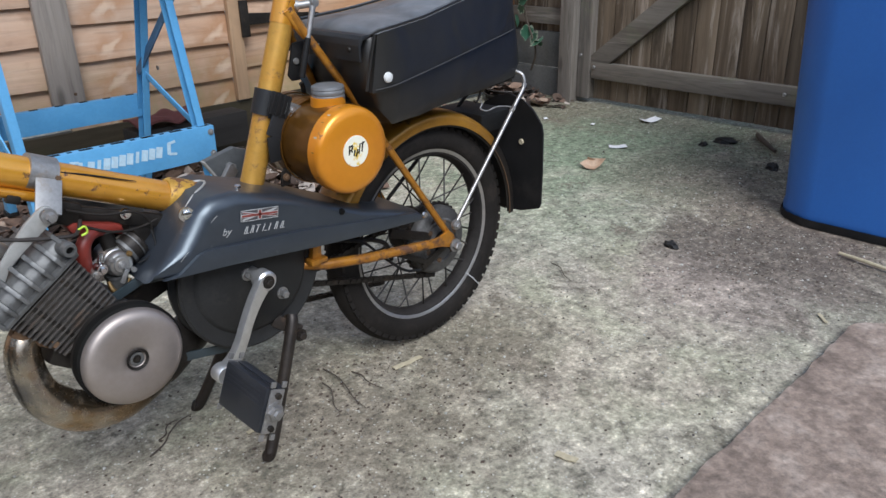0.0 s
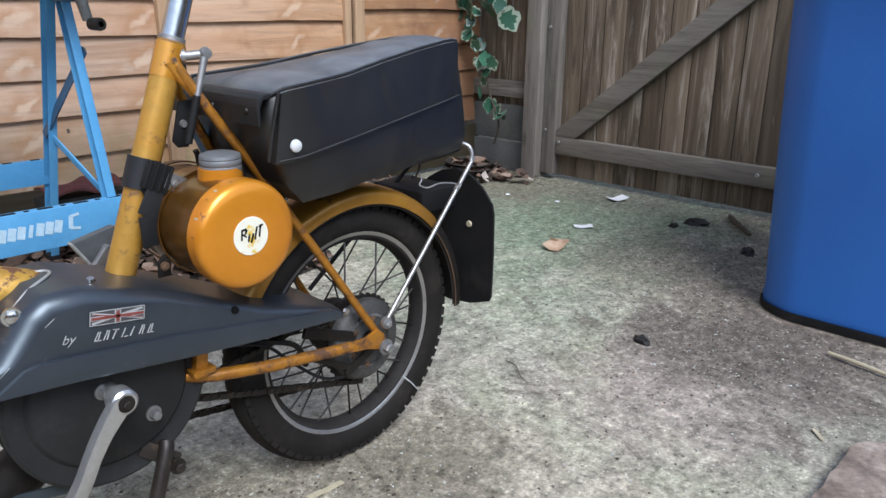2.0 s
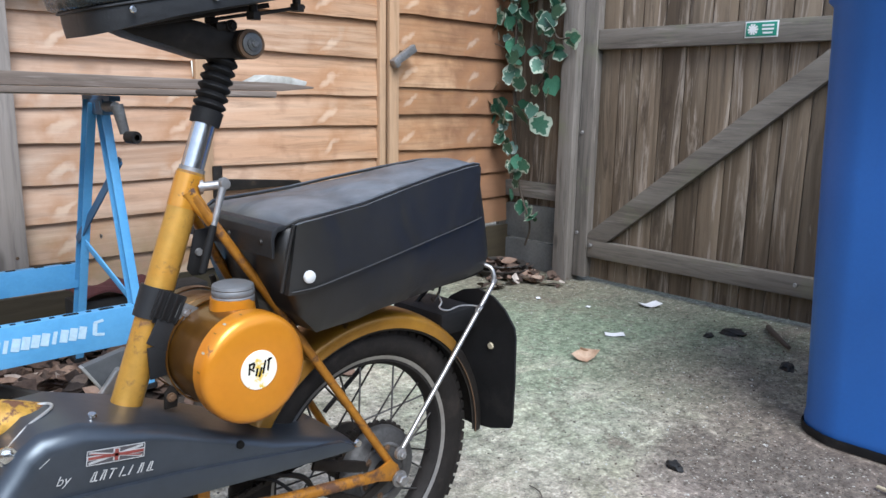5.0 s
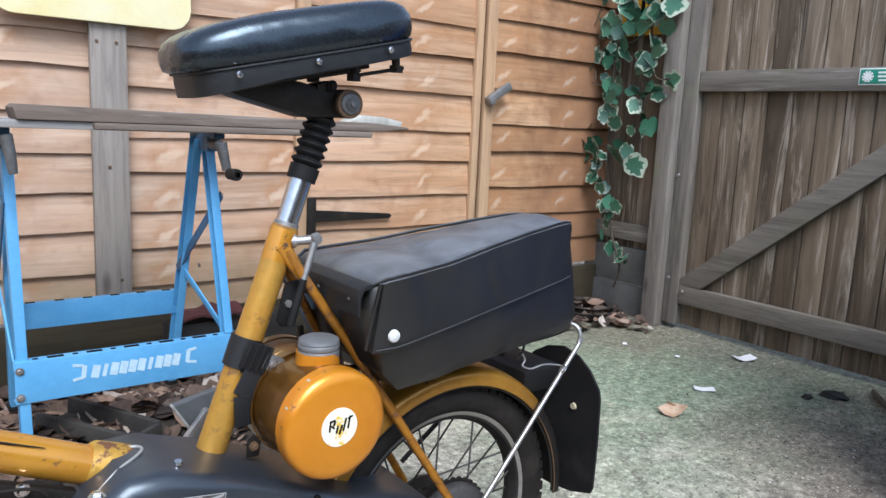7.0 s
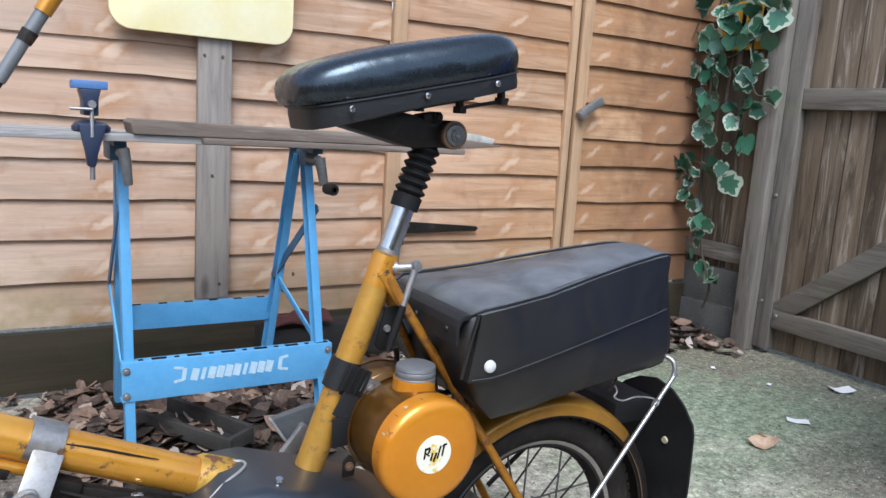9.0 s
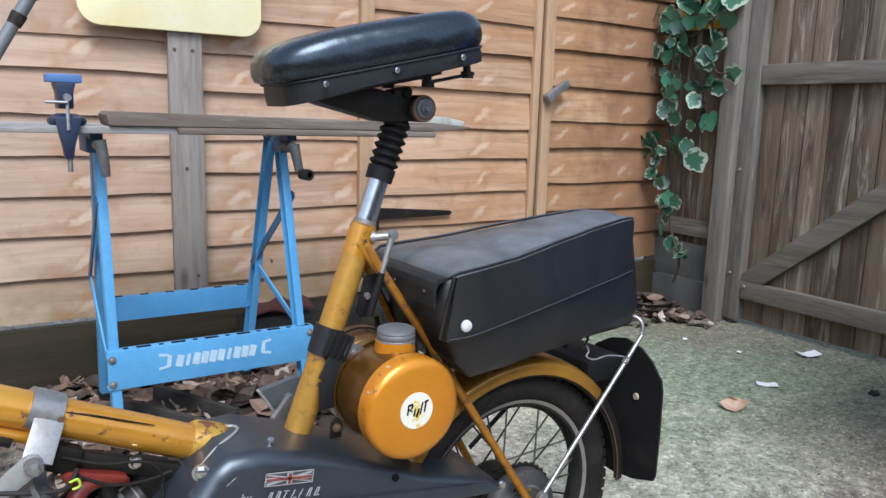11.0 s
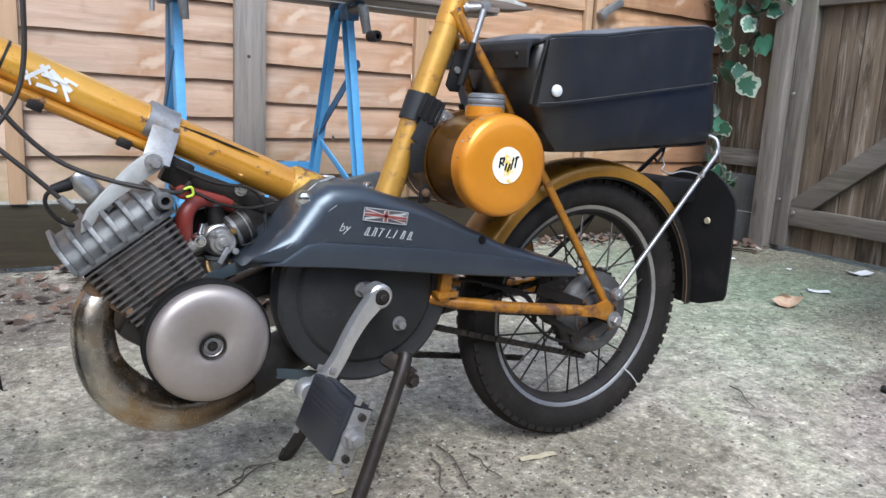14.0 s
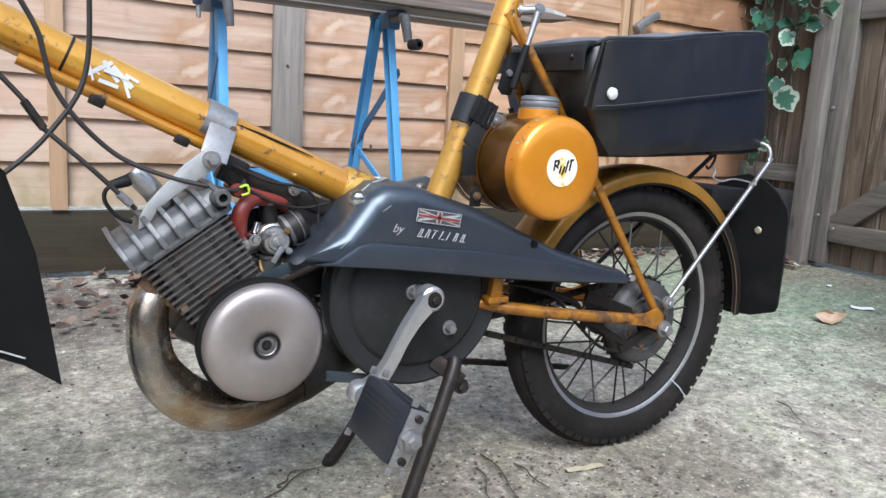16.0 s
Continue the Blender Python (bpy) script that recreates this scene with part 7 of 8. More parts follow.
def channel(a, b, width, deep, open_to, wall=0.003):
    """A pressed steel channel from a to b: a web and two flanges that point along open_to."""
    a, b, o = Vector(a), Vector(b), Vector(open_to)
    d = (b - a).normalized()
    o = (o - d * o.dot(d)).normalized()
    w = d.cross(o)
    web = bar(a, b, width, wall, 0.0008, up=o)
    fl = [bar(a + w * s * width / 2 + o * deep / 2, b + w * s * width / 2 + o * deep / 2, deep, wall, 0.0008, up=w) for s in (-1, 1)]
    return join(web, *fl)


def pressed_plate(x0, x1, y, z0, z1, deep, wall=0.003):
    """A plate with both long edges turned back, in one piece."""
    h = z1 - z0
    bm_ = slab([(0, 0), (deep, 0), (deep, wall), (wall, wall), (wall, h - wall), (deep, h - wall), (deep, h), (0, h)], -(x1 - x0) / 2, (x1 - x0) / 2, 0.0008)
    bm_.transform(pose((x0 + x1) / 2, y, z0, 0, 0, 90))
    return bm_


LEGS = {"fl": ((-0.434, 0.862, 0.725), (-0.430, 0.79, 0.098)), "fr": ((-0.020, 0.862, 0.725), (0.014, 0.785, 0.098)),
        "bl": ((-0.432, 0.905, 0.725), (-0.415, 1.065, 0.098)), "br": ((-0.028, 0.905, 0.725), (-0.045, 1.065, 0.098))}
for key, (a, b) in LEGS.items():
    s = 1 if key[1] == "l" else -1
    leg = under(part("leg", channel(a, b, 0.03, 0.018, (s, 0, 0)), M_BLUE, label="sky-blue pressed steel leg"), bench)
    foot = under(part("foot", box((0.028, 0.036, 0.014), (b[0] + s * 0.008, b[1], b[2] - 0.002), bevel=0.003), M_RUBBER), leg)
    foot.matrix_parent_inverse = Matrix.Identity(4)
for key, xs_ in (("l", -0.436), ("r", -0.022)):
    s = 1 if key == "l" else -1
    under(part("top_bracket", join(box((0.03, 0.10, 0.034), (xs_, 0.884, 0.714), bevel=0.004), box((0.024, 0.16, 0.012), (xs_, 0.88, 0.732), bevel=0.002)), M_BLUEDARK, label="dark blue top bracket"), bench)
    under(part("brace", bar((xs_ + 0.018 * (key == "r"), 0.838, 0.600), (xs_ - 0.034 * (key == "r"), 0.990, 0.405), 0.022, 0.004, 0.001, up=(1, 0, 0)), M_BLUEDARK), bench)
    under(part("brace", bar((xs_ - 0.026 * (key == "r"), 0.985, 0.410), (xs_ + 0.028 * (key == "r"), 0.80, 0.262), 0.017, 0.004, 0.001, up=(1, 0, 0)), M_BLUE), bench)
    for by, bz in ((0.838, 0.60), (0.985, 0.41)):
        under(part("rivet", lathe([(0, -0.004), (0.004, -0.004), (0.006, 0), (0, 0)], 10, at=(xs_ + 0.016, by, bz), turn=(0, 0, 90)), M_STEEL), bench)
front_plate = under(part("front_plate", pressed_plate(-0.439, 0.023, 0.7815, 0.201, 0.285, 0.028), M_BLUE, label="sky-blue step plate with faded white lettering shapes"), bench)
slots = [box((0.030 if i % 2 else 0.010, 0.011 if i % 2 else 0.008, 0.0015), (-0.40 + 0.0365 * i, 0.796, 0.2855), bevel=0.0003) for i in range(12)]
for s_ in slots:
    under(part("slot", s_, M_INK), bench)
marks = []
rng = random.Random(3)
for i in range(10):
    x = -0.292 + 0.0182 * i
    marks.append(bar((x - 0.003, 0.7808, 0.233), (x + 0.003, 0.7808, 0.259), 0.0155 if i not in (1, 6) else 0.008, 0.0008, up=(0, 1, 0)))
for mx, s_ in ((-0.316, -1), (-0.104, 1)):
    marks.append(bar((mx, 0.7808, 0.236), (mx + 0.003, 0.7808, 0.262), 0.009, 0.0008, up=(0, 1, 0)))
    marks.append(bar((mx, 0.7806, 0.262), (mx + s_ * 0.02, 0.7806, 0.2655), 0.006, 0.0008, up=(0, 1, 0)))
    marks.append(bar((mx, 0.7806, 0.237), (mx + s_ * 0.02, 0.7806, 0.234), 0.006, 0.0008, up=(0, 1, 0)))
for m_ in marks:
    under(part("bar", m_, M_PALEBLUE), bench)
for bx, bz in ((-0.43, 0.268), (-0.43, 0.214), (0.013, 0.27), (0.013, 0.215)):
    under(part("bolt", bolt((bx, 0.781, bz), 0.0055, 0.005), M_STEEL), bench)
under(part("back_plate", pressed_plate(-0.41, -0.04, 1.0265, 0.284, 0.3425, 0.02), M_BLUE), bench)
slots = [box((0.02, 0.01, 0.0015), (-0.37 + 0.06 * i, 1.037, 0.3427), bevel=0.0003) for i in range(6)]
for s_ in slots:
    under(part("slot", s_, M_INK), bench)
for yy, nm in ((0.812, "front_jaw"), (0.945, "rear_jaw")):
    under(part(nm, join(box((0.985, 0.105, 0.015), (-0.15, yy, 0.7465), bevel=0.002)), M_JAW, label="pale worn bench jaw board"), bench)
under(part("crank_handle", join(tube([(-0.028 - 0.012, 0.80, 0.715), (-0.040, 0.752, 0.715)], 0.011, 14), tube([(-0.038, 0.75, 0.72), (-0.032, 0.748, 0.69), (-0.026, 0.748, 0.662)], [0.013, 0.011, 0.010], 14, True)), M_CAST, label="grey cast vice handle"), bench)
under(part("handle_knob", join(lathe([(0.006, -0.03), (0.012, -0.03), (0.013, -0.026), (0.012, 0.0), (0, 0.004)], 20, at=(-0.025, 0.735, 0.655), turn=(0, 0, 12)), lathe([(0, -0.02), (0.008, -0.02), (0.008, -0.01), (0, -0.01)], 16, at=(-0.025, 0.735, 0.655), turn=(0, 0, 12))), M_BLACKMETAL), bench)
under(part("crank_handle", join(tube([(-0.436, 0.80, 0.716), (-0.436, 0.758, 0.716)], 0.010, 14), tube([(-0.437, 0.760, 0.726), (-0.432, 0.758, 0.695), (-0.427, 0.760, 0.655)], [0.012, 0.0105, 0.008], 14, True)), M_CAST, label="grey cast vice handle hanging straight"), bench)

pl = slab([(-0.419, 0.755), (0.352, 0.755), (0.446, 0.763), (0.446, 0.767), (0.36, 0.774), (-0.416, 0.783), (-0.424, 0.776)], 0.752, 0.85, 0.0015)
plank = tagged(part("plank", pl, M_PLANK), "grey weathered plank lying along the workbench jaws", "plank")
# sunlit top face of the plank's end, painted as a thin pale piece
part("sawn_tip", slab([(0.300, 0.7755), (0.337, 0.7930), (0.400, 0.7900), (0.452, 0.7800), (0.446, 0.7680), (0.360, 0.7745)], 0.790, 0.848, 0.001), M_LIT_TIP, plank, "pale tip of the plank, its sunlit face painted in")
pl = box((0.62, 0.02, 0.012), (0.02, 0.745, 0.7475), bevel=0.002)
tagged(part("plank", pl, M_PLANK), "thin grey strip of wood against the workbench jaw", "plank")
vice = thing("table_vice", (-0.492, 0.78, 0.755), "small navy blue clamp-on table vice on the workbench board", "vice")
under(part("jaw", join(box((0.062, 0.022, 0.016), (-0.493, 0.77, 0.842), bevel=0.003), box((0.062, 0.02, 0.016), (-0.493, 0.798, 0.842), bevel=0.003)), M_VICEJAW), vice)
under(part("body", join(slab([(-0.512, 0.834), (-0.474, 0.834), (-0.479, 0.815), (-0.479, 0.785), (-0.506, 0.785), (-0.506, 0.815)], 0.755, 0.815, 0.004), box((0.056, 0.06, 0.014), (-0.490, 0.785, 0.764), bevel=0.005), slab([(-0.515, 0.77), (-0.466, 0.77), (-0.481, 0.715), (-0.485, 0.69), (-0.500, 0.69), (-0.503, 0.715)], 0.748, 0.772, 0.004)), M_VICE), vice)
under(part("base_flange", lathe([(0, 0.0), (0.030, 0.0), (0.0345, 0.004), (0.0345, 0.010), (0.028, 0.017), (0.018, 0.022), (0, 0.022)], 32, at=(-0.490, 0.782, 0.754), turn=(90, 0, 0)), M_VICE), vice)
under(part("clamp_screw", tube([(-0.491, 0.757, 0.695), (-0.491, 0.757, 0.665)], 0.005, 10), M_STEEL), vice)
under(part("screw", join(tube([(-0.491, 0.754, 0.805), (-0.492, 0.748, 0.745)], 0.0035, 8), lathe([(0, -0.01), (0.007, -0.01), (0.008, 0), (0, 0)], 14, at=(-0.491, 0.756, 0.806)), tube([(-0.529, 0.75, 0.797), (-0.491, 0.748, 0.797)], 0.003, 8)), M_STEEL), vice)

# ---- timber, litter and oddments round the bench ----
gutter = thing("gutter_offcut", (-0.29, 0.83, 0.1), "short black channel offcut lying on the dead leaves", "gutter")
under(part("side_wall", bar((-0.385, 0.915, 0.112), (-0.232, 0.700, 0.102), 0.014, 0.034, 0.003), M_SLEEPER), gutter)
under(part("side_wall", bar((-0.312, 0.955, 0.120), (-0.178, 0.742, 0.108), 0.014, 0.038, 0.003), M_SLEEPER), gutter)
under(part("floor_strip", bar((-0.347, 0.933, 0.100), (-0.206, 0.722, 0.090), 0.072, 0.006, 0.002), M_SLEEPER), gutter)
under(part("end_wall", bar((-0.238, 0.704, 0.104), (-0.176, 0.744, 0.107), 0.012, 0.034, 0.003), M_SLEEPER), gutter)
tim = join(bar((0.0, 1.26, 0.145), (0.38, 1.27, 0.145), 0.09, 0.10, 0.006))
tagged(part("timber_offcut", tim, M_SLEEPER), "dark square timber against the fence foot", "timber")
rag = bmesh.new()
bmesh.ops.create_grid(rag, x_segments=16, y_segments=8, size=0.5)
for v in rag.verts:
    x, y = v.co.x * 0.2, v.co.y * 0.10
    v.co = (0.10 + x, 1.24 + y, 0.212 + 0.02 * noise.noise((x * 18, y * 22, 4)) + 0.012 * math.cos(y * 26))
ex = bmesh.ops.extrude_face_region(rag, geom=rag.faces[:])
bmesh.ops.translate(rag, verts=[v for v in ex["geom"] if isinstance(v, bmesh.types.BMVert)], vec=(0, 0, 0.006))
tagged(part("rag", rag, surface("dark_red_cloth", [(0.10, 0.03, 0.03), (0.16, 0.05, 0.045)], (0.8, 0.95), 0, 15, 160, 0.4, 0.4, 0.002)), "crumpled dark red cloth on a timber by the fence", "cloth")


def dead_leaf(bm_, c, size, heading, tilt, roll, curl, idx=0):
    """One dry leaf: a pointed oval folded along its rib, curled at the tip."""
    m_ = pose(*c, tilt, roll, heading)
    outline = ((-0.5, 0.0), (-0.28, 0.24), (0.02, 0.34), (0.3, 0.2), (0.55, 0.0))
    rib = [bm_.verts.new(m_ @ Vector((u * size, 0, curl * size * (u * u)))) for u in (-0.5, -0.28, 0.02, 0.3, 0.55)]
    for s_ in (-1, 1):
        prev = None
        for k, (u, w) in enumerate(outline):
            if k in (0, 4):
                cur = rib[k]
            else:
                cur = bm_.verts.new(m_ @ Vector((u * size, s_ * w * size, (curl * u * u + 0.22 * w) * size)))
            if prev is not None:
                pts = [rib[k - 1], rib[k], cur, prev]
                uniq = []
                for p_ in pts:
                    if p_ not in uniq:
                        uniq.append(p_)
                if len(uniq) > 2:
                    bm_.faces.new(uniq if s_ < 0 else uniq[::-1])
            prev = cur


def litter(name, count, spot, label, seed, low=0.025, high=0.06):
    rng_ = random.Random(seed)
    bm_ = bmesh.new()
    for _ in range(count):
        x, y, z = spot(rng_)
        dead_leaf(bm_, (x, y, z + rng_.uniform(0.002, 0.022)), rng_.uniform(low, high), rng_.uniform(0, 360), rng_.uniform(-35, 35), rng_.uniform(-35, 35), rng_.uniform(-0.2, 0.6))
    me_ = bpy.data.meshes.new(name)
    bm_.to_mesh(me_)
    bm_.free()
    me_.materials.append(M_LITTERLEAF)
    return tagged(new(name, me_), label, "leaves", kind="stuff")


def island_leaf_material():
    m, nt, b = nodes_of("mixed_dead_leaves")
    geo = nt.nodes.new("ShaderNodeNewGeometry")
    col = ramp_node(nt, geo.outputs["Random Per Island"], [(0.0, (0.035, 0.023, 0.017)), (0.3, (0.095, 0.06, 0.042)), (0.55, (0.165, 0.103, 0.072)), (0.8, (0.25, 0.16, 0.11)), (0.93, (0.36, 0.27, 0.205)), (1.0, (0.52, 0.46, 0.40))])
    vec, _ = place_node(nt)
    g = noise_node(nt, vec, 110, 5, 0.7)
    col = mix_node(nt, 1.0, col, ramp_node(nt, g, [(0.3, grey(0.6)), (0.7, grey(1.1))]), "MULTIPLY")
    nt.links.new(col, b.inputs["Base Color"])
    b.inputs["Roughness"].default_value = 0.7
    bump = nt.nodes.new("ShaderNodeBump")
    bump.inputs["Strength"].default_value, bump.inputs["Distance"].default_value = 0.4, 0.002
    nt.links.new(g, bump.inputs["Height"])
    nt.links.new(bump.outputs["Normal"], b.inputs["Normal"])
    return m


M_LITTERLEAF = island_leaf_material()


def bed_spot(r):
    x, y = r.uniform(-0.56, 0.55), 0.74 + 0.62 * r.random() ** 1.15
    return x, y, max(0.0, bed_height(x, y))


def foot_spot(r):
    x = r.uniform(-1.3, 1.45)
    y = 1.41 - (0.6 if x < -0.4 else 0.16) * r.random() ** 2
    return x, y, max(0.0, bed_height(x, y))


def corner_spot(r):
    u, v = r.random() ** 0.8, r.random()
    x, y = 1.93 - 0.5 * u * v, 1.40 - 0.46 * u * (1 - 0.4 * v)
    if x > 1.86 and y < 1.17:
        x -= 0.12
    return x, y, 0.002


litter("leaf_litter", 1250, bed_spot, "deep brown dead leaf litter under the workbench", 11, 0.024, 0.078)
litter("leaf_litter", 560, foot_spot, "strip of dead leaves along the fence foot", 12, 0.02, 0.045)
litter("leaf_litter", 120, corner_spot, "scatter of dead leaves by the gate post", 13, 0.025, 0.07)

dish = thing("plant_saucer", (1.76, 1.27, 0), "dark shallow metal dish with dead leaves beside the post", "dish")
under(part("bowl", lathe([(0, 0.004), (0.09, 0.005), (0.112, 0.03), (0.117, 0.032), (0.117, 0.035), (0.108, 0.034), (0.088, 0.01), (0, 0.009)], 40, at=(1.76, 1.27, 0.0), turn=(90, 0, 0)), M_DARKSTONE), dish)
under(part("upper_rim", lathe([(0.085, 0.045), (0.107, 0.05), (0.11, 0.053), (0.107, 0.056), (0.084, 0.05)], 40, closed=True, at=(1.765, 1.275, 0.0), turn=(90, 0, 0)), M_DARKSTONE), dish)


def dish_spot(r):
    a, q = r.uniform(0, 6.28), 0.1 * math.sqrt(r.random())
    return 1.762 + q * math.cos(a), 1.272 + q * math.sin(a), 0.03


litter("leaf_litter", 34, dish_spot, "curled dead leaves filling the dish", 14, 0.04, 0.075)

# ---- house sign and ivy in the corner ----
hs = thing("yellow_sign", (1.94, 1.26, 1.3), "amber sign with black bars half hidden by ivy", "sign")
under(part("plate", box((0.006, 0.25, 0.19), (1.945, 1.265, 1.27), bevel=0.002), M_AMBER), hs)
digits = []
for i, yy in enumerate((1.36, 1.31, 1.26, 1.21, 1.165)):
    digits.append(box((0.002, 0.018, 0.07), (1.9412, yy, 1.30), bevel=0.0004))
    digits.append(box((0.002, 0.03, 0.012), (1.9412, yy - 0.004, 1.225 + 0.01 * (i % 2)), bevel=0.0004))
for i, d_ in enumerate(digits):
    under(part("bar", d_, M_INK), hs)

ivy = thing("ivy", (1.88, 1.3, 0.2), "trailing variegated ivy with cream-edged green leaves", "ivy")
under(part("stem", tube([(1.90, 1.30, 1.5), (1.885, 1.34, 1.35), (1.875, 1.33, 1.05), (1.88, 1.33, 0.8), (1.875, 1.31, 0.55), (1.88, 1.28, 0.36), (1.87, 1.21, 0.22), (1.88, 1.24, 0.12)], 0.005, 7, True), M_STEM), ivy)
under(part("stem", tube([(1.90, 1.22, 1.5), (1.88, 1.17, 1.3), (1.865, 1.12, 1.02), (1.85, 1.03, 0.99)], 0.004, 7, True), M_STEM), ivy)
under(part("stem", tube([(1.865, 1.13, 1.05), (1.875, 1.17, 0.85), (1.87, 1.15, 0.66)], 0.003, 6, True), M_STEM), ivy)
under(part("stem", tube([(1.875, 1.33, 0.95), (1.85, 1.42, 0.98), (1.84, 1.46, 1.0)], 0.002, 6, True), M_STEM), ivy)
under(part("stem", tube([(1.875, 1.33, 0.72), (1.85, 1.43, 0.72), (1.84, 1.52, 0.76)], 0.002, 6, True), M_STEM), ivy)


def ivy_leaf_mesh(name, seed, edge=0.78):
    """Lobed leaf: green centre fan and a cream rim strip, gently cupped."""
    r = random.Random(seed)
    rim = []
    for i in range(20):
        a = 2 * math.pi * i / 20
        lobe = 0.45 + 0.065 * abs(math.cos(2.5 * a)) ** 0.8 + (0.10 if i == 0 else 0) - (0.13 if i == 10 else 0)
        rim.append((a, lobe * r.uniform(0.92, 1.06)))
    bm_ = bmesh.new()

    def cup(x, y):
        return 0.25 * (x * x + y * y) - 0.12 * abs(y)
    mid = bm_.verts.new((0, 0, 0.0))
    inner_ = [(a, q * min(0.985, edge * r.uniform(0.70, 1.28))) for a, q in rim]
    ins = [bm_.verts.new((q * math.cos(a), q * math.sin(a), cup(q * math.cos(a), q * math.sin(a)))) for a, q in inner_]
    outs = [bm_.verts.new((q * math.cos(a), q * math.sin(a), cup(q * math.cos(a), q * math.sin(a)))) for a, q in rim]
    for i in range(20):
        j = (i + 1) % 20
        bm_.faces.new((mid, ins[i], ins[j]))
        f_ = bm_.faces.new((ins[i], outs[i], outs[j], ins[j]))
        f_.material_index = 1 if edge < 0.95 else 0
    for f_ in bm_.faces:
        f_.smooth = True
    me_ = bpy.data.meshes.new(name)
    bm_.to_mesh(me_)
    bm_.free()
    me_.materials.append(M_IVY)
    me_.materials.append(M_IVYEDGE)
    return me_


leaf_meshes = [ivy_leaf_mesh("ivy_leaf", s, e) for s, e in ((0, 0.86), (1, 0.97), (2, 0.78), (3, 0.90), (4, 0.98), (5, 0.72), (6, 0.94))]
# leaves along the trails: y, z
spots = [(1.46, 1.01), (1.34, 0.96), (1.33, 0.86), (1.52, 0.76), (1.45, 0.66), (1.37, 0.7), (1.27, 0.69), (1.37, 0.58), (1.32, 0.54), (1.32, 0.47), (1.28, 0.39), (1.31, 0.34), (1.22, 0.27), (1.18, 0.25), (1.2, 0.94), (1.14, 0.97), (1.02, 0.99), (1.09, 0.93), (1.17, 0.84), (1.15, 0.65), (1.34, 1.22), (1.43, 1.25), (1.32, 1.1), (1.14, 1.14), (1.13, 1.06), (1.25, 1.25), (1.04, 1.27)]
rng = random.Random(21)
allspots = [(y_, z_, rng.uniform(0.065, 0.110) if z_ > 0.6 else rng.uniform(0.045, 0.075)) for y_, z_ in spots]
for y_, z_ in spots:
    if rng.random() < 0.8:
        allspots.append((y_ + rng.uniform(-0.05, 0.05), z_ + rng.uniform(-0.06, 0.06), rng.uniform(0.045, 0.075)))
for _ in range(36):
    z_ = rng.uniform(1.05, 1.5)
    allspots.append((rng.uniform(1.06, 1.43), z_, rng.uniform(0.06, 0.1)))
for _ in range(34):
    z_ = rng.uniform(0.42, 1.25)
    allspots.append((1.335 + rng.gauss(0, 0.035) - (0.04 if z_ < 0.55 else 0), z_, rng.uniform(0.04, 0.07)))
for _ in range(13):
    z_ = rng.uniform(0.75, 1.3)
    allspots.append((1.16 + rng.gauss(0, 0.03), z_, rng.uniform(0.045, 0.085)))
for i, (y_, z_, size) in enumerate(allspots):
    ob = new("leaf", leaf_meshes[i % 7])
    ob.matrix_world = pose(1.86 + rng.uniform(-0.025, 0.02), y_, z_, 0, 0, 0) @ pose(0, 0, 0, 0, -90 + rng.uniform(-55, 50), rng.uniform(-40, 50)) @ pose(0, 0, 0, rng.uniform(-45, 45), 0, rng.uniform(140, 220)) @ Matrix.Diagonal((size, size, size, 1))
    under(ob, ivy)

# ---- scraps on the concrete ----


def scrap(name, at, w, d, turn, label, cat, mat=M_PAPER, fold=0.006):
    bm_ = bmesh.new()
    bmesh.ops.create_grid(bm_, x_segments=6, y_segments=4, size=0.5)
    for v in bm_.verts:
        v.co = (v.co.x * w, v.co.y * d, 0.002 + fold * abs(v.co.x + 0.1) + 0.002 * noise.noise((v.co.x * 5, v.co.y * 5, at[0] * 9)))
    ex_ = bmesh.ops.extrude_face_region(bm_, geom=bm_.faces[:])
    bmesh.ops.translate(bm_, verts=[v for v in ex_["geom"] if isinstance(v, bmesh.types.BMVert)], vec=(0, 0, 0.0012))
    bm_.transform(pose(at[0], at[1], ground_height(*at) + 0.001, 0, 0, turn))
    return tagged(part(name, bm_, mat), label, cat)


scrap("paper_scrap", (1.385, 0.445), 0.062, 0.034, -48, "small white scrap of paper on the concrete", "paper")
scrap("paper_scrap", (1.80, 0.562), 0.072, 0.05, -30, "folded white scrap of paper on the concrete", "paper", fold=0.02)
scrap("paper_scrap", (1.60, 0.70), 0.018, 0.014, 10, "tiny white paper fragment on the concrete", "paper")
scrap("paper_scrap", (1.56, 0.90), 0.02, 0.015, 60, "tiny white paper fragment on the concrete", "paper")
scrap("wood_chip", (-0.102, -0.066), 0.062, 0.011, -7, "pale split wood chip under the rear wheel", "wood chip", M_CHIP, 0.002)
scrap("wood_chip", (-0.118, -0.436), 0.035, 0.012, -80, "short pale wood chip on the concrete", "wood chip", M_CHIP, 0.002)
scrap("wood_chip", (-0.410, -0.034), 0.020, 0.008, 3, "tiny pale chip under the centre stand", "wood chip", M_CHIP, 0.002)
scrap("wood_chip", (0.582, -0.552), 0.036, 0.007, 44, "thin pale splinter beside the ground board", "wood chip", M_CHIP, 0.002)
bm = bmesh.new()
dead_leaf(bm, (1.123, 0.372, 0.012), 0.080, -52, 28, -10, 0.9)
dead_leaf(bm, (1.14, 0.382, 0.014), 0.055, -20, -30, 30, 0.8)
tagged(part("dead_leaf", bm, M_LEAF), "curled tan dead leaf lying on the concrete", "leaf")


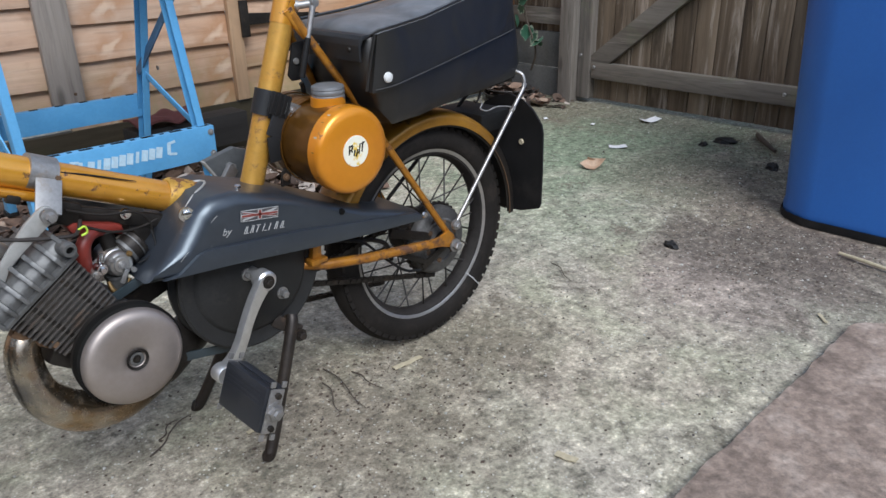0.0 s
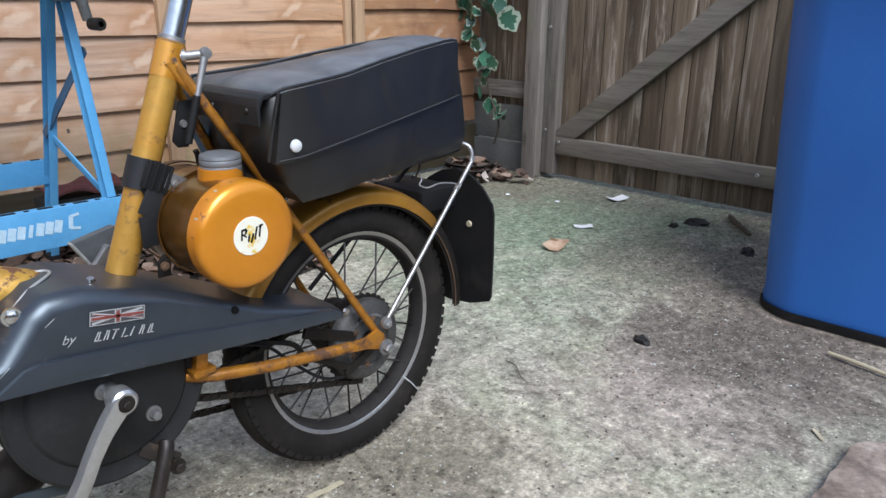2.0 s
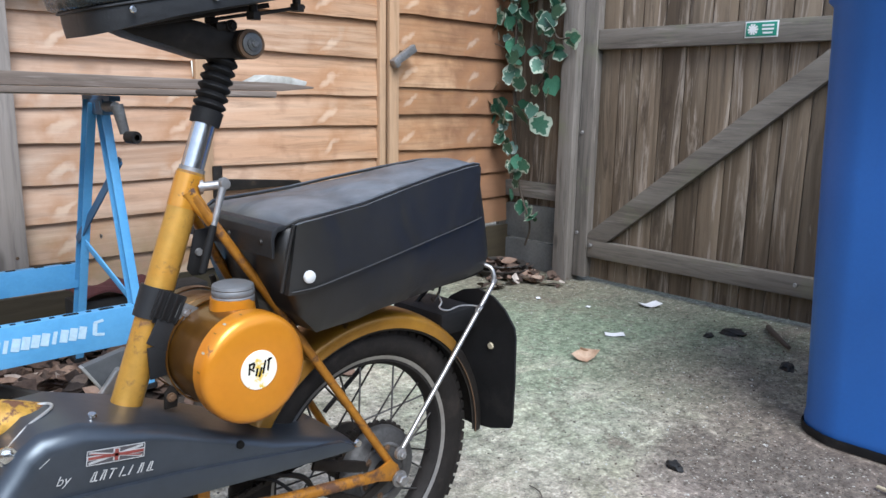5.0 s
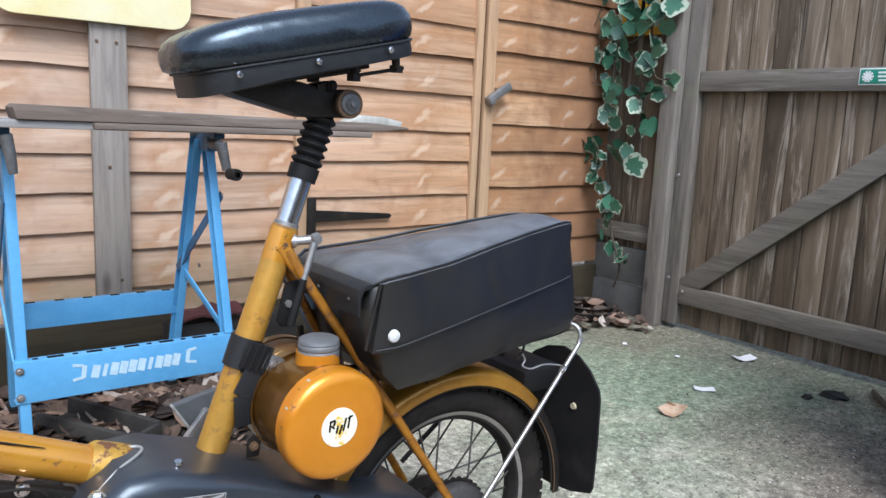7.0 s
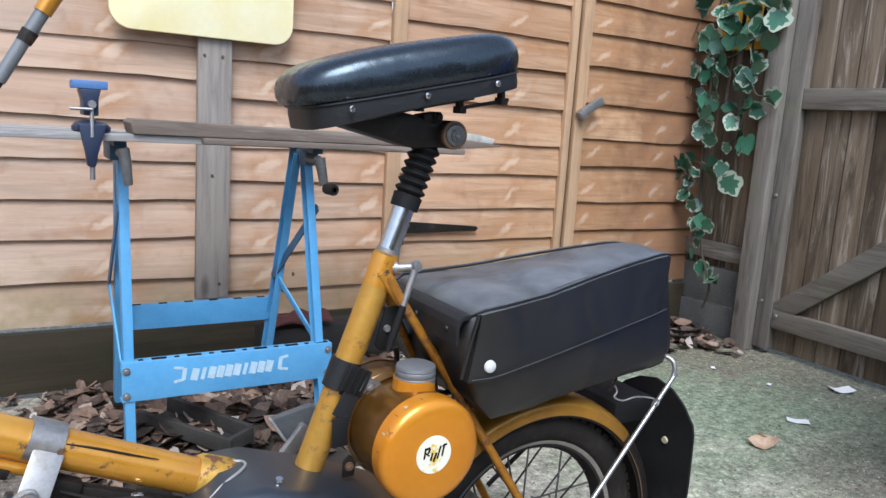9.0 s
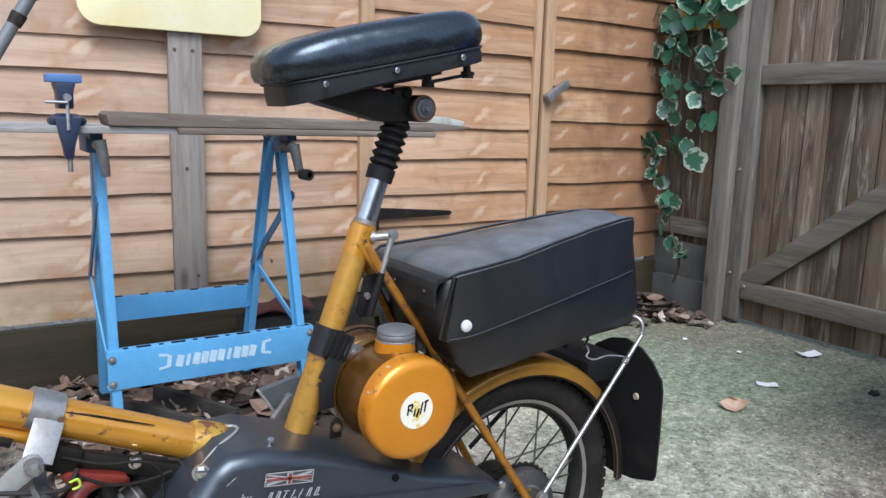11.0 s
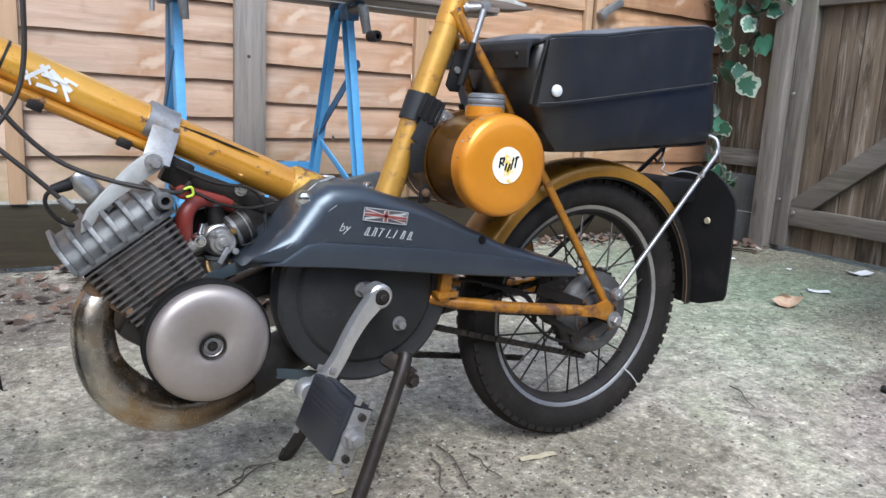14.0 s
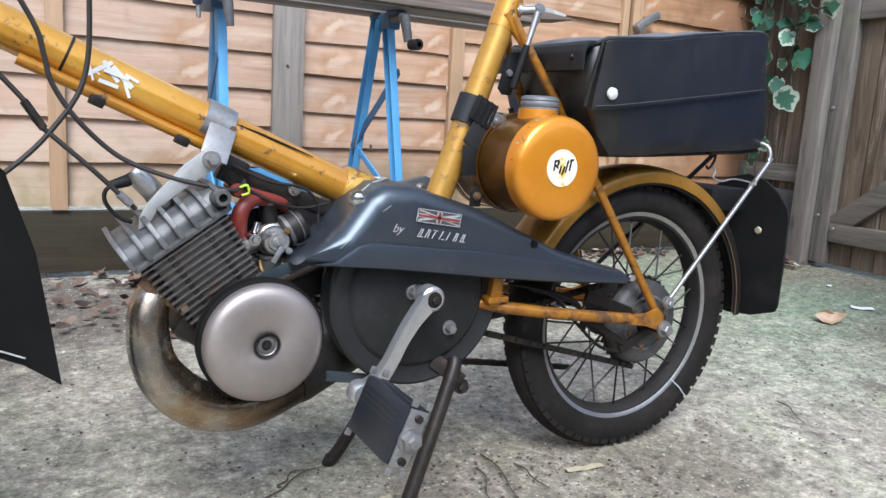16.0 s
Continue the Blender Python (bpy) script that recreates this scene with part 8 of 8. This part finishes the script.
def lump(name, at, size, label, cat, seed, mat=M_LUMP):
    bm_ = bmesh.new()
    bmesh.ops.create_icosphere(bm_, subdivisions=3, radius=0.5)
    for v in bm_.verts:
        v.co *= 1 + 0.5 * noise.noise(v.co * 3.1 + Vector((seed, 0, 0))) + 0.2 * noise.noise(v.co * 9 + Vector((0, seed, 0)))
        v.co.x, v.co.y, v.co.z = v.co.x * size[0], v.co.y * size[1], max(-0.2, v.co.z) * size[2]
    bm_.transform(pose(at[0], at[1], ground_height(*at) + size[2] * 0.18, 0, 0, seed * 37))
    return tagged(part(name, bm_, mat), label, cat)


lump("soot_lump", (0.716, -0.141), (0.04, 0.026, 0.022), "small black lump lying on the concrete", "debris", 2)
lump("soot_lump", (1.70, 0.195), (0.09, 0.045, 0.03), "crumpled black debris by the gate", "debris", 3)
lump("soot_lump", (1.62, 0.24), (0.035, 0.03, 0.02), "small black crumb of debris by the gate", "debris", 5)
lump("soot_lump", (1.50, -0.06), (0.05, 0.035, 0.03), "small dark clod near the bin", "debris", 6)
tagged(part("stick", tube([(0.935, -0.46, 0.006), (0.917, -0.53, 0.008), (0.900, -0.62, 0.006)], [0.004, 0.005, 0.003], 8, True), M_CHIP), "pale thin stick lying beside the bin", "stick")
tagged(part("stick", tube([(1.84, 0.14, 0.012), (1.76, 0.09, 0.018), (1.66, 0.0, 0.014)], [0.008, 0.010, 0.006], 10, True), M_TWIG), "dark broken stick by the foot of the gate", "stick")
TWIGS = (((-0.250, -0.004), (-0.284, -0.100)), ((-0.1915, -0.014), (-0.1882, -0.097)), ((-0.222, 0.030), (-0.2467, -0.120)), ((-0.528, 0.050), (-0.482, 0.076)), ((0.428, 0.010), (0.380, -0.083)), ((-0.555, 0.022), (-0.458, 0.075)))
for i, (a, b) in enumerate(TWIGS):
    a, b = Vector((*a, ground_height(*a) + 0.004)), Vector((*b, ground_height(*b) + 0.005))
    mid = a.lerp(b, 0.55) + Vector((0.004 * (-1) ** i, 0.003, 0.002))
    tagged(part("twig", tube([a, a.lerp(mid, 0.5) + Vector((0.004, -0.005, 0.001)), mid, mid.lerp(b, 0.6) + Vector((-0.004, 0.003, 0.001)), b], [0.0013, 0.0012, 0.0011, 0.0009, 0.0006], 6, True), M_TWIG), "thin dark twig lying on the concrete", "twig", "twigs under the moped")

rng = random.Random(31)
grit = bmesh.new()
for _ in range(9000):
    x, y = rng.uniform(-1.2, 1.95), rng.uniform(-0.7, 1.38)
    if rng.random() < 0.06:
        x, y = rng.gauss(0.9, 0.35), rng.gauss(-0.1, 0.22)
    if x > 1.03 and y < -0.2:
        continue
    s_ = 0.0011 + 0.0034 * rng.random() ** 3
    c = Vector((x, y, ground_height(x, y) + s_ * 0.3))
    t_ = [grit.verts.new(c + Vector((s_ * rng.uniform(0.6, 1.3) * ax, s_ * rng.uniform(0.6, 1.3) * ay, s_ * 0.6 * az))) for ax, ay, az in ((1, 0, 0), (-0.5, 0.87, 0), (-0.5, -0.87, 0), (0, 0, 1), (0, 0, -1))]
    for i, j in ((0, 1), (1, 2), (2, 0)):
        grit.faces.new((t_[i], t_[j], t_[3]))
        grit.faces.new((t_[j], t_[i], t_[4]))


def grit_material():
    m, nt, b = nodes_of("mixed_grit")
    geo = nt.nodes.new("ShaderNodeNewGeometry")
    col = ramp_node(nt, geo.outputs["Random Per Island"], [(0.0, (0.06, 0.05, 0.045)), (0.3, (0.20, 0.18, 0.15)), (0.6, (0.34, 0.33, 0.29)), (0.9, (0.44, 0.43, 0.39)), (1.0, (0.66, 0.65, 0.6))])
    nt.links.new(col, b.inputs["Base Color"])
    b.inputs["Roughness"].default_value = 0.85
    return m


tagged(part("loose_grit", grit, grit_material()), "loose pale grit and crumbs on the concrete", "grit", kind="stuff")

crumbs = bmesh.new()
for k_ in range(6200):
    if k_ < 1500:
        x, y = rng.gauss(0.88, 0.15), rng.gauss(-0.32, 0.13)
    elif k_ < 2800:
        x, y = rng.gauss(1.42, 0.32), rng.gauss(0.04, 0.15)
    elif k_ < 3500:
        x, y = 1.93 - 0.3 * rng.random() ** 2.5, rng.uniform(-0.1, 1.05)
    elif k_ < 5000:
        x, y = rng.gauss(-0.25, 0.16), rng.gauss(-0.1, 0.12)
    else:
        x, y = rng.uniform(-1.0, 1.0), rng.uniform(-0.6, 0.55)
    if (x > 1.03 and y < -0.2) or x > 1.92:
        continue
    s_ = 0.0008 + 0.0030 * rng.random() ** 4
    c = Vector((x, y, ground_height(x, y) + s_ * 0.25))
    t_ = [crumbs.verts.new(c + Vector((s_ * rng.uniform(0.5, 1.6) * ax, s_ * rng.uniform(0.5, 1.3) * ay, s_ * 0.7 * az))) for ax, ay, az in ((1, 0, 0), (0, 1, 0), (-1, 0, 0), (0, -1, 0), (0, 0, 1), (0, 0, -1))]
    for i in range(4):
        crumbs.faces.new((t_[i], t_[(i + 1) % 4], t_[4]))
        crumbs.faces.new((t_[(i + 1) % 4], t_[i], t_[5]))
tagged(part("dirt_crumbs", crumbs, M_CRUMB), "dark crumbs of dirt swept over the concrete", "dirt", kind="stuff")
